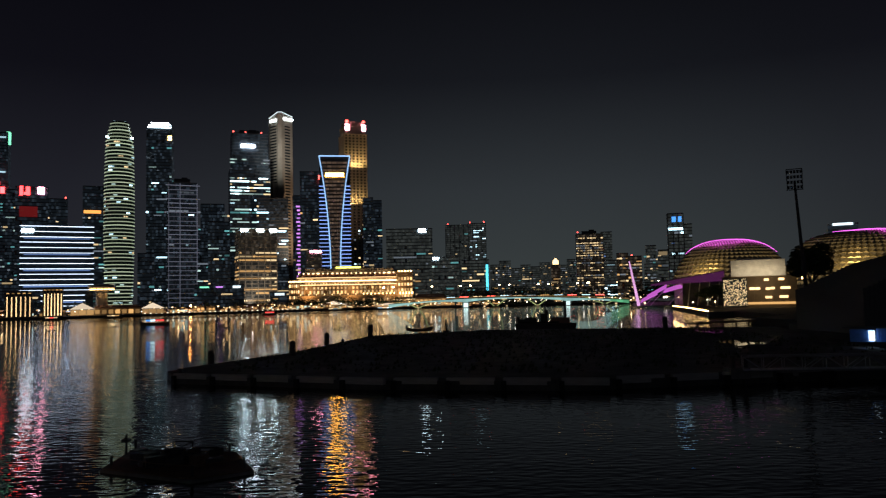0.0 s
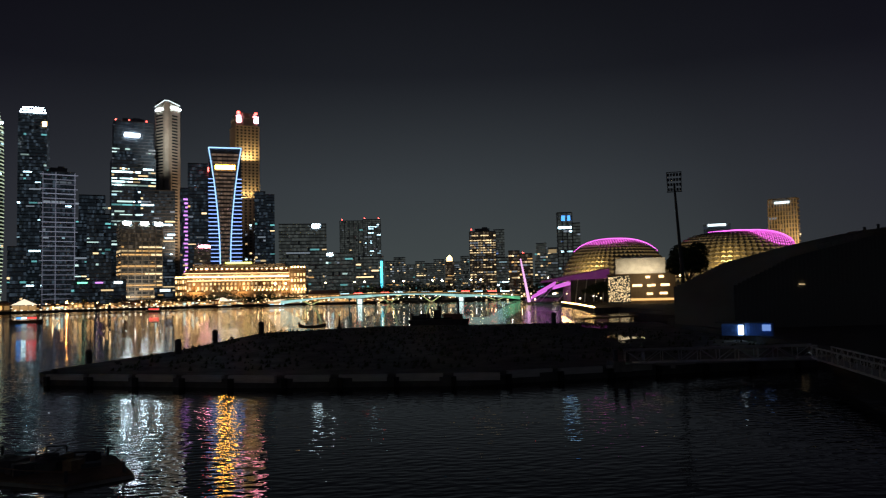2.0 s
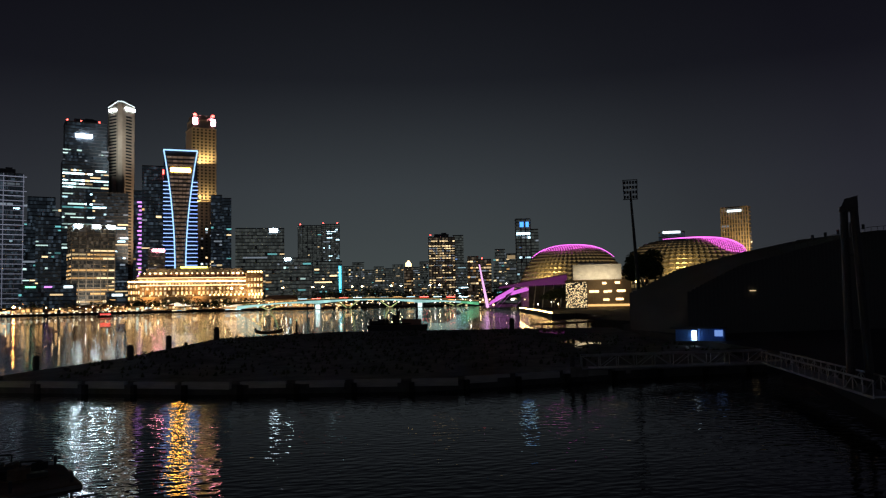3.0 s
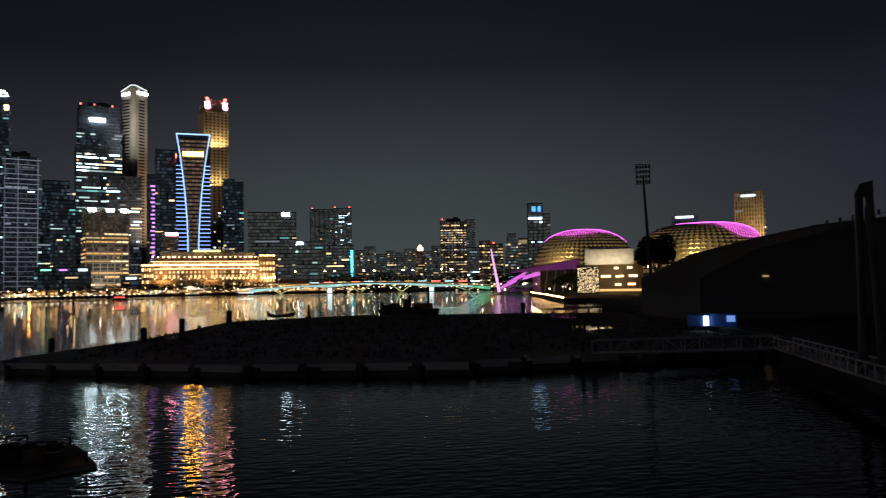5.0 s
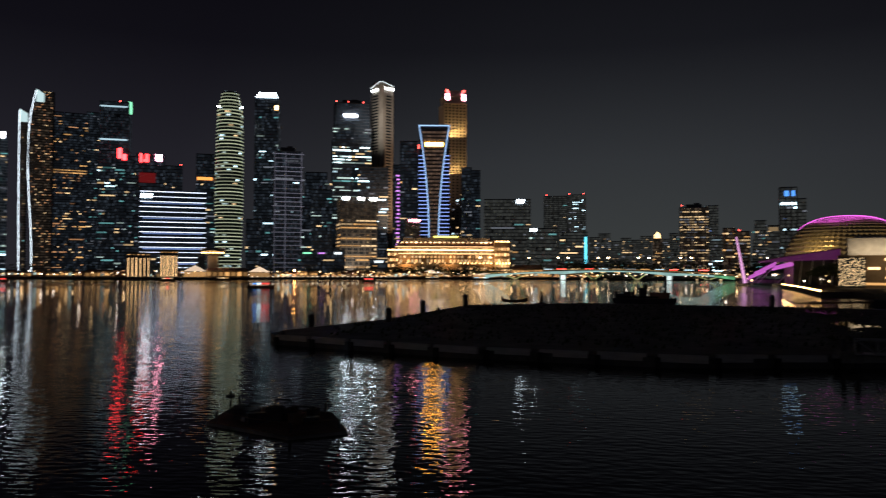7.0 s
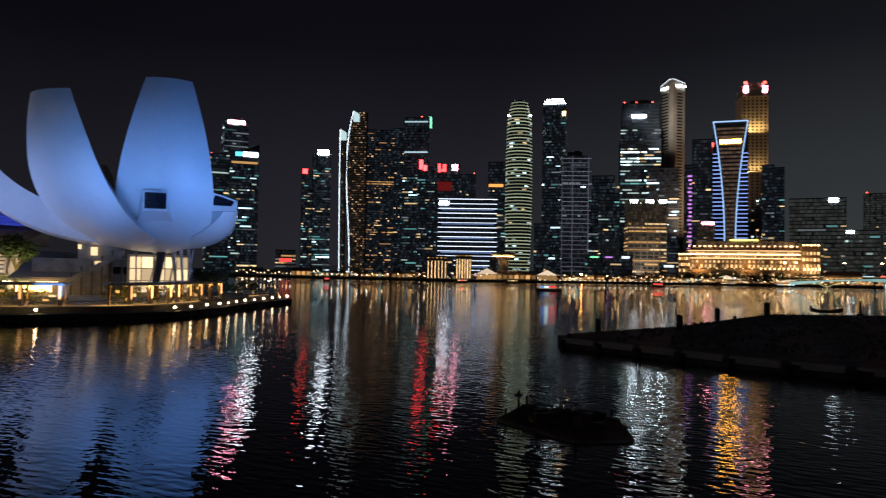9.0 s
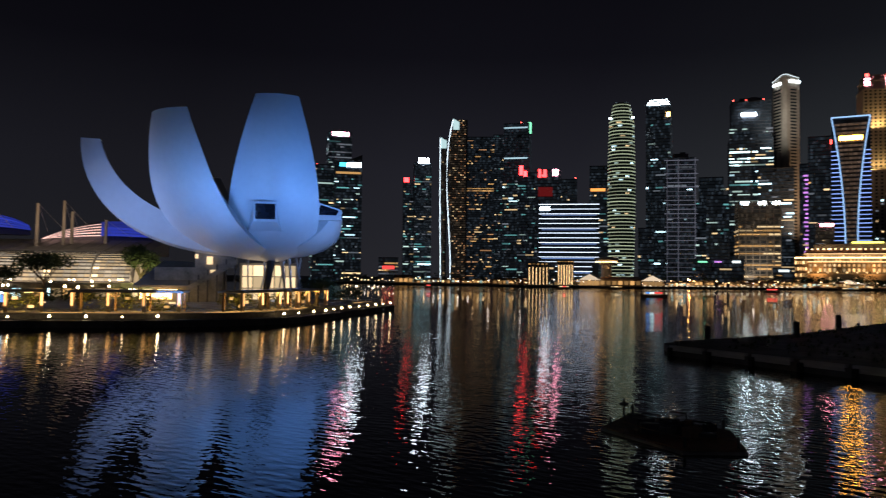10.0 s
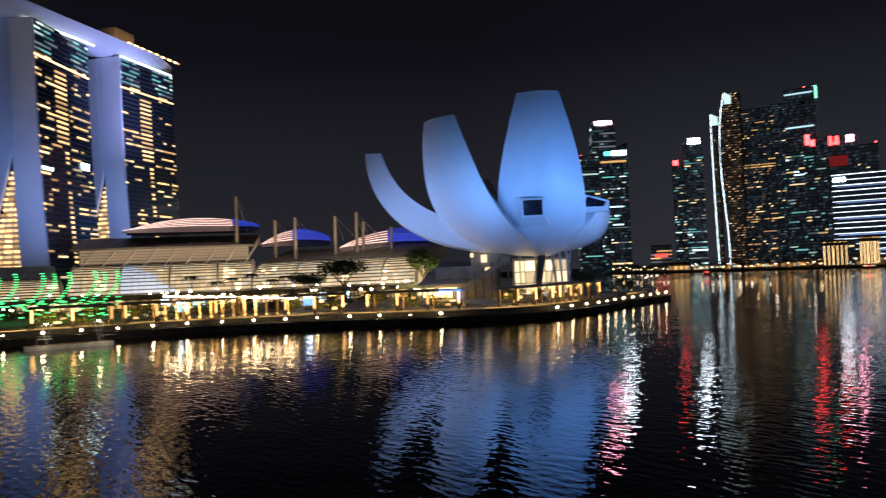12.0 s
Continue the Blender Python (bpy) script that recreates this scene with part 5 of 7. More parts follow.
# ---- the arts centre: two shell domes, theatre block, magenta canopies ----
def shell_dome(b, d, rx, ry, z0, h, turn, label, lines, slanted, span, bow=2.67):
    """A dome of pointed metal sunshades with magenta light lines over its top."""
    t = thing("shell_dome", label, "dome", facing(b, d, 0, turn), "arts centre domes")

    def at(u, v, k=1.0):
        a, e = math.pi * (1 + u), math.pi / 2 * v
        r = math.cos(e) ** (2 / bow)
        return Vector((rx * k * r * math.cos(a), ry * k * r * math.sin(a), z0 + h * k * math.sin(e)))
    skin = Geo().grid([[at(2 * i / 40, v / 10, 0.985) for i in range(41)] for v in range(11)])
    part("glass_skin", skin, DOME_ROOM, t, "amber lit glass between the sunshades", smooth=True)
    part("base_drum", Geo().prism([(rx * 0.99 * math.cos(i * math.tau / 32), ry * 0.99 * math.sin(i * math.tau / 32)) for i in range(32)], 1.5, z0 + 0.1), STONE, t)
    shades = Geo()
    nu, nv = 64, 15
    for j in range(nv):
        for i in range(nu):
            u0, u1, v0, v1 = 2 * i / nu, 2 * (i + 1) / nu, j / nv * 0.98, (j + 1) / nv * 0.98
            p = [at(u0, v0), at(u1, v0), at(u1, v1), at(u0, v1)]
            c = (p[0] + p[1] + p[2] + p[3]) / 4
            tip = at((u0 + u1) / 2, v0 + (v1 - v0) * 0.25, 1.022)
            shades.add([p[0], p[1], p[2], p[3], tip], [(0, 1, 4), (1, 2, 4), (3, 0, 4)])
    tagged(part("sunshade_skin", shades, SHELL, t, "pointed aluminium sunshades"), kind="stuff")
    def over(x, y):
        r = min(0.99, math.hypot(x, y))
        return Vector((rx * 1.03 * x, ry * 1.03 * y, z0 + h * 1.045 * math.sqrt(max(0.0, 1 - r ** bow))))
    lo, hi, peak, floor = span
    row = Geo()
    for k in range(lines):
        # rows of lamps that lean down the front, longest at the peak
        q = k / (lines - 1)
        x0 = lo + (hi - lo) * q
        reach = floor[0] + (floor[1] - floor[0]) * q + slanted * math.sin(math.pi * q ** (math.log(0.5) / math.log(peak)))
        n = max(3, round(reach * 24))
        for r in range(n):
            row.tube(over(x0 + 0.10 * r / n, 0.06 - reach * r / n), over(x0 + 0.10 * (r + 0.6) / n, 0.06 - reach * (r + 0.6) / n), 0.21, 0.21, 4)
    tagged(part("led_dots", row, MAGENTA, t, "rows of magenta light dots"), kind="stuff")
    for i in range(16):
        a = math.pi * (1.06 + 0.88 * i / 15)
        lit("inner_light", W_AMBER if i % 3 else SIGN_GOLD, t, rx * 0.99 * math.cos(a), ry * 0.99 * math.sin(a), z0 + h * 0.16, 2.4, 1.2, 1.6, math.degrees(a) + 90)
    return t


shell_dome(20.75, 580, 39.5, 35, 13, 33.5, 0, "metal-spined dome with magenta lights over its top", 34, 0.60, (-0.74, 0.68, 0.38, (0.06, 0.10)))
shell_dome(29.0, 557, 46, 30, 13, 34.0, 0, "second spined dome with slanted magenta lights over its top", 34, 0.46, (-0.34, 0.72, 0.60, (0.06, 0.42)), 4.0)
# lamps added out of sight behind the terrace to gild the domes
for b, d in ((20.0, 580), (29.6, 557)):
    x, y, _ = bearing(b - 1.4, d - 46)
    lamp("dome_fill_lamp", (x, y, 13), (*bearing(b - 0.3, d)[:2], 30), 3600, (1.0, 0.66, 0.20), 2.5, spread=80)
wash = lamp("theatre_floodlight", bearing(22.55, 421.5, 18.9), bearing(22.55, 428.5, 22.5), 620, (1.0, 0.80, 0.48), 5, spread=150)
wash.data.shape, wash.data.size, wash.data.size_y = "RECTANGLE", 24, 0.6


def theatre():
    t = thing("theatre_block", "pale stone theatre block with lit glass panel and windows", "theatre", facing(22.85, 425, 2.0, 0))
    part("lower_block", Geo().box(1.8, 10, 0, 28.2, 22, 15.4).box(-1.5, 9.5, 15.4, 37, 24, 0.8), BROWNSTONE, t)
    part("roof_block", Geo().box(-2.2, 12, 16.2, 26.4, 18, 8.6).box(-4, 12, 24.8, 17, 14, 0.9), WPAINT, t, "pale floodlit upper block")
    part("glitter_panel", Geo().box(-13.6, 4, 0.5, 11.9, 16, 14.6), GLASS, t)
    rng = random.Random(95)
    sparkle = Geo()
    for i in range(420):
        sparkle.box(-19.2 + 11.2 * rng.random(), -4.15, 1 + 13.8 * rng.random(), 0.36, 0.2, 0.36)
    tagged(part("sparkle", sparkle, W_WARM, t, "many small sparkling lamps"), kind="stuff")
    for x, z, w in ((-5.2, 9.8, 3.4), (-2.6, 9.8, 2.6), (2.2, 9.6, 2.6), (4.4, 9.8, 2.6), (10.4, 9.9, 5.6), (1.6, 14.2, 2.8), (8.6, 14.4, 3.2), (2.4, 5.2, 4.0), (9.5, 5.4, 5.0)):
        lit("lit_window", HOTEL_LINE, t, x, -1.2, z, w * 0.8, 0.4, 1.2)
    for i in range(9):
        lit("stone_pier", BROWNSTONE, t, -11 + i * 3.3, -1.05, 7.6, 0.5, 0.5, 15.2)
    lit("ground_glazing", W_AMBER, t, 4, -1.3, 2.2, 24, 0.4, 1.2)
    x, y, _ = bearing(22.9, 405)
    lamp("theatre_floodlight", (x, y, 15), (*bearing(22.9, 437)[:2], 14), 520, (1.0, 0.74, 0.40), 6)


theatre()


def canopies():
    t = thing("sail_canopy", "magenta-lit mast and leaning canopies by the water", "canopy", facing(15.3, 560, 2.0))
    # mast and panels emit their pink and magenta light themselves
    part("mast", Geo().tube((-14.6, 0, 32), (-9.0, 0, 0), 0.45, 1.1, 8), glow("pink_mast_wash", (1.0, 0.50, 0.92), 0.9, 0.1), t, "leaning mast with pink light put in as glow")
    wash = glow("magenta_canopy_wash", (0.85, 0.18, 0.85), 0.6, 0.2)
    for x0, x1, za, zb in ((-8, 4, 2, 8), (-4, 10, 5, 12), (8, 24, 9, 13)):
        part("canopy_panel", Geo().add([(x0, -2, za), (x1, -4, zb), (x1 + 1, 5, zb + 3.2), (x0 + 1, 4, za + 2.6), (x0, -2, za - 0.4), (x1, -4, zb - 0.4), (x1 + 1, 5, zb + 2.8), (x0 + 1, 4, za + 2.2)],
                                       [(0, 1, 2, 3), (7, 6, 5, 4), (0, 4, 5, 1), (1, 5, 6, 2), (2, 6, 7, 3), (3, 7, 4, 0)]), wash, t, "canopy panel with magenta light put in as glow")
        part("strut", Geo().tube((x0 + 3, 0, 0), (x1, -3, zb), 0.35, 0.25, 6), WPAINT, t)
    part("pavilion_base", Geo().box(0, 8, 0, 26, 10, 2.2), CONCRETE, t)


canopies()
terrace = thing("terrace", "terrace wall glowing violet before the domes", "terrace", facing(18.9, 522, 2.0))
# the wall emits violet itself, standing for coloured light on it
part("terrace_wall", Geo().add([(x, y, z) for y in (-1.5, 1.5) for x, z in ((13, 15.6), (13, 22.0), (-15, 17.6), (-33, 14.4), (-33, 13.6), (-15, 14.6))], [(0, 1, 2, 3, 4, 5), (11, 10, 9, 8, 7, 6), (1, 0, 6, 7), (2, 1, 7, 8), (3, 2, 8, 9), (4, 3, 9, 10), (5, 4, 10, 11), (0, 5, 11, 6)]), glow("violet_wall_wash", (0.75, 0.12, 0.65), 0.07, 0.1), terrace, "wall with violet light put in as glow")
part("coping", Geo().tube((13, 0, 22.2), (-15, 0, 17.8), 0.5, 0.5, 6).tube((-15, 0, 17.8), (-33, 0, 14.6), 0.5, 0.4, 6), STONE, terrace)
part("plinth", Geo().box(0, 1.6, 0, 26, 3, 15.4), DARKCON, terrace)
for i in range(4):
    part("raking_strut", Geo().tube((-10 + i * 6, -2.5, 0), (-8 + i * 6, -1.6, 15), 0.4, 0.25, 6), WPAINT, terrace)
edge = thing("quay_edge_lights", "bright warm light line along the arts centre quay", "edge lights")
spur = [bearing(16.75, 508), bearing(17.9, 420), bearing(19.15, 338)]
solid("quay_spur", Geo().prism([(p[0], p[1]) for p in spur] + [bearing(20.9, 344)[:2], bearing(18.6, 510)[:2]], -0.6, 2.0), DARKCON, "dark concrete quay spur before the arts centre", "quay")
for p, a in along([(q[0], q[1]) for q in spur], 9):
    lit("light_bar", SIGN_GOLD, edge, p.x + 0.6, p.y, 2.3, 8.2, 0.4, 0.6, a)
for p, a in along([(210, 690), (185, 560), (158, 448)], 22):
    globe_lamp((p.x, p.y, 2.0), 3.5, 0.5, LAMP_WHITE, "lamps along the far quay")
tree(*bearing(25.9, 330, 2.0), 25, 9, 101, "large dark rain tree beside the theatre", 7000, 0.75)
for i in range(9):
    tree(*bearing(19.0 + i * 0.36, 480 - 6 * i, 2.0), 9 + (i * 37 % 5), 7, 110 + i, "small dark tree on the arts centre quay", 500, 0.7)

# ---- the floating platform and its surroundings ----
PLATFORM = [(-38, 104), (-34.5, 97), (-10, 86.2), (14, 80.6), (39, 84.5), (58, 86), (66, 112), (74, 152), (84, 190), (60, 199), (12, 211), (-19, 191), (-28, 132)]
plat = thing("floating_platform", "dark derelict concrete floating platform with rough grass", "platform")
part("hull", Geo().prism(PLATFORM, -0.8, 1.0), DARKCON, plat)
inner = [(0.975 * x + 0.3, 0.975 * (y - 140) + 140) for x, y in PLATFORM]
part("deck", Geo().prism(inner, 1.0, 1.25), GRAVEL, plat)
rng = random.Random(120)
for p, a in along([(-34.5, 97), (-10, 86.2), (14, 80.6), (39, 84.5), (56, 86)], 6.2):
    lit("edge_beam", PALECON, plat, p.x + 2.6 * math.cos(radians(a)), p.y + 2.6 * math.sin(radians(a)) + 0.35, 0.98, 5.6 + rng.uniform(-0.7, 0.1), 0.7, 0.75 + rng.uniform(-0.12, 0.05), a + rng.uniform(-0.6, 0.6))
    lit("fender", RUBBER, plat, p.x, p.y - 0.3, 0.4, 0.5, 0.5, 1.3, a)
mounds = Geo()
for i in range(70):
    x, y = rng.uniform(-22, 62), rng.uniform(95, 185)
    if x > -26 + (y - 95) * 0.05:
        r, k = rng.uniform(1.5, 5), 9
        mounds.cyl(x, y, 1.2, 1.2 + r * rng.uniform(0.06, 0.16), r, r * 0.3, k)
tagged(part("rubble", mounds, GRAVEL, plat, "low mounds of earth and rubble"), kind="stuff")
tufts = Geo()
for i in range(2600):
    x, y = rng.uniform(-30, 66), rng.uniform(88, 200)
    if y < 86 + 0.3 * abs(x - 14) or x < -34 + (y - 97) * 0.17:
        continue
    hh, a = rng.uniform(0.2, 0.7), rng.uniform(0, 6.3)
    dx, dy = math.cos(a) * 0.3, math.sin(a) * 0.3
    tufts.add([(x - dx, y - dy, 1.2), (x + dx, y + dy, 1.2), (x + dx * 0.4 + 0.1, y + dy * 0.4, 1.2 + hh)], [(0, 1, 2)])
tagged(part("grass", tufts, GRASS, plat, "tufts of rough grass"), kind="stuff")


def mooring_pile(x, y, h, r):
    t = thing("mooring_pile", "dark steel mooring pile with a domed cap", "mooring pile", pose(x, y, 0), "mooring piles")
    part("shaft", Geo().cyl(0, 0, -1, h - r * 0.6, r, r, 14), DARKSTEEL, t)
    part("cap", Geo().cyl(0, 0, h - r * 0.6, h - r * 0.15, r * 1.08, r * 0.8, 14).cyl(0, 0, h - r * 0.15, h + r * 0.15, r * 0.8, r * 0.25, 14), DARKSTEEL, t)


for (x, y), h, r in (((-25.2, 125.6), 3.6, 0.5), ((-24.0, 154.4), 3.7, 0.52), ((-17.9, 182.6), 4.2, 0.62), ((55.0, 189.7), 4.4, 0.65), ((-35.8, 116.3), 2.9, 0.45)):
    mooring_pile(x, y, h, r)
for (x, y), h in (((-29.9, 109.3), 1.5), ((-21.9, 162.6), 1.7), ((-34.3, 98.6), 1.6)):
    bol = thing("bollard", "small dark bollard on the platform edge", "bollard", pose(x, y, 1.0), "bollards")
    part("stem", Geo().cyl(0, 0, 0, h - 1.1, 0.28, 0.24, 10), DARKSTEEL, bol)
    part("head", Geo().cyl(0, 0, h - 1.1, h - 0.8, 0.4, 0.34, 10), DARKSTEEL, bol)
x, y = (-6.8, 205.0)
tip = thing("dinghy", "small dark dinghy lying on the platform", "dinghy", pose(x, y, 1.25, 0, 0, 12))
rows = []
for k in range(9):
    q = k / 8
    wd, g = 1.1 * math.sin(math.pi * (0.08 + 0.84 * q)), 0.75 + 0.75 * (2 * q - 1) ** 2
    rows.append([(-3.6 + 7.2 * q, -wd, g), (-3.6 + 7.2 * q, -wd * 0.55, 0.1 + 0.4 * (2 * q - 1) ** 4), (-3.6 + 7.2 * q, wd * 0.55, 0.1 + 0.4 * (2 * q - 1) ** 4), (-3.6 + 7.2 * q, wd, g)])
part("hull", Geo().grid(rows), TIMBER, tip)
part("thwart", Geo().box(0.4, 0, 0.6, 0.5, 1.9, 0.08), TIMBER, tip)
part("outboard_motor", Geo().box(-3.5, 0, 0.8, 0.4, 0.4, 1.1), DARKSTEEL, tip)
part("oar", Geo().tube((-3.5, 0.5, 0.3), (3.2, -0.2, 1.3), 0.07), TIMBER, tip)
x, y = (0.3, 222.9)
nav = thing("navigation_buoy", "slim green channel marker in the water", "buoy", pose(x, y, 0))
part("float", Geo().cyl(0, 0, -0.3, 0.8, 1.0, 0.8, 12), DARKSTEEL, nav)
part("topmark", Geo().cyl(0, 0, 0.8, 4.2, 0.35, 0.15, 8), DARKSTEEL, nav)
lit("marker_lamp", SIGN_GREEN, nav, 0, 0, 4.3, 0.2, 0.2, 0.2)


def work_barge():
    t = thing("work_barge", "dark work barge with wheelhouse and tall spud pole", "barge", pose(31.5, 236, 0, 0, 0, -9))
    part("hull", Geo().prism([(-9, -3), (7, -3), (9, 0), (7, 3), (-9, 3)], -0.5, 1.8, [(-9.6, -3.2), (7.2, -3.2), (9.4, 0), (7.2, 3.2), (-9.6, 3.2)]), DARKSTEEL, t)
    part("deck_gear", Geo().box(-7.4, 0, 1.8, 3.0, 3, 1.3, 8).box(-5.0, -1, 1.8, 2.2, 2.4, 1.9, -6).cyl(-3.6, 1, 1.8, 3.6, 0.8, 0.7, 10).box(-8.8, 1, 1.8, 0.9, 2, 2.0, 15), DARKSTEEL, t, "dark gear heaped on the deck")
    part("wheelhouse", Geo().box(-0.6, 0, 1.8, 2.2, 2.6, 2.8).box(-0.6, 0, 4.6, 2.8, 3.0, 0.25).box(0.2, 0, 4.85, 0.9, 1.2, 1.2), DARKSTEEL, t)
    part("mast", Geo().tube((-0.2, 0, 4.8), (-0.2, 0, 8.0), 0.24).tube((-1.2, 0, 6.9), (0.8, 0, 6.9), 0.14), DARKSTEEL, t)
    part("cargo_box", Geo().box(4.3, -0.5, 1.8, 6.0, 4.6, 1.7), TERRA, t, "rust-brown cargo box")
    part("spud_pole", Geo().cyl(6.0, -1, 0, 8.5, 0.34, 0.34, 8), DARKSTEEL, t)
    part("gunwale", Geo().box(-2, -3.05, 1.9, 12, 0.2, 0.5), RUBBER, t)


work_barge()


def raft():
    t = thing("work_raft", "low dark work raft with scattered gear", "raft")
    poly = [(-21.0, 46.4), (-14.4, 43.0), (-11.4, 45.2), (-14.0, 51.0), (-21.6, 52.8)]
    part("pontoon", Geo().prism(poly, -0.3, 0.16), CONCRETE, t)
    part("deck", Geo().prism([(x * 0.985 - 0.25, (y - 48) * 0.94 + 48) for x, y in poly], 0.16, 0.22), TIMBER, t)
    rng = random.Random(130)
    for i in range(14):
        x, y = rng.uniform(-20, -14), rng.uniform(46.5, 50.5)
        lit("crate", rng.choice((TIMBER, DARKSTEEL, DARKCON)), t, x, y, 0.42, rng.uniform(0.4, 1.3), rng.uniform(0.4, 1.0), rng.choice((0.3, 0.5, 0.9)), rng.uniform(0, 90))
    for x, y in ((-20.6, 47.0), (-14.5, 43.6), (-12.0, 45.4), (-14.3, 50.4), (-21.2, 52.2)):
        lit("corner_post", DARKSTEEL, t, x, y, 0.6, 0.14, 0.14, 0.6)
    for x, y, hh in ((-19.2, 50.6, 0.7), (-17.6, 51.2, 0.9), (-16.4, 47.6, 0.6), (-15.4, 49.6, 0.75)):
        part("frame", Geo().tube((x - 0.6, y, 0.2), (x - 0.6, y, hh), 0.06).tube((x + 0.6, y, 0.2), (x + 0.6, y, hh), 0.06).tube((x - 0.6, y, hh), (x + 0.6, y, hh), 0.06).tube((x - 0.6, y, 0.3), (x + 0.6, y, hh), 0.04), DARKSTEEL, t, "thin dark steel frame")
    part("tarpaulin", Geo().grid([[(-18.6 + 0.6 * i, 47.2 + 0.5 * j, 0.25 + 0.55 * math.sin(math.pi * i / 5) * math.sin(math.pi * j / 5) + 0.12 * ((i * 3 + j * 5) % 4) / 4) for j in range(6)] for i in range(6)]), DARKCON, t, "rumpled dark tarpaulin")
    part("rope_rail", Geo().path([(-20.6, 47.0, 0.85), (-17.5, 45.4, 0.7), (-14.5, 43.6, 0.85), (-12.0, 45.4, 0.85)], 0.03, 5), TIMBER, t)
    part("lamp_post", Geo().cyl(-21.1, 50.4, 0.3, 1.1, 0.09, 0.07, 8).box(-21.1, 50.4, 1.1, 0.5, 0.5, 0.18).cyl(-21.1, 50.4, 1.28, 1.6, 0.13, 0.05, 8), DARKSTEEL, t)


raft()


def gangway(a, b, width, tall):
    """A white steel truss gangway between two points."""
    t = thing("gangway", "pale steel truss gangway over the water", "gangway")
    a, b = Vector(a), Vector(b)
    n = Vector((-(b - a).y, (b - a).x, 0)).normalized() * width / 2
    up = Vector((0, 0, tall))
    part("walkway", Geo().add([a - n, b - n, b + n, a + n, a - n + Vector((0, 0, 0.12)), b - n + Vector((0, 0, 0.12)), b + n + Vector((0, 0, 0.12)), a + n + Vector((0, 0, 0.12))],
                              [(3, 2, 1, 0), (4, 5, 6, 7), (0, 1, 5, 4), (1, 2, 6, 5), (2, 3, 7, 6), (3, 0, 4, 7)]), STEEL, t)
    k = max(4, int((b - a).length / 1.9))
    for s in (-1, 1):
        for lev in (0, 1):
            part("chord", Geo().tube(a + n * s + up * lev, b + n * s + up * lev, 0.09), STEEL, t)
        for i in range(k + 1):
            p = a + (b - a) * (i / k) + n * s
            part("upright", Geo().tube(p, p + up, 0.05), STEEL, t)
            if i < k:
                q = a + (b - a) * ((i + 1) / k) + n * s
                part("brace", Geo().tube(p if i % 2 else p + up, q + up if i % 2 else q, 0.045), STEEL, t)


gangway((32.5, 83.5, 1.5), (52, 77.5, 1.9), 2.0, 1.5)
gangway((52.5, 77.0, 2.0), (41.2, 47.0, 2.3), 2.0, 1.2)
dol = thing("mooring_dolphin", "concrete mooring dolphin at the gangway's end", "dolphin", pose(32, 84, 0))
part("pile_cap", Geo().box(0, 0, 0.6, 2.2, 2.2, 1.2), CONCRETE, dol)
part("guide_post", Geo().cyl(-0.7, -0.7, -1, 3.1, 0.28, 0.28, 10), DARKSTEEL, dol)
part("guide_post", Geo().cyl(0.7, -0.7, -1, 3.1, 0.28, 0.28, 10), DARKSTEEL, dol)


def site_booth():
    t = thing("site_booth", "small blue site cabin lit by white lamps", "cabin", facing(29.6, 134, 2.0, -6))
    blue = surface("blue_painted_sheet", (0.08, 0.22, 0.62), 0.5, scale=0.8, vary=0.3)
    part("cabin", Geo().box(-2.0, 0, 0, 3.2, 2.6, 1.9), blue, t)
    part("container", Geo().box(2.0, 0.4, 0, 4.2, 2.5, 2.1), blue, t)
    for i in range(10):
        lit("corrugation", blue, t, 0.2 + i * 0.4, -0.9, 1.05, 0.14, 0.12, 2.0)
    lit("lit_doorway", glow("white_doorway", (0.70, 0.90, 1.0), 2.2, 0.1), t, -0.6, -1.45, 0.95, 0.8, 0.2, 1.6)
    lit("lit_window", W_BLUE, t, 3.2, -0.95, 1.3, 1.3, 0.2, 1.0)
    part("roof", Geo().box(0, 0.2, 2.1, 9, 3.6, 0.12), DARKSTEEL, t)
    x, y, _ = bearing(29.6, 128)
    lamp("cabin_lamp", (x, y, 5.0), (*bearing(29.7, 134)[:2], 2.0), 5, (0.45, 0.65, 1.0), 0.6)


site_booth()


def grandstand():
    """A long dark seating bank, seen from its side, rising away from the bay."""
    t = thing("grandstand", "dark empty grandstand bank with stepped rows and top rail", "grandstand")
    prof = [(55, 2), (66, 8.3), (82, 15.4), (99, 19.3), (112, 21.7), (150, 24), (230, 26)]

    def hz(x):
        for (a, za), (b, zb) in zip(prof, prof[1:]):
            if x <= b:
                return za + (zb - za) * (x - a) / (b - a)
        return prof[-1][1]
    x = 69.6
    while x < 200:
        step = 0.9 if x < 112 else 6
        z = hz(x + step)
        key = ("seating_step", DARKCON.name)
        if key not in UNIT:
            UNIT[key] = Geo().box(0, 0, -0.5, 1, 1, 1).mesh("seating_step", DARKCON)
        ob = new("seating_step", UNIT[key])
        ob.parent = t
        ob.matrix_basis = pose(x + step / 2 + 5, 142 + 6, (z + 2) / 2) @ Matrix.Diagonal((step, 26, z - 2, 1))
        x += step
    rail = Geo()
    for i in range(40):
        xx = 93 + i * 1.5
        rail.tube((xx, 136, hz(xx - 5)), (xx, 136, hz(xx - 5) + 1.2), 0.05, n=5)
    part("top_rail", rail.path([(93 + i * 3, 136, hz(88 + i * 3) + 1.2) for i in range(20)], 0.05, 5), DARKSTEEL, t)
    for i in range(5):
        lit("floodlight_stub", DARKSTEEL, t, 104 + i * 3, 137, hz(99 + i * 3) + 1.5, 0.4, 0.4, 3.0 if i == 3 else 1.0)
    lit("aisle_lamp", W_WARM, t, 88.5, 134.8, 10.2, 1.2, 0.2, 0.15)


grandstand()


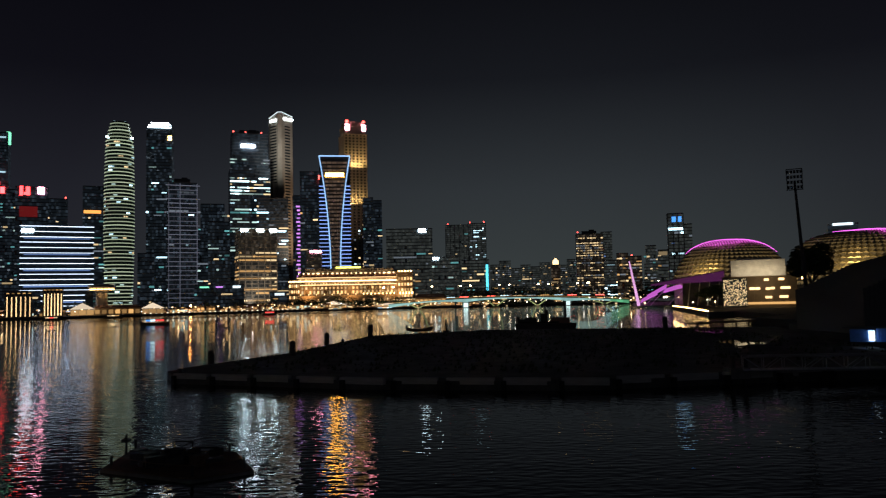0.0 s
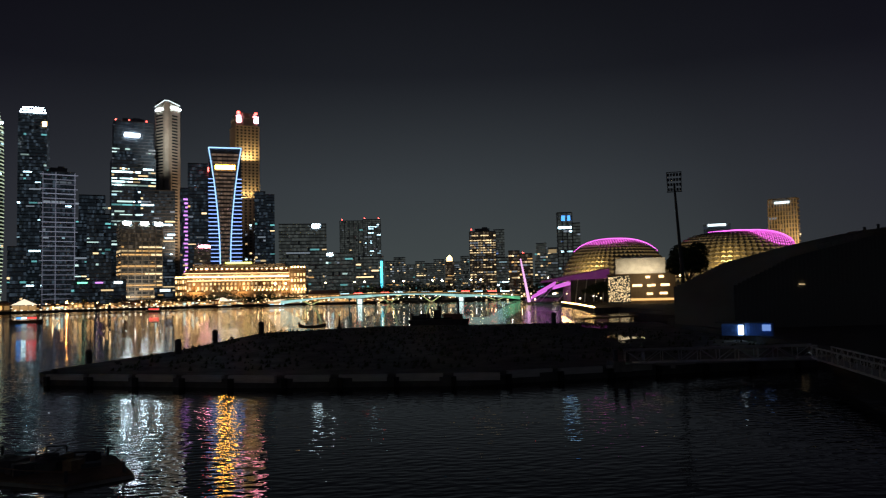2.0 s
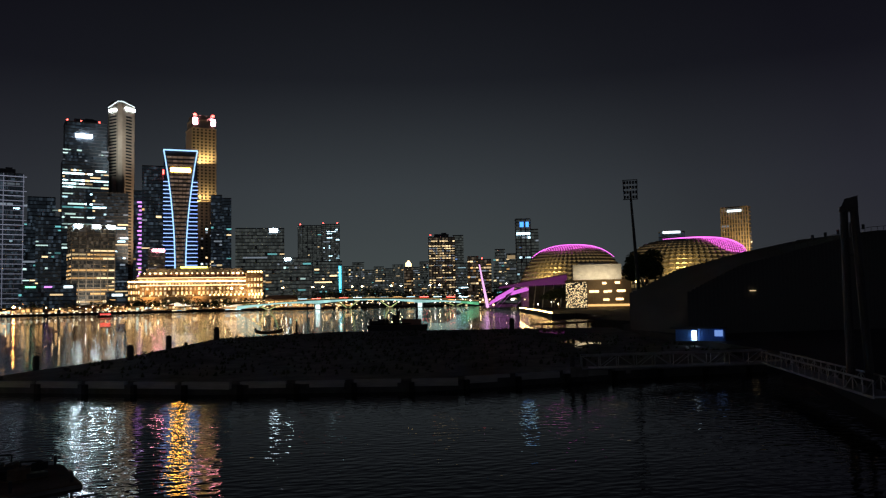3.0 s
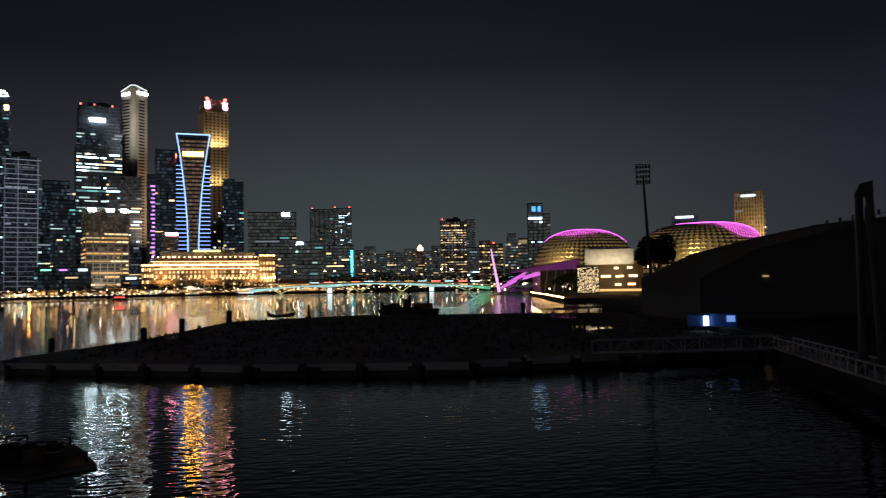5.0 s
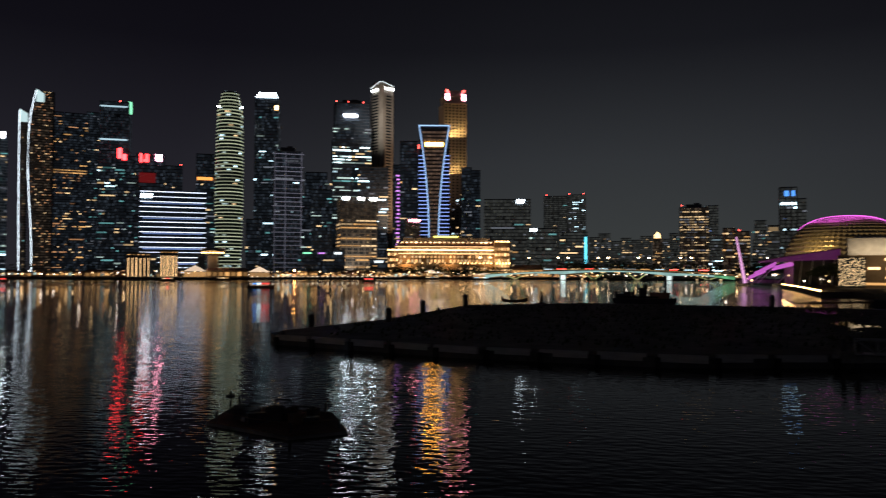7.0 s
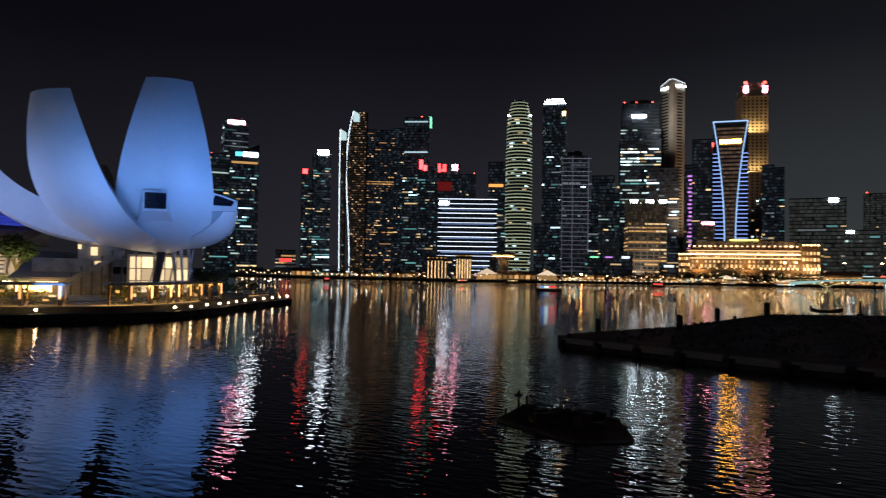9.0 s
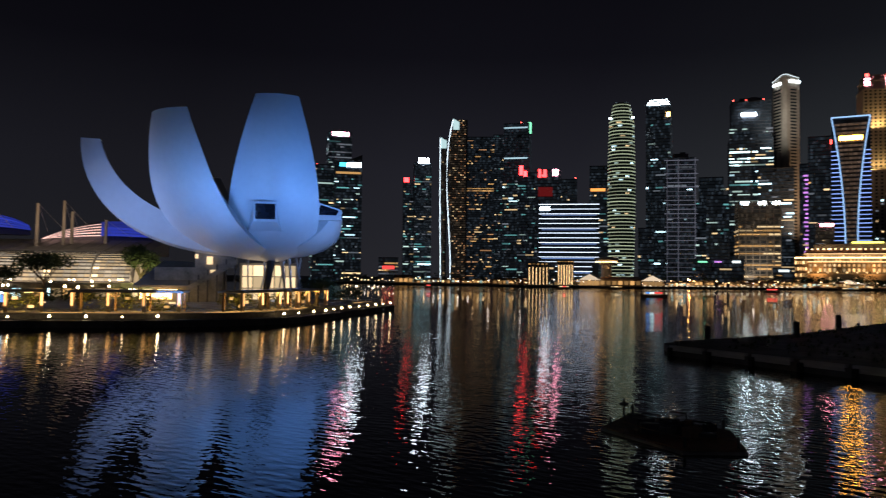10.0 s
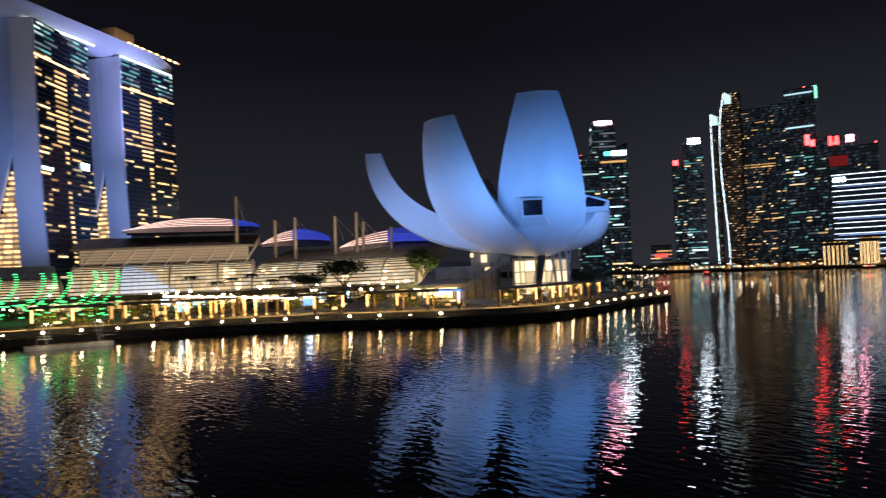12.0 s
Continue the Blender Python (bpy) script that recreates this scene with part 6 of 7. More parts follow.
def light_mast():
    t = thing("floodlight_mast", "tall unlit stadium floodlight mast", "floodlight mast", facing(25.25, 215, 2.0))
    h = 38.4
    part("pole", Geo().tube((1.5, 0, 0), (-0.3, 0, h - 2), 0.62, 0.28, 12), DARKSTEEL, t)
    part("head_frame", Geo().tube((-2.0, 0, h - 4.2), (-2.2, 0, h + 1.2), 0.12).tube((1.5, 0, h - 4.2), (1.6, 0, h + 1.2), 0.12).tube((-2.3, 0, h - 4.2), (1.7, 0, h - 4.2), 0.12).tube((-2.3, 0, h + 1.2), (1.7, 0, h + 1.2), 0.12), DARKSTEEL, t)
    for j in range(4):
        for i in range(5):
            lit("floodlight", DARKSTEEL, t, -1.8 + i * 0.78, -0.3, h - 3.6 + j * 1.35, 0.6, 0.5, 0.75)
    part("service_cabinet", Geo().box(1.5, -0.9, 0, 0.9, 0.7, 1.6), STEEL, t)


light_mast()
post = thing("twin_post", "dark steel twin post leaning together at the top", "post", facing(39.55, 68, 2.0))
for x0, x1 in ((-0.5, -0.40), (0.85, 0.30)):
    part("shaft", Geo().tube((x0, 0, 0), (x1, 0, 14.6), 0.33, 0.30, 12), DARKSTEEL, post)
part("cap", Geo().add([(-0.75, -0.35, 14.2), (0.62, -0.35, 14.2), (0.62, 0.35, 14.2), (-0.75, 0.35, 14.2), (-0.3, -0.3, 15.2), (0.62, -0.3, 15.4), (0.62, 0.3, 15.4), (-0.3, 0.3, 15.2)], [(3, 2, 1, 0), (4, 5, 6, 7), (0, 1, 5, 4), (1, 2, 6, 5), (2, 3, 7, 6), (3, 0, 4, 7)]), DARKSTEEL, post)
part("cross_brace", Geo().box(0.1, 0, 10.5, 0.9, 0.25, 0.3), DARKSTEEL, post)
# low jetty, shelters and clutter between the platform and the arts centre
jet = thing("jetty", "low timber jetty with rails on the far side", "jetty")
part("deck", Geo().prism([(74, 222), (98, 236), (97, 240), (72, 226)], 0.9, 1.3), TIMBER, jet)
part("rail", Geo().path([(74, 222, 2.4), (86, 229, 2.4), (98, 236, 2.4)], 0.09, 5).path([(74, 222, 1.3), (80, 225.5, 2.4), (86, 229, 1.3), (92, 232.5, 2.4), (98, 236, 1.3)], 0.07, 5), TIMBER, jet)
for i in range(6):
    lit("pile", TIMBER, jet, 74 + i * 4.8, 222.2 + i * 2.8, 0.2, 0.4, 0.4, 2.4)
# rainwater lying on the platform
STILL = surface("still_rainwater", (0.004, 0.005, 0.006), 0.03, scale=0.4, vary=0.3, bump=0.006, fine=3)
for poly in ([(58.8, 179.6), (63.0, 190.0), (67.0, 193.5), (66.0, 180.0), (60.5, 166.0), (55.0, 160.0)],
             [(48.5, 135.2), (52.8, 141.0), (54.2, 137.5), (54.6, 130.5), (50.0, 119.0), (46.6, 114.6), (46.2, 121.5), (49.0, 130.0)]):
    solid("puddle", Geo().prism(poly, 1.22, 1.30), STILL, "still dark puddle of rainwater on the platform", "puddle")


# ---- the lotus-shaped museum ----
MUSEUM = (-49.3, 222)
museum = thing("lotus_museum", "white lotus-shaped museum with curved petals under blue floodlight", "museum", facing(*MUSEUM, 2.2))


def petal(turn, reach, top, tip_w, mid_w, thick, base_z=12.5, curl=1.0, end=1.0, bulge=2.6, window=True, sweep=0.0, taper=0.9):
    """One finger of the lotus: a tapering curved box sprung from the bowl, cut off at its tip by a skylight. turn: degrees from the front, positive to the right seen from the bay."""
    ns, nu = 22, 10
    ca, sa = math.cos(radians(turn)), math.sin(radians(turn))
    outer, inner = [], []
    for i in range(ns + 1):
        s = i / ns
        th = math.pi / 2 * s * end
        r = 1.5 + reach * math.sin(th) ** curl
        z = base_z + (top - base_z) * ((1 - math.cos(th)) / (1 - math.cos(math.pi / 2 * end))) ** 1.25
        nr, nz = abs(math.sin(th)), -math.cos(th)
        prof = (1 - s) ** 2 * 9 + 2 * s * (1 - s) * mid_w * 1.55 + s * s * tip_w
        tk = thick * (0.6 + 1.6 * s * (1 - s))
        ro, ri = [], []
        for j in range(nu + 1):
            u = -1 + 2 * j / nu
            out = -bulge * u * u * min(1, prof / 20)
            lat = u * prof / 2 + sweep * s * s
            for row, off, k in ((ro, out, 1.0), (ri, -tk + out * 0.4, taper)):
                rr, zz = r + nr * off, z + nz * off
                lt = (lat - sweep * s * s) * k + sweep * s * s
                # out from the front (-y), turned about the centre
                row.append(Vector((lt * ca + rr * sa, lt * sa - rr * ca, zz)))
        outer.append(ro)
        inner.append(ri)
    g = Geo().grid(outer).grid(inner, True)
    g.grid([[a[0], b[0]] for a, b in zip(outer, inner)], True)
    g.grid([[a[-1], b[-1]] for a, b in zip(outer, inner)])
    p = part("petal", g, WHITE, museum, smooth=True)
    o, q = outer[-1], inner[-1]
    cap = Geo().grid([o, q], True)
    part("tip_cap", cap, WHITE, p)
    if window:
        mid = [o[nu // 2], q[nu // 2]]
        c = (mid[0] + mid[1] + o[0] + o[-1] + q[0] + q[-1]) / 6
        up = (o[nu // 2] - o[nu // 2 - 1]).cross(q[nu // 2] - o[nu // 2]).normalized()
        if up.z < 0:
            up = -up
        ring = [c + (v - c) * 0.78 + up * 0.12 for v in (o[0], o[nu // 3], o[2 * nu // 3], o[-1], q[-1], q[2 * nu // 3], q[nu // 3], q[0])]
        part("skylight", Geo().add(ring, [tuple(range(8))]), BLACKGLASS, p, "dark skylight in the petal's tip")
    return p


petal(-84, 48.7, 43.4, 4.6, 12.0, 8.0, bulge=0.8)
petal(-44.5, 36.2, 48.4, 13.2, 25, 7.0, base_z=11.6, bulge=2.6, taper=0.5)
petal(2, 25.5, 53.8, 10.8, 24, 7.0, base_z=11.2, bulge=3.0, taper=0.6)
petal(62, 19.4, 23.4, 8.0, 16, 6.0, end=0.92, bulge=1.6)
petal(118, 20, 22, 8, 14, 6.0)
petal(165, 28, 38, 12, 18, 8.0)
petal(-140, 34, 38, 10, 16, 8.0)
# the short petal to the front, a framed skylight box
box = part("front_skylight", Geo().add([(-4.8, -18.5, 26.6), (1.8, -18.5, 26.6), (3.2, -17.5, 18.6), (-6.2, -17.5, 18.6), (-4.6, -23.6, 26.4), (1.4, -23.6, 26.4), (1.4, -22.6, 21.4), (-4.6, -22.6, 21.4)],
                                       [(0, 1, 5, 4), (1, 2, 6, 5), (2, 3, 7, 6), (3, 0, 4, 7), (4, 5, 6, 7), (3, 2, 1, 0)]), WHITE, museum, "framed skylight box on the front petal")
part("skylight", Geo().add([(-4.1, -23.68, 25.9), (0.9, -23.68, 25.9), (0.9, -22.85, 22.0), (-4.1, -22.85, 22.0)], [(3, 2, 1, 0)]), BLACKGLASS, box, "dark framed skylight")
side_box = part("side_skylight", Geo().add([(10.4, -17.6, 22.4), (18.6, -14.8, 22.8), (18.9, -14.4, 25.6), (12.4, -17.2, 27.2), (10.4, -6, 22.6), (18.2, -5, 22.8), (18.2, -5, 25.6), (12.8, -6, 27.2)],
                                             [(0, 1, 2, 3), (7, 6, 5, 4), (0, 4, 5, 1), (1, 5, 6, 2), (2, 6, 7, 3), (3, 7, 4, 0)]), WHITE, museum, "tilted skylight box on the short petal")
part("skylight", Geo().add([(11.3, -17.42, 23.9), (17.2, -15.4, 24.0), (17.9, -15.0, 25.3), (13.0, -17.1, 26.6)], [(0, 1, 2, 3)]), BLACKGLASS, side_box, "dark tilted skylight")
# bowl, columns, glazed base and roofs
part("bowl", Geo().grid([[(r * math.cos(a * math.tau / 28), r * math.sin(a * math.tau / 28), z) for a in range(29)] for r, z in ((0.5, 12.2), (5, 12.5), (9, 13.6), (13, 15.6), (16, 18.5), (17, 22))]), WHITE, museum, smooth=True)
part("column", Geo().tube((-1.6, -7, 0), (0.4, -6, 13.5), 0.85, 1.2, 12), DARKSTEEL, museum, "thick dark raking column")
for x, y, tx, ty in ((4.2, -4, 3.0, -4), (6, -2, 5, -2), (-8, 2, -6, 1), (3, 7, 3, 6), (9, 5, 7, 4)):
    part("column", Geo().tube((x, y, 0), (tx, ty, 14.5), 0.35, 0.45, 10), STEEL, museum, "slim grey raking column")
for i in range(7):
    part("lattice_strut", Geo().tube((-6 + i * 2.6, -3.0, 0), (-4.5 + i * 2.2 + (1.8 if i % 2 else -1.8), -3.0, 12.5), 0.22, 0.22, 6), STEEL, museum)
for i in range(5):
    for j in range(3):
        lit("lit_pane", GLOW_ROOM, museum, -6.4 + i * 3.0, -1.6, 2.2 + j * 3.3, 2.7, 0.2, 3.0)
part("lobby_core", Geo().box(-0.5, 3.5, 0, 16, 9, 11), CONCRETE, museum)
part("annex", Geo().box(-22, 4, 0, 18, 14, 9.5).box(-15, 3, 9.5, 11, 10, 4.5), CONCRETE, museum, "grey glazed annex under the petals")
part("annex_roof", Geo().add([(-36, -6, 4.6), (-20, -6, 4.6), (-18, 8, 11), (-30, 8, 11.5), (-36, -6, 4.1), (-20, -6, 4.1), (-18, 8, 10.5), (-30, 8, 11)],
                             [(0, 1, 2, 3), (7, 6, 5, 4), (0, 4, 5, 1), (1, 5, 6, 2), (2, 6, 7, 3), (3, 7, 4, 0)]), ROOF, museum, "sloping grey metal roof")
for i in range(6):
    lit("mullion", DARKSTEEL, museum, -21.5 + i * 2.4, -6.4, 3.0 + i * 0.75, 0.4, 0.4, 6 + i * 1.4)
part("stair_flank", Geo().add([(-22, -7, 3), (-9, -7, 10.5), (-9, -7, 12), (-22, -7, 4.4), (-22, -6, 3), (-9, -6, 10.5), (-9, -6, 12), (-22, -6, 4.4)],
                              [(0, 1, 2, 3), (7, 6, 5, 4), (0, 4, 5, 1), (1, 5, 6, 2), (2, 6, 7, 3), (3, 7, 4, 0)]), CONCRETE, museum)
for x, z, sx, sz in ((-30, 1.6, 8, 1.6), (-16.5, 11.5, 1.6, 2.2), (-15.5, 8.2, 1.6, 1.4), (-27, 3.2, 5, 0.5), (-20, 12.6, 0.8, 1.2)):
    lit("lit_window", W_WARM if sx < 3 else SIGN_GOLD, museum, x, -6.3 if z < 4 else -3.2, z, sx, 0.3, sz)


def from_museum(x, y, z):
    """A point in the museum's own axes, as a place in the bay."""
    return tuple(facing(*MUSEUM, 0) @ Vector((x, y, z)))


lamp("museum_floodlight", from_museum(50, -46, 9), from_museum(19, -10, 21), 900, (0.22, 0.44, 1.0), 8, spread=46)
# added lamp, in place of ambient city light on the annex
lamp("annex_fill_lamp", from_museum(-20, -30, 7), from_museum(-22, -5, 8), 170, (1.0, 0.88, 0.70), 5)
lamp("museum_floodlight", from_museum(28, -62, 9), from_museum(6, -16, 38), 2300, (0.12, 0.36, 1.0), 16, spread=52)
lamp("museum_floodlight", from_museum(-16, -66, 9), from_museum(-16, -16, 35), 2000, (0.15, 0.39, 1.0), 14, spread=52)
lamp("museum_floodlight", from_museum(-64, -48, 9), from_museum(-34, -8, 30), 2100, (0.29, 0.47, 1.0), 14, spread=52)

# ---- the hotel towers with the sky deck ----
UX, UY = -0.66, 0.7513
T3 = (-618.7, 113.5)


def hotel_tower(cx, cy, seed, heading):
    """One of three slabs: two leaning legs joined above, glass front with amber rooms, pale lit end wall."""
    t = thing("hotel_tower", "tall hotel slab with lavender end walls and amber rooms", "hotel tower", pose(cx, cy, 2.2, 0, 0, heading), "hotel towers")
    # local x along the front, local -y towards the bay
    ln, h = 67.0, 186.0
    front = []
    n = 24
    for i in range(n + 1):
        s = i / n
        z = h * s
        f0 = 9.0 * (1 - s) ** 2
        split = max(0.0, 1 - s / 0.56)
        b0 = -35 - 8.0 * split
        g0, g1 = -17 + f0 - 1.0 * split, -17 + f0 * (1 - min(1, 2 * split)) - 23.0 * split
        front.append((f0, g0, g1, b0, z, split))
    for name, a, b in (("front_leg", 0, 1), ("rear_leg", 2, 3)):
        g = Geo()
        rows = []
        for q in front:
            rows.append([(0, -q[a], q[4]), (0, -q[b], q[4]), (ln, -q[b], q[4]), (ln, -q[a], q[4]), (0, -q[a], q[4])])
        g.grid(rows)
        part(name, g, GLASS, t)
        e = Geo().grid([[(1.6, -q[a] - 0.4, q[4]), (-0.5, -q[a] - 0.4, q[4]), (-0.5, -q[b] + 0.3, q[4]), (1.6, -q[b] + 0.3, q[4])] for q in front])
        part("end_wall", e, WHITE, t, "pale end wall under lavender light")
    rng = random.Random(seed)
    floors, mods = 54, 17
    for i in range(4, floors):
        z = i * h / floors + 1.6
        s = z / h
        y = -(9.0 * (1 - s) ** 2) - 0.3
        lvl = rng.choice((0.15, 0.35, 0.7, 1.0)) if s < 0.86 else 1.0
        if 0.58 < s < 0.86:
            lit("lit_window", HOTEL_ROOM if rng.random() < 0.8 else W_WARM, t, 7.6 * ln / mods, y, z, 3.4 * ln / mods, 0.3, 1.5)
        elif s < 0.58 and rng.random() < 0.8:
            lit("lit_window", HOTEL_ROOM, t, 8.5 * ln / mods, y, z, 0.9 * ln / mods, 0.3, 1.6)
        j = 0
        while j < mods:
            k = min(rng.choice((1, 1, 2, 3)), mods - j)
            if not 5 <= j <= 9 or s < 0.1:
                top = s > 0.88
                if rng.random() < (0.85 if top else 0.5) * lvl:
                    m = rng.choice((W_TEAL, W_TEAL, W_COOL, W_DIM)) if top else rng.choice((HOTEL_ROOM, W_WARM, W_WARM, W_AMBER))
                    lit("lit_window", m, t, (j + k / 2) * ln / mods, y, z, k * ln / mods - 0.8, 0.3, 1.4)
            j += k
    lit("sky_lobby_line", HOTEL_LINE, t, ln / 2, -0.5, h * 0.872, ln, 0.4, 1.3, 0, "amber light line under the top floors")
    # the glazed hall between the legs
    for i in range(25):
        q = front[min(n, round(i * h / floors / h * n))]
        z = i * h / floors
        a, b = q[1] - 0.5, q[2] + 0.5
        if a - b > 1:
            lit("hall_floor", CREAM, t, 4.0, -(a + b) / 2, z + 0.5, 0.4, a - b, 1.0)
            for k in range(3):
                lit("hall_pane", HOTEL_ROOM if (i + k) % 3 else W_WARM, t, 3.2, -(b + (k + 0.5) * (a - b) / 3), z + 2.2, (a - b) / 3 * 0.86, 0.3, 1.9, 90)
    if seed == 141:
        lit("display", W_BRIGHT, t, ln * 0.12, -3.2, h * 0.47, 12, 0.5, 2.4, 0, "bright white display")
        lit("display", W_BRIGHT, t, ln * 0.82, -3.0, h * 0.51, 9, 0.5, 5.0, 0, "bright white display")
    slabs = Geo()
    for i in range(floors):
        z = i * h / floors
        y = 9.0 * (1 - z / h) ** 2
        slabs.box(ln / 2, -y - 0.05, z, ln, 0.5, 0.5)
    tagged(part("balcony_banding", slabs, DARKSLAB, t), kind="stuff")
    return t


def place_towers():
    made = []
    for k in range(3):
        made.append(hotel_tower(T3[0] + 66.7 * k, T3[1] - 64.5 * k, 140 + k, (131.3, 143, 147)[k]))
    deck = thing("sky_deck", "long boat-shaped roof deck spanning the hotel towers", "roof deck", pose(T3[0], T3[1], 188, 0, 0, math.degrees(math.atan2(UY, UX))))
    rows = []
    for i in range(31):
        s = i / 30
        x = 76 - 290 * s
        w = 19 * min(1.0, 0.35 + 5.5 * s, 0.4 + 4 * (1 - s))
        rise = 3 * (1 - min(1, s * 8))
        rows.append([(x, -w + 12, 10), (x, -w * 0.72 + 12, 2.6 + rise), (x, 12, 0.2 + rise), (x, w * 0.72 + 12, 2.6 + rise), (x, w + 12, 10), (x, -w + 12, 10)])
    part("hull", Geo().grid(rows), WHITE, deck, "pale curved hull under lavender light", smooth=True)
    for x in (14, -78):
        lit("roof_building", STONE, deck, x, 12, 17, 22, 14, 15)
    for i in range(16):
        lit("deck_lamp", SIGN_GOLD if i % 2 else W_AMBER, deck, 70 - i * 4.2, -4.6, 11.4, 3.0, 0.4, 1.4)
    lit("beacon", BEACON, deck, 75, 8, 10.5, 1.5, 1.5, 1.5)
    for k in range(3):
        lit("cove_light", BAND_WHITE, deck, 33 - 92.8 * k, -0.8, 0.2, 64, 0.6, 1.6, 0, "white lit cove under the deck")


place_towers()
for k in range(2):
    cx, cy = T3[0] + 66.7 * k, T3[1] - 64.5 * k
    ex, ey = cx + 85, cy - 5
    lamp("tower_floodlight", (ex, ey, 14), (cx - 13, cy - 11, 100), 13000, (0.26, 0.42, 1.0), 8, spread=75)
lamp("deck_floodlight", (T3[0] + 55, T3[1] + 20, 110), (T3[0] - 5, T3[1] + 10, 195), 34000, (0.36, 0.42, 1.0), 6)


# ---- the glass-vaulted mall ----
def mall_hall(b0, d0, b1, d1, z_spring, z_top, depth, bays, label, clerestory, seed, entrance=None):
    """A long hall with a quarter-vault of glass panes between ribs, metal roof behind."""
    a, b = Vector(bearing(b0, d0)), Vector(bearing(b1, d1))
    ln = (b - a).length
    t = thing("mall_hall", label, "mall", pose(a.x, a.y, 2.2, 0, 0, math.degrees(math.atan2((b - a).y, (b - a).x))), "mall halls")
    rows = 12
    prof = [(depth * (1 - math.cos(math.pi / 2 * i / rows)), z_spring + (z_top - z_spring) * math.sin(math.pi / 2 * i / rows)) for i in range(rows + 1)]
    rng = random.Random(seed)
    mats = [glow("warm_vault_bay", (1.0, 0.74, 0.40), 0.52, 0.25), glow("white_vault_bay", (0.98, 0.84, 0.60), 0.50, 0.3), glow("bright_vault_bay", (1.0, 0.74, 0.38), 1.9, 0.5), glow("cool_entrance_glass", (0.74, 0.85, 1.0), 0.62, 0.15)]
    step = ln / bays
    meshes = {}
    for r in range(rows):
        (y0, z0), (y1, z1) = prof[r], prof[r + 1]
        for i in range(bays):
            hot = math.sin(i * 0.37 + seed) + math.sin(i * 0.83 + 2 * seed)
            m = rng.choices((0, 1, 2), ((4, 2, 4.0) if hot > 1.1 and r < 7 else (5, 3, 0.06)))[0]
            if entrance and entrance[0] <= i < entrance[1] and r < rows * (entrance[1] - i) / (entrance[1] - entrance[0]) - 1:
                m = 3
            if (r, m) not in meshes:
                meshes[r, m] = Geo().add([(0.03, y0, z0), (step - 0.03, y0, z0), (step - 0.03, y1, z1), (0.03, y1, z1)], [(0, 1, 2, 3)]).mesh("glass_pane", mats[m])
            ob = new("glass_pane", meshes[r, m])
            ob.parent = t
            ob.location.x = i * step
    for i in range(0, bays + 1, 2):
        part("rib", Geo().path([(i * step, y - 0.15, z + 0.1) for y, z in prof], 0.12 if i % 8 else 0.42, 5), STEEL, t)
    for y, z in prof:
        lit("purlin", DARKSTEEL, t, ln / 2, y - 0.1, z + 0.1, ln, 0.25, 0.46)
    part("end_gable", Geo().add([(ln, 0, 0), (ln, depth, 0)] + [(ln, y, z) for y, z in reversed(prof)], [tuple(range(rows + 3))]), mats[0], t)
    part("end_arch", Geo().path([(ln + 0.3, y, z) for y, z in prof], 0.8, 6), WPAINT, t)
    part("base_wall", Geo().box(ln / 2, 2, 0, ln, 3, z_spring), CONCRETE, t)
    zr = z_top
    if clerestory:
        # the wall box itself glows; its warm light is in the material
        part("clerestory", Geo().box(ln / 2, depth + 4, z_top, ln * 0.96, 6, clerestory), glow("clerestory_glow", (1.0, 0.70, 0.44), 0.22, 0.0), t, "clerestory wall with warm light as its own glow")
        for i in range(6):
            lit("clerestory_louvre", TIMBER, t, ln / 2, depth + 0.8, z_top + clerestory * (i + 0.5) / 6, ln * 0.95, 0.3, 0.28)
        for i in range(9):
            x = ln * (0.04 + 0.115 * i)
            part("raking_strut", Geo().tube((x, depth - 4, z_top - 0.5), (x + 5, depth + 0.6, z_top + clerestory), 0.45, 0.3, 6), WPAINT, t)
        zr += clerestory
    part("metal_roof", Geo().add([(-2, depth - 1.0, zr), (ln + 1, depth - 1.0, zr), (ln + 4, depth + 26, zr + 5.5), (-2, depth + 26, zr + 5.5), (-2, depth - 1.0, zr - 0.8), (ln + 1, depth - 1.0, zr - 0.8), (ln + 4, depth + 26, zr - 1), (-2, depth + 26, zr - 1)],
                                 [(0, 1, 2, 3), (7, 6, 5, 4), (0, 4, 5, 1), (1, 5, 6, 2), (2, 6, 7, 3), (3, 7, 4, 0)]), ROOF, t)
    for i in range(12):
        part("roof_seam", Geo().tube((ln * (i + 0.5) / 12, depth - 1, zr + 0.1), (ln * (i + 0.5) / 12 + 1, depth + 26, zr + 5.6), 0.12, 0.12, 4), ROOF, t)
    return t


mall_hall(-83.2, 325, -70.9, 318, 4.5, 16.5, 15, 30, "tall glass-vaulted mall hall with lit clerestory", 7.0, 150, (8, 17))
mall_hall(-71.0, 316, -58.9, 292, 4.5, 15.5, 16, 30, "glass-vaulted mall hall with grey metal roof", 0, 151)
mall_hall(-96, 315, -83.6, 318, 3.5, 12.0, 15, 16, "lower mall hall with a vaulted glass front", 0, 152)
for b, d in ((-79, 295), (-73.5, 295), (-67, 290), (-61.5, 280)):
    x, y, _ = bearing(b, d)
    lamp("mall_floodlight", (x, y, 5), (*bearing(b, 322)[:2], 15), 2700, (1.0, 0.72, 0.42), 6)
# two lamps added over the metal roof to stand for the city's light
for b in (-67.0, -62.0):
    lamp("roof_fill_lamp", bearing(b, 292, 33), bearing(b + 0.3, 314, 19), 1500, (1.0, 0.80, 0.58), 5)
# amber lamp added to brighten the roof building on the sky deck
lamp("deck_lamp", (T3[0] + 10, T3[1] - 4, 200), (T3[0] - 24, T3[1] + 2, 206), 500, (1.0, 0.6, 0.25), 3)


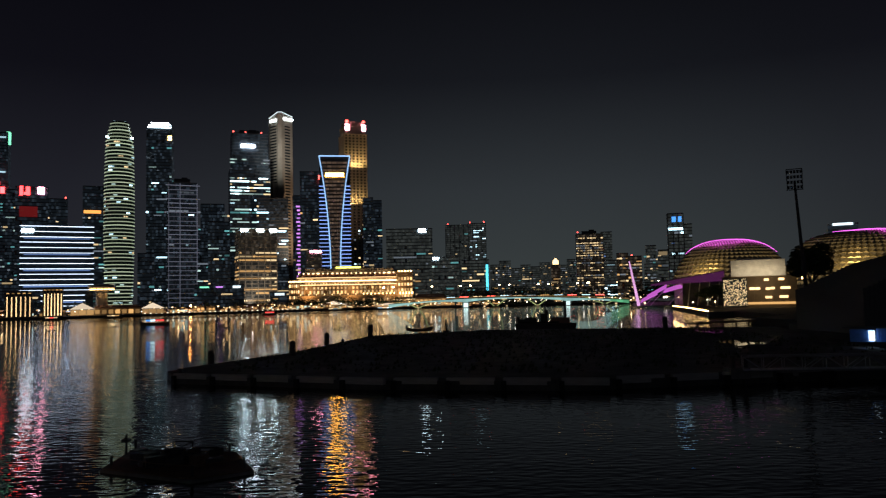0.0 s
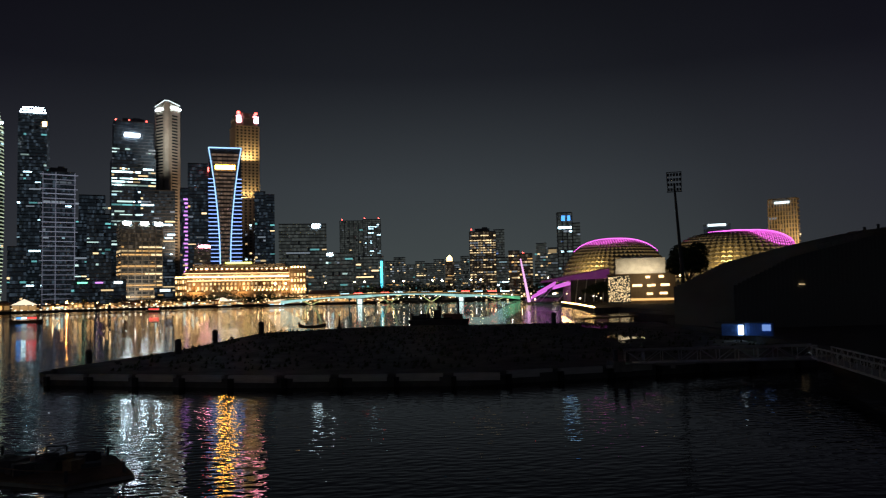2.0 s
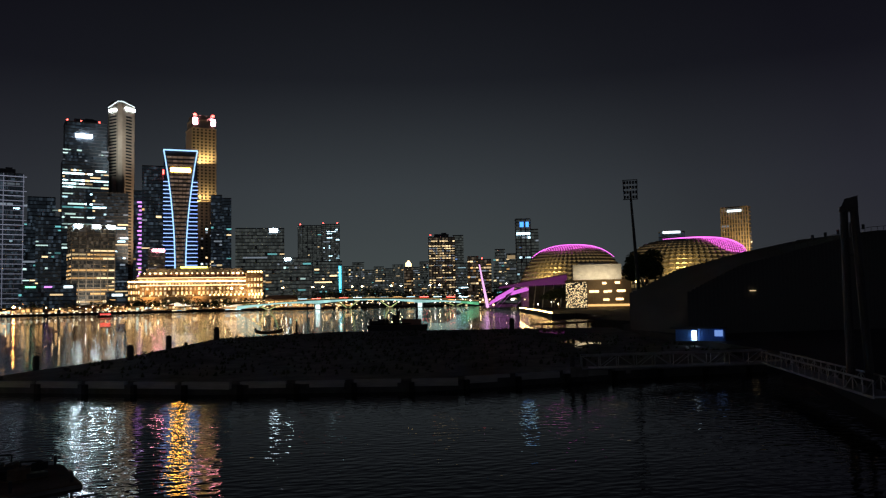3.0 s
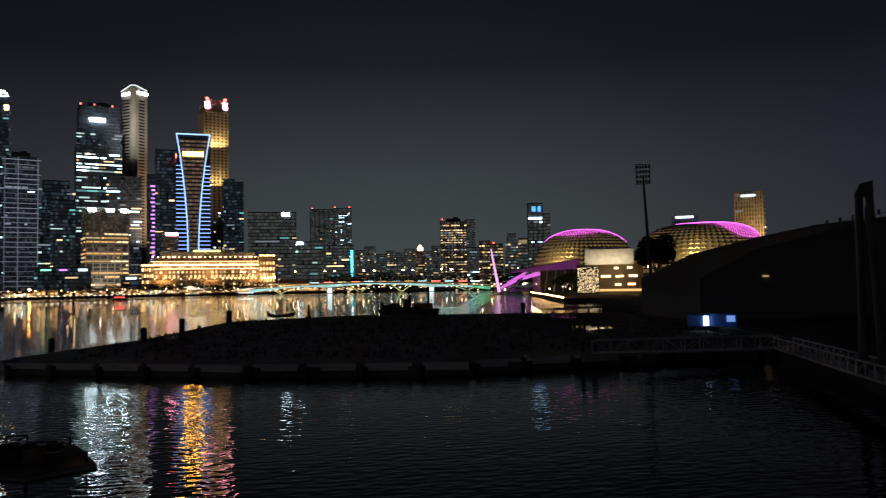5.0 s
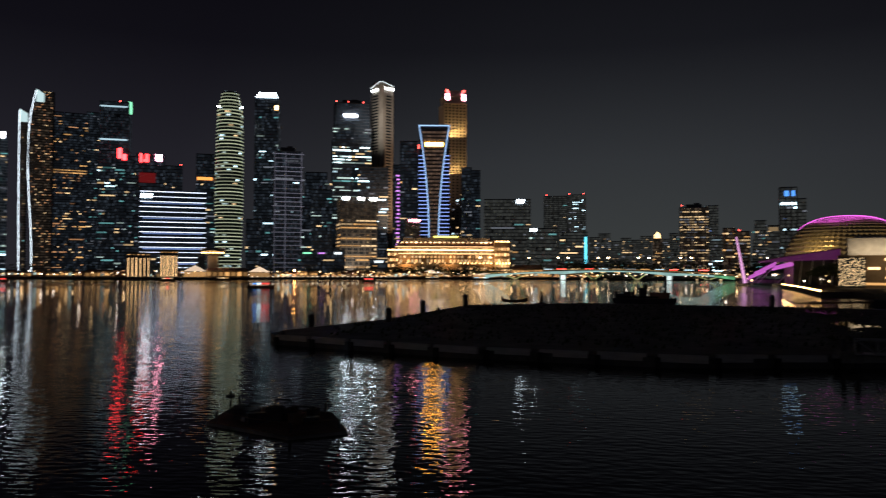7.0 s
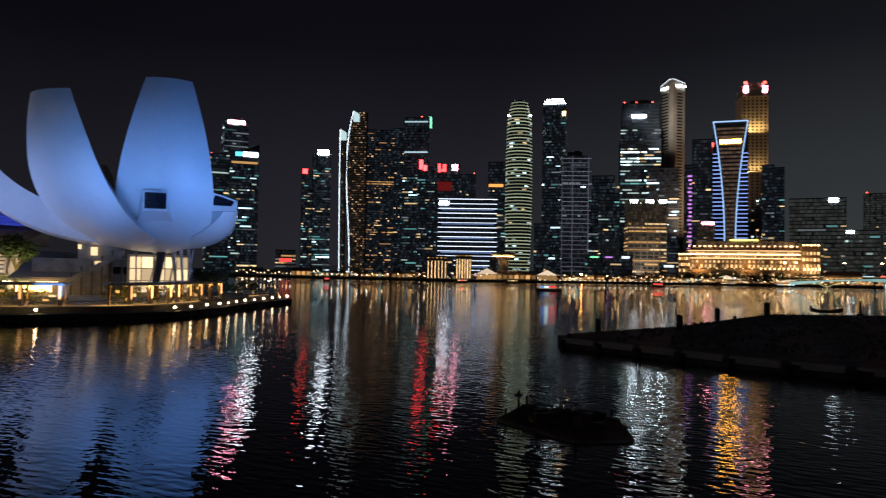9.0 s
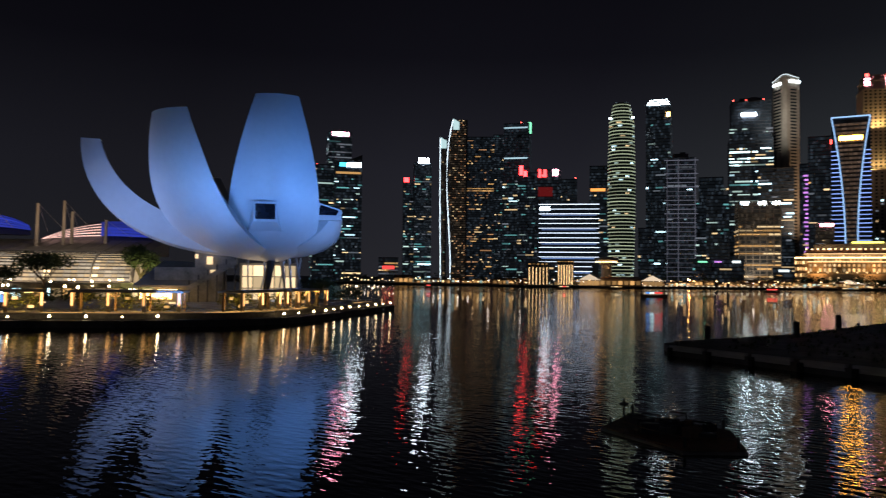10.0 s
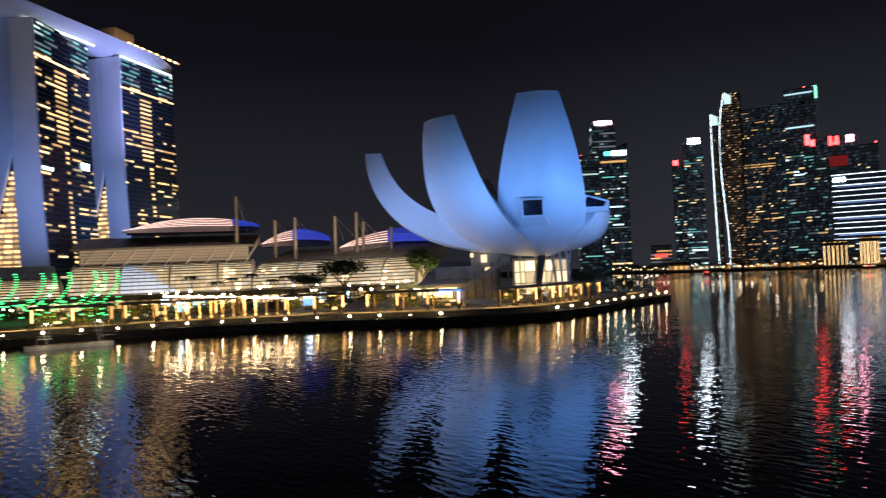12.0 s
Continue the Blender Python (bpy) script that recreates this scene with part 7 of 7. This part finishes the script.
def wing_roof(b0, b1, d, z0, z1, split, label):
    """A curved roof wing striped with pink-white and blue light lines."""
    t = thing("wing_roof", label, "roof", facing((b0 + b1) / 2, d, 0), "wing roofs over the mall")
    w = d * math.tan(radians(b1 - b0))
    pink = glow("pink_white_roof_line", (1.0, 0.60, 0.50), 1.7, 0.3)
    blue = glow("deep_blue_roof_line", (0.05, 0.10, 1.0), 0.36, 0.4)
    n = 5
    zr = z1 - z0

    def crest(s):
        return z0 + zr * (math.sin(math.pi * min(1.0, 0.05 + s * 0.80)) ** 0.8)
    for i in range(n):
        f0 = i / n
        for lo, hi, m in ((0.0, split, pink), (split, 1.0, blue)):
            if hi <= lo:
                continue
            rows = []
            for k in range(13):
                s = lo + (hi - lo) * k / 12
                x = -w / 2 + s * w
                z = z0 + (crest(s) - z0) * (0.25 + 0.75 * f0)
                dz = zr / n * (0.20 if m is pink else 0.6) * (0.4 + 0.6 * math.sin(math.pi * s))
                y = -8 + 22 * f0
                rows.append([(x, y, z), (x, y + 0.9, z + dz)])
            part("light_line", Geo().grid(rows, True), m, t)
    under = [[(-w / 2 + w * k / 16, -9, z0 - 0.8), (-w / 2 + w * k / 16, 15, crest(k / 16) + 0.1), (-w / 2 + w * k / 16, 18, z0)] for k in range(17)]
    part("roof_shell", Geo().grid(under, True), DARKSLAB, t)
    return t


wing_roof(-79.6, -70.4, 352, 33.0, 40.5, 0.80, "curved roof wing with pink-white and blue light lines")
wing_roof(-70.2, -65.2, 352, 25.5, 34.0, 0.45, "small curved roof wing with pink and blue lines")
wing_roof(-64.4, -56.0, 345, 22.5, 32.5, 0.42, "curved roof wing half pink-striped and half blue")
for b, d, z in ((-71.95, 335, 46.5), (-69.2, 338, 36), (-67.75, 330, 36.5), (-64.8, 330, 36.5), (-63.2, 330, 38), (-62.7, 332, 34), (-60.6, 330, 31)):
    m = thing("roof_mast", "pale steel mast with stay cables over the mall", "mast", pose(*bearing(b, d, 18)), "roof masts")
    h = z - 18
    part("pole", Geo().tube((0, 0, 0), (0.4, 0, h), 0.75, 0.55, 8), STONE, m)
    part("stay_cable", Geo().tube((0.4, 0, h), (9, 6, h * 0.45), 0.08, 0.08, 4), STEEL, m)
    part("stay_cable", Geo().tube((0.4, 0, h), (-8, 8, h * 0.45), 0.08, 0.08, 4), STEEL, m)

# ---- the promenade ----
EDGE = [(-157, 8), (-154, 42), (-139, 66), (-128, 76), (-118, 92), (-116, 105), (-121, 121), (-130, 138), (-138, 158), (-143, 170)]
wall = thing("quay_wall", "dark stained concrete quay wall with a pale coping", "quay wall", kind="structure")
for (x0, y0), (x1, y1) in zip(UPPER_DECK[2:12], UPPER_DECK[3:12]):
    ln, a = math.hypot(x1 - x0, y1 - y0), math.degrees(math.atan2(y1 - y0, x1 - x0))
    n = max(2, int(ln / 4))
    for i in range(n):
        s = (i + 0.5) / n
        lit("coping_stone", CONCRETE, wall, x0 + (x1 - x0) * s, y0 + (y1 - y0) * s, 2.28, ln / n - 0.06, 0.8, 0.22, a)


def inland(p, a, off):
    """A point off metres behind the quay edge."""
    return p.x - off * math.sin(radians(a)), p.y + off * math.cos(radians(a))


rng = random.Random(160)
rail = thing("quay_railing", "slim steel railing along the quay edge", "railing")
pts = [Vector((p.x, p.y, 3.3)) for p, a in along(UPPER_DECK[2:12], 3.0)]
part("top_rail", Geo().path(pts, 0.05, 5), STEEL, rail)
part("lower_rail", Geo().path([p - Vector((0, 0, 0.5)) for p in pts], 0.03, 4), STEEL, rail)
for p in pts:
    lit("baluster", STEEL, rail, p.x, p.y, 2.8, 0.07, 0.07, 1.0)
for i, (p, a) in enumerate(along(EDGE, 6.4)):
    x, y = inland(p, a, 1.2)
    # the stretch before the museum is unlit
    if -56.5 < math.degrees(math.atan2(x, y)) < -48.5:
        continue
    globe_lamp((x, y, 1.3), 0.5, 0.24 if i % 3 else 0.17, LAMP_EDGE, "lamps on the quay edge", "low bright globe lamp on the quay edge", "edge_lamp")
strip = thing("kerb_light", "amber light line along the promenade kerb", "light strip")
for p, a in along(EDGE, 8):
    x, y = inland(p, a, 7)
    if rng.random() < 0.8:
        lit("light_bar", W_AMBER, strip, x, y, 2.4, 7.4, 0.15, 0.14, a)


HEDGE = surface("yellow_green_hedge_leaf", (0.13, 0.14, 0.035), 0.6, scale=0.4, vary=0.6, bump=0.1)


def pergola(x, y, a, ln, seed, lit_cols=True):
    """A flat-roofed promenade shelter on uplit columns, with planting behind."""
    t = thing("pergola", "flat-roofed promenade shelter with warm uplit columns", "pergola", pose(x, y, 2.2, 0, 0, a), "promenade shelters")
    rng = random.Random(seed)
    part("roof", Geo().box(0, 0, 3.9, ln, 6, 0.35).box(0, 0, 4.25, ln * 0.96, 5.4, 0.15), ROOF, t)
    n = max(2, int(ln / 6.5))
    for i in range(n + 1):
        px = -ln / 2 + 0.8 + i * (ln - 1.6) / n
        c = part("column", Geo().box(px, 2.2, 0, 0.7, 0.7, 3.9), CREAM, t)
        # an emitting strip on each column stands for the warm light on it
        part("uplight", Geo().box(px, 2.62, 1.3, 0.36, 0.12, 2.5), glow("warm_column_wash", (1.0, 0.52, 0.17), 2.4, 0.6) if i == 0 else bpy.data.materials["warm_column_wash"], c, "glowing strip standing for warm light on the column")
        part("rear_column", Geo().box(px, -2.2, 0, 0.4, 0.4, 3.9), TIMBER, t)
    g = Geo()
    for i in range(int(ln * 1.6)):
        leaf_cloud(g, rng, (rng.uniform(-ln / 2, ln / 2), -3.6, rng.uniform(0.5, 3.4)), (1.5, 0.7, 1.0), 26, 0.30)
    tagged(part("planting", g, HEDGE, t, "green planting lit from below"), kind="stuff")
    for i in range(n + 1):
        lit("downlight", W_WARM, t, rng.uniform(-0.4, 0.4) * ln, 0.5, 3.8, 0.7, 0.7, 0.15)
        lit("shop_light", rng.choice((W_WARM, W_AMBER, W_AMBER, HOTEL_ROOM, W_DIM)), t, rng.uniform(-0.45, 0.45) * ln, -2.6, rng.choice((0.9, 1.7, 2.6)), rng.uniform(0.5, 1.6), 0.3, rng.uniform(0.25, 0.7))
    return t


spots = along([(-172, -12), (-168, 44), (-153, 74), (-140, 86), (-131, 97), (-129, 106), (-133, 118), (-141, 136), (-149, 158)], 1.0)
k = 0
i = 8
while i < len(spots) - 8:
    p, a = spots[i]
    ln = (22, 16, 26, 14)[k % 4]
    pergola(p.x, p.y, a + 180, ln, 170 + k)
    m = pose(p.x, p.y, 2.2, 0, 0, a + 180)
    wash = lamp("pergola_light", tuple(m @ Vector((0, 2.4, 3.7))), tuple(m @ Vector((0, -3.4, 1.2))), 1000, (1.0, 0.60, 0.15), 1.0)
    wash.data.shape, wash.data.size, wash.data.size_y = "RECTANGLE", ln * 0.9, 0.3
    i += ln + (3, 6, 2, 9)[k % 4]
    k += 1

# a walk of pale posts with warm globes, and lights strung between them
string = thing("festoon", "string of warm bulbs between promenade posts", "string lights")
for i in range(12):
    x, y, _ = bearing(-77.0 + 0.78 * i, 176 - 0.4 * i)
    h = 5.0 - 0.14 * i
    t = thing("promenade_post", "pale stone post with a warm globe on top", "lamp post", facing(-77.0 + 0.78 * i, 176 - 0.4 * i, 2.2), "posts along the promenade walk")
    part("shaft", Geo().box(0, 0, 0, 0.55, 0.55, h - 0.3).box(0, 0, h - 0.3, 0.75, 0.75, 0.3), CREAM, t)
    part("globe", Geo().cyl(0, 0, h, h + 0.3, 0.15, 0.32, 8).cyl(0, 0, h + 0.3, h + 0.6, 0.32, 0.12, 8), PROM_WARM, t, "glowing globe")
    part("kerb_wash", Geo().box(0, -0.32, 0.1, 0.40, 0.06, 0.5), bpy.data.materials["warm_column_wash"], t, "warm light at the foot")
    for k in range(4):
        u, v, _ = bearing(-77.0 + 0.78 * (i + 0.2 + 0.2 * k), 176.5 - 0.4 * i)
        part("bulb", Geo().cyl(0, 0, 0, 0.28, 0.14, 0.14, 6), PROM_WARM, string).location = (u, v, 2.2 + h + 0.2 - 0.25 * math.sin(math.pi * (k + 1) / 5))
for b0, w in ((-75.5, 380), (-71.0, 380)):
    lamp("walk_light", bearing(b0, 171, 5.8), bearing(b0, 186, 2.2), w, (1.0, 0.60, 0.22), 3, spread=150)

# planting and trees behind the shelters
g = Geo()
for i in range(70):
    b, d = rng.uniform(-90, -42), rng.uniform(196, 262)
    x, y, _ = bearing(b, d)
    s = rng.uniform(0.5, 1.2)
    if not -57 < b < -44.5:
        leaf_cloud(g, rng, (x, y, 2.5 + 2.0 * s), (4 * s, 3 * s, 2.2 * s), 70, 0.5)
tagged(solid("promenade_shrubs", g, LEAF, "dark shrubs and hedges on the promenade", "shrubs"), kind="stuff")
tree(*bearing(-64.3, 232, 2.2), 13, 8.5, 180, "dark spreading tree before the mall", 2600, 0.4)
tree(*bearing(-66.9, 236, 2.2), 9.5, 6.5, 181, "dark spreading tree before the mall", 1600, 0.4)
tree(*bearing(-58.3, 246, 2.2), 16, 6, 182, "leafy tree lit warmly beside the museum", 2400, 0.45)
tree(*bearing(-45.8, 190, 2.2), 7, 5, 183, "small dark tree at the promenade tip", 1200, 0.35)
lamp("tree_uplight", bearing(-58.0, 236, 3), bearing(-58.3, 246, 13), 900, (0.95, 0.9, 0.3), 1.5)
for i, b in enumerate((-73.5, -72.4, -71.0, -69.6, -68.6, -75.2)):
    palm(*bearing(b, 252 + (i * 5) % 9, 2.2), 7.5 + (i * 7) % 3, 190 + i)
for i in range(64):
    b, d = rng.uniform(-89, -58), rng.uniform(215, 300)
    x, y, _ = bearing(b, d)
    globe_lamp((x, y, 2.2), rng.choice((2.6, 3.6, 5.2)), rng.choice((0.22, 0.34)), rng.choice((PROM_WARM, PROM_WARM, PROM_WHITE)), "lamps on the promenade", "warm globe lamp on the promenade", "promenade_lamp")
for i in range(14):
    b, d = rng.uniform(-44.5, -40.8), rng.uniform(230, 330)
    x, y, _ = bearing(b, d)
    globe_lamp((x, y, 2.2), 3.6, 0.2, rng.choice((LAMP_WARM, LAMP_WHITE)), "lamps on the promenade", "warm globe lamp on the promenade", "promenade_lamp")


def shopfront(b, d, ln, mat, seed):
    t = thing("shopfront", "low lit shopfront along the promenade", "shopfront", facing(b, d, 2.2), "promenade shopfronts")
    part("shell", Geo().box(0, 3, 0, ln, 5, 4.4).box(0, 1.2, 4.4, ln + 1, 9, 0.35), CONCRETE, t)
    n = max(2, int(ln / 3))
    rng = random.Random(seed)
    for i in range(n):
        if rng.random() < 0.8:
            lit("lit_window", mat if rng.random() < 0.6 else W_AMBER, t, -ln / 2 + (i + 0.5) * ln / n, 0.4, 1.8, ln / n - 0.5, 0.2, 2.4)
    for i in range(n + 1):
        lit("pillar", CONCRETE, t, -ln / 2 + i * ln / n, 0.2, 2.2, 0.4, 0.4, 4.4)


for i, (b, ln) in enumerate(((-84, 22), (-79.5, 20), (-76, 18), (-72.5, 16), (-69, 18), (-65.2, 16), (-61.8, 18), (-58.8, 12))):
    shopfront(b, 268 - i * 3, ln, (W_WARM, W_WARM, W_WHITE)[i % 3], 200 + i)
for b, d, m in ((-75.9, 190, SIGN_CYAN), (-66.9, 190, SIGN_BLUE)):
    s = thing("screen_sign", "small bright illuminated screen on a stand", "sign", facing(b, d, 2.2))
    part("stand", Geo().box(0, 0, 0, 2.4, 0.5, 1.0), DARKSTEEL, s)
    lit("screen", m, s, 0, -0.1, 2.0, 3.0, 0.3, 1.6)
    lit("screen_header", SIGN_WHITE, s, 0, -0.1, 3.3, 1.8, 0.3, 0.6)


def green_reed(b, d, seed):
    t = thing("light_reed", "curved stem strung with green light bars", "light sculpture", facing(b, d, 2.2), "green light stems")
    rng = random.Random(seed)
    pts = [Vector((-3.8 + 5.2 * math.sin(k / 14 * 1.9), 0, 3.0 + 8.6 * (k / 14))) for k in range(15)]
    part("stem", Geo().path(pts, 0.1, 5), DARKSTEEL, t)
    for p in pts[1:]:
        lit("light_bar", GREEN_LED, t, p.x, -0.2, p.z, 0.95, 0.25, 0.18)
    for k in range(9):
        lit("light_bar", GREEN_LED, t, rng.uniform(-5, 4), rng.uniform(-2, 4), rng.uniform(0.8, 5.5), 1.2, 0.25, 0.2)


GREEN_LED = glow("green_led_bar", (0.05, 1.0, 0.22), 2.2, 0.5)
for i, b in enumerate((-88.4, -86.6, -85.0, -83.4, -81.8, -80.4)):
    green_reed(b, 205, 220 + i)
for i, b in enumerate((-87.6, -84.3, -81.2)):
    green_reed(b, 216, 230 + i)
pon = thing("pontoon", "low pale floating pontoon moored by the quay", "pontoon", pose(-141.5, 17, 0, 0, 0, 88))
part("float", Geo().box(0, 0, -0.2, 13.5, 2.6, 0.9), PALECON, pon)
part("deck", Geo().box(0, 0, 0.7, 13.2, 2.4, 0.08), TIMBER, pon)
for s in (-5, 5):
    part("ramp_rail", Geo().tube((s, -1.1, 0.7), (s, -1.1, 1.8), 0.05).tube((s, -1.1, 1.8), (s + 2.4, -1.1, 1.8), 0.05), STEEL, pon)

for s in (-3.5, 4.5):
    part("mast", Geo().tube((s, -0.6, 0.7), (s - 0.7, -0.6, 4.2), 0.08, 0.06).tube((s, -0.6, 0.7), (s + 0.7, -0.6, 4.2), 0.08, 0.06), STEEL, pon)
    part("lamp_head", Geo().cyl(s, -0.9, 4.1, 4.4, 0.16, 0.2, 8), PROM_WARM, pon, "glowing lamp head")
    # added lamp hung over the water beside the mast, to brighten the float
    lamp("pontoon_fill_lamp", tuple(pon.matrix_world @ Vector((s, -3.6, 4.0))), tuple(pon.matrix_world @ Vector((s, -1.0, 0.3))), 90, (1.0, 0.85, 0.62), 0.4, spread=160)

# lamp added low in front to lift the office block's unlit stone
x, y, _ = bearing(-13.75, 895)
lamp("office_fill_lamp", (x, y, 12), (*bearing(-13.9, 940)[:2], 60), 3600, (0.95, 0.85, 0.66), 10)
# warm floodlight on the stone towers, and the hotel's ribs
x, y, _ = bearing(-11.2, 1015)
lamp("tower_floodlight", (x + 8, y, 60), (*bearing(-11.75, 1085)[:2], 190), 38000, (1.0, 0.68, 0.40), 10)
# neutral lamp added in mid-air to grey the stone tower's left face
x, y, _ = bearing(-13.4, 960)
lamp("tower_floodlight", (x, y, 150), (*bearing(-11.95, 1090)[:2], 235), 7000, (0.92, 0.95, 0.85), 10, spread=42)
gx, gy, _ = bearing(-6.7, 1080)
for z, w in ((203, 8000), (150, 4500)):
    wash = lamp("tower_floodlight", (gx, gy + 17, z), (*bearing(-6.7, 1107)[:2], z + 18), w, (1.0, 0.66, 0.22), 6, spread=110)
    wash.data.shape, wash.data.size, wash.data.size_y = "RECTANGLE", 28, 1.0
    wash.rotation_euler.z = radians(6.7)
x, y, _ = bearing(32.4, 660)
lamp("tower_floodlight", (x + 20, y, 30), (*bearing(32.4, 700)[:2], 60), 9000, (1.0, 0.62, 0.2), 8)
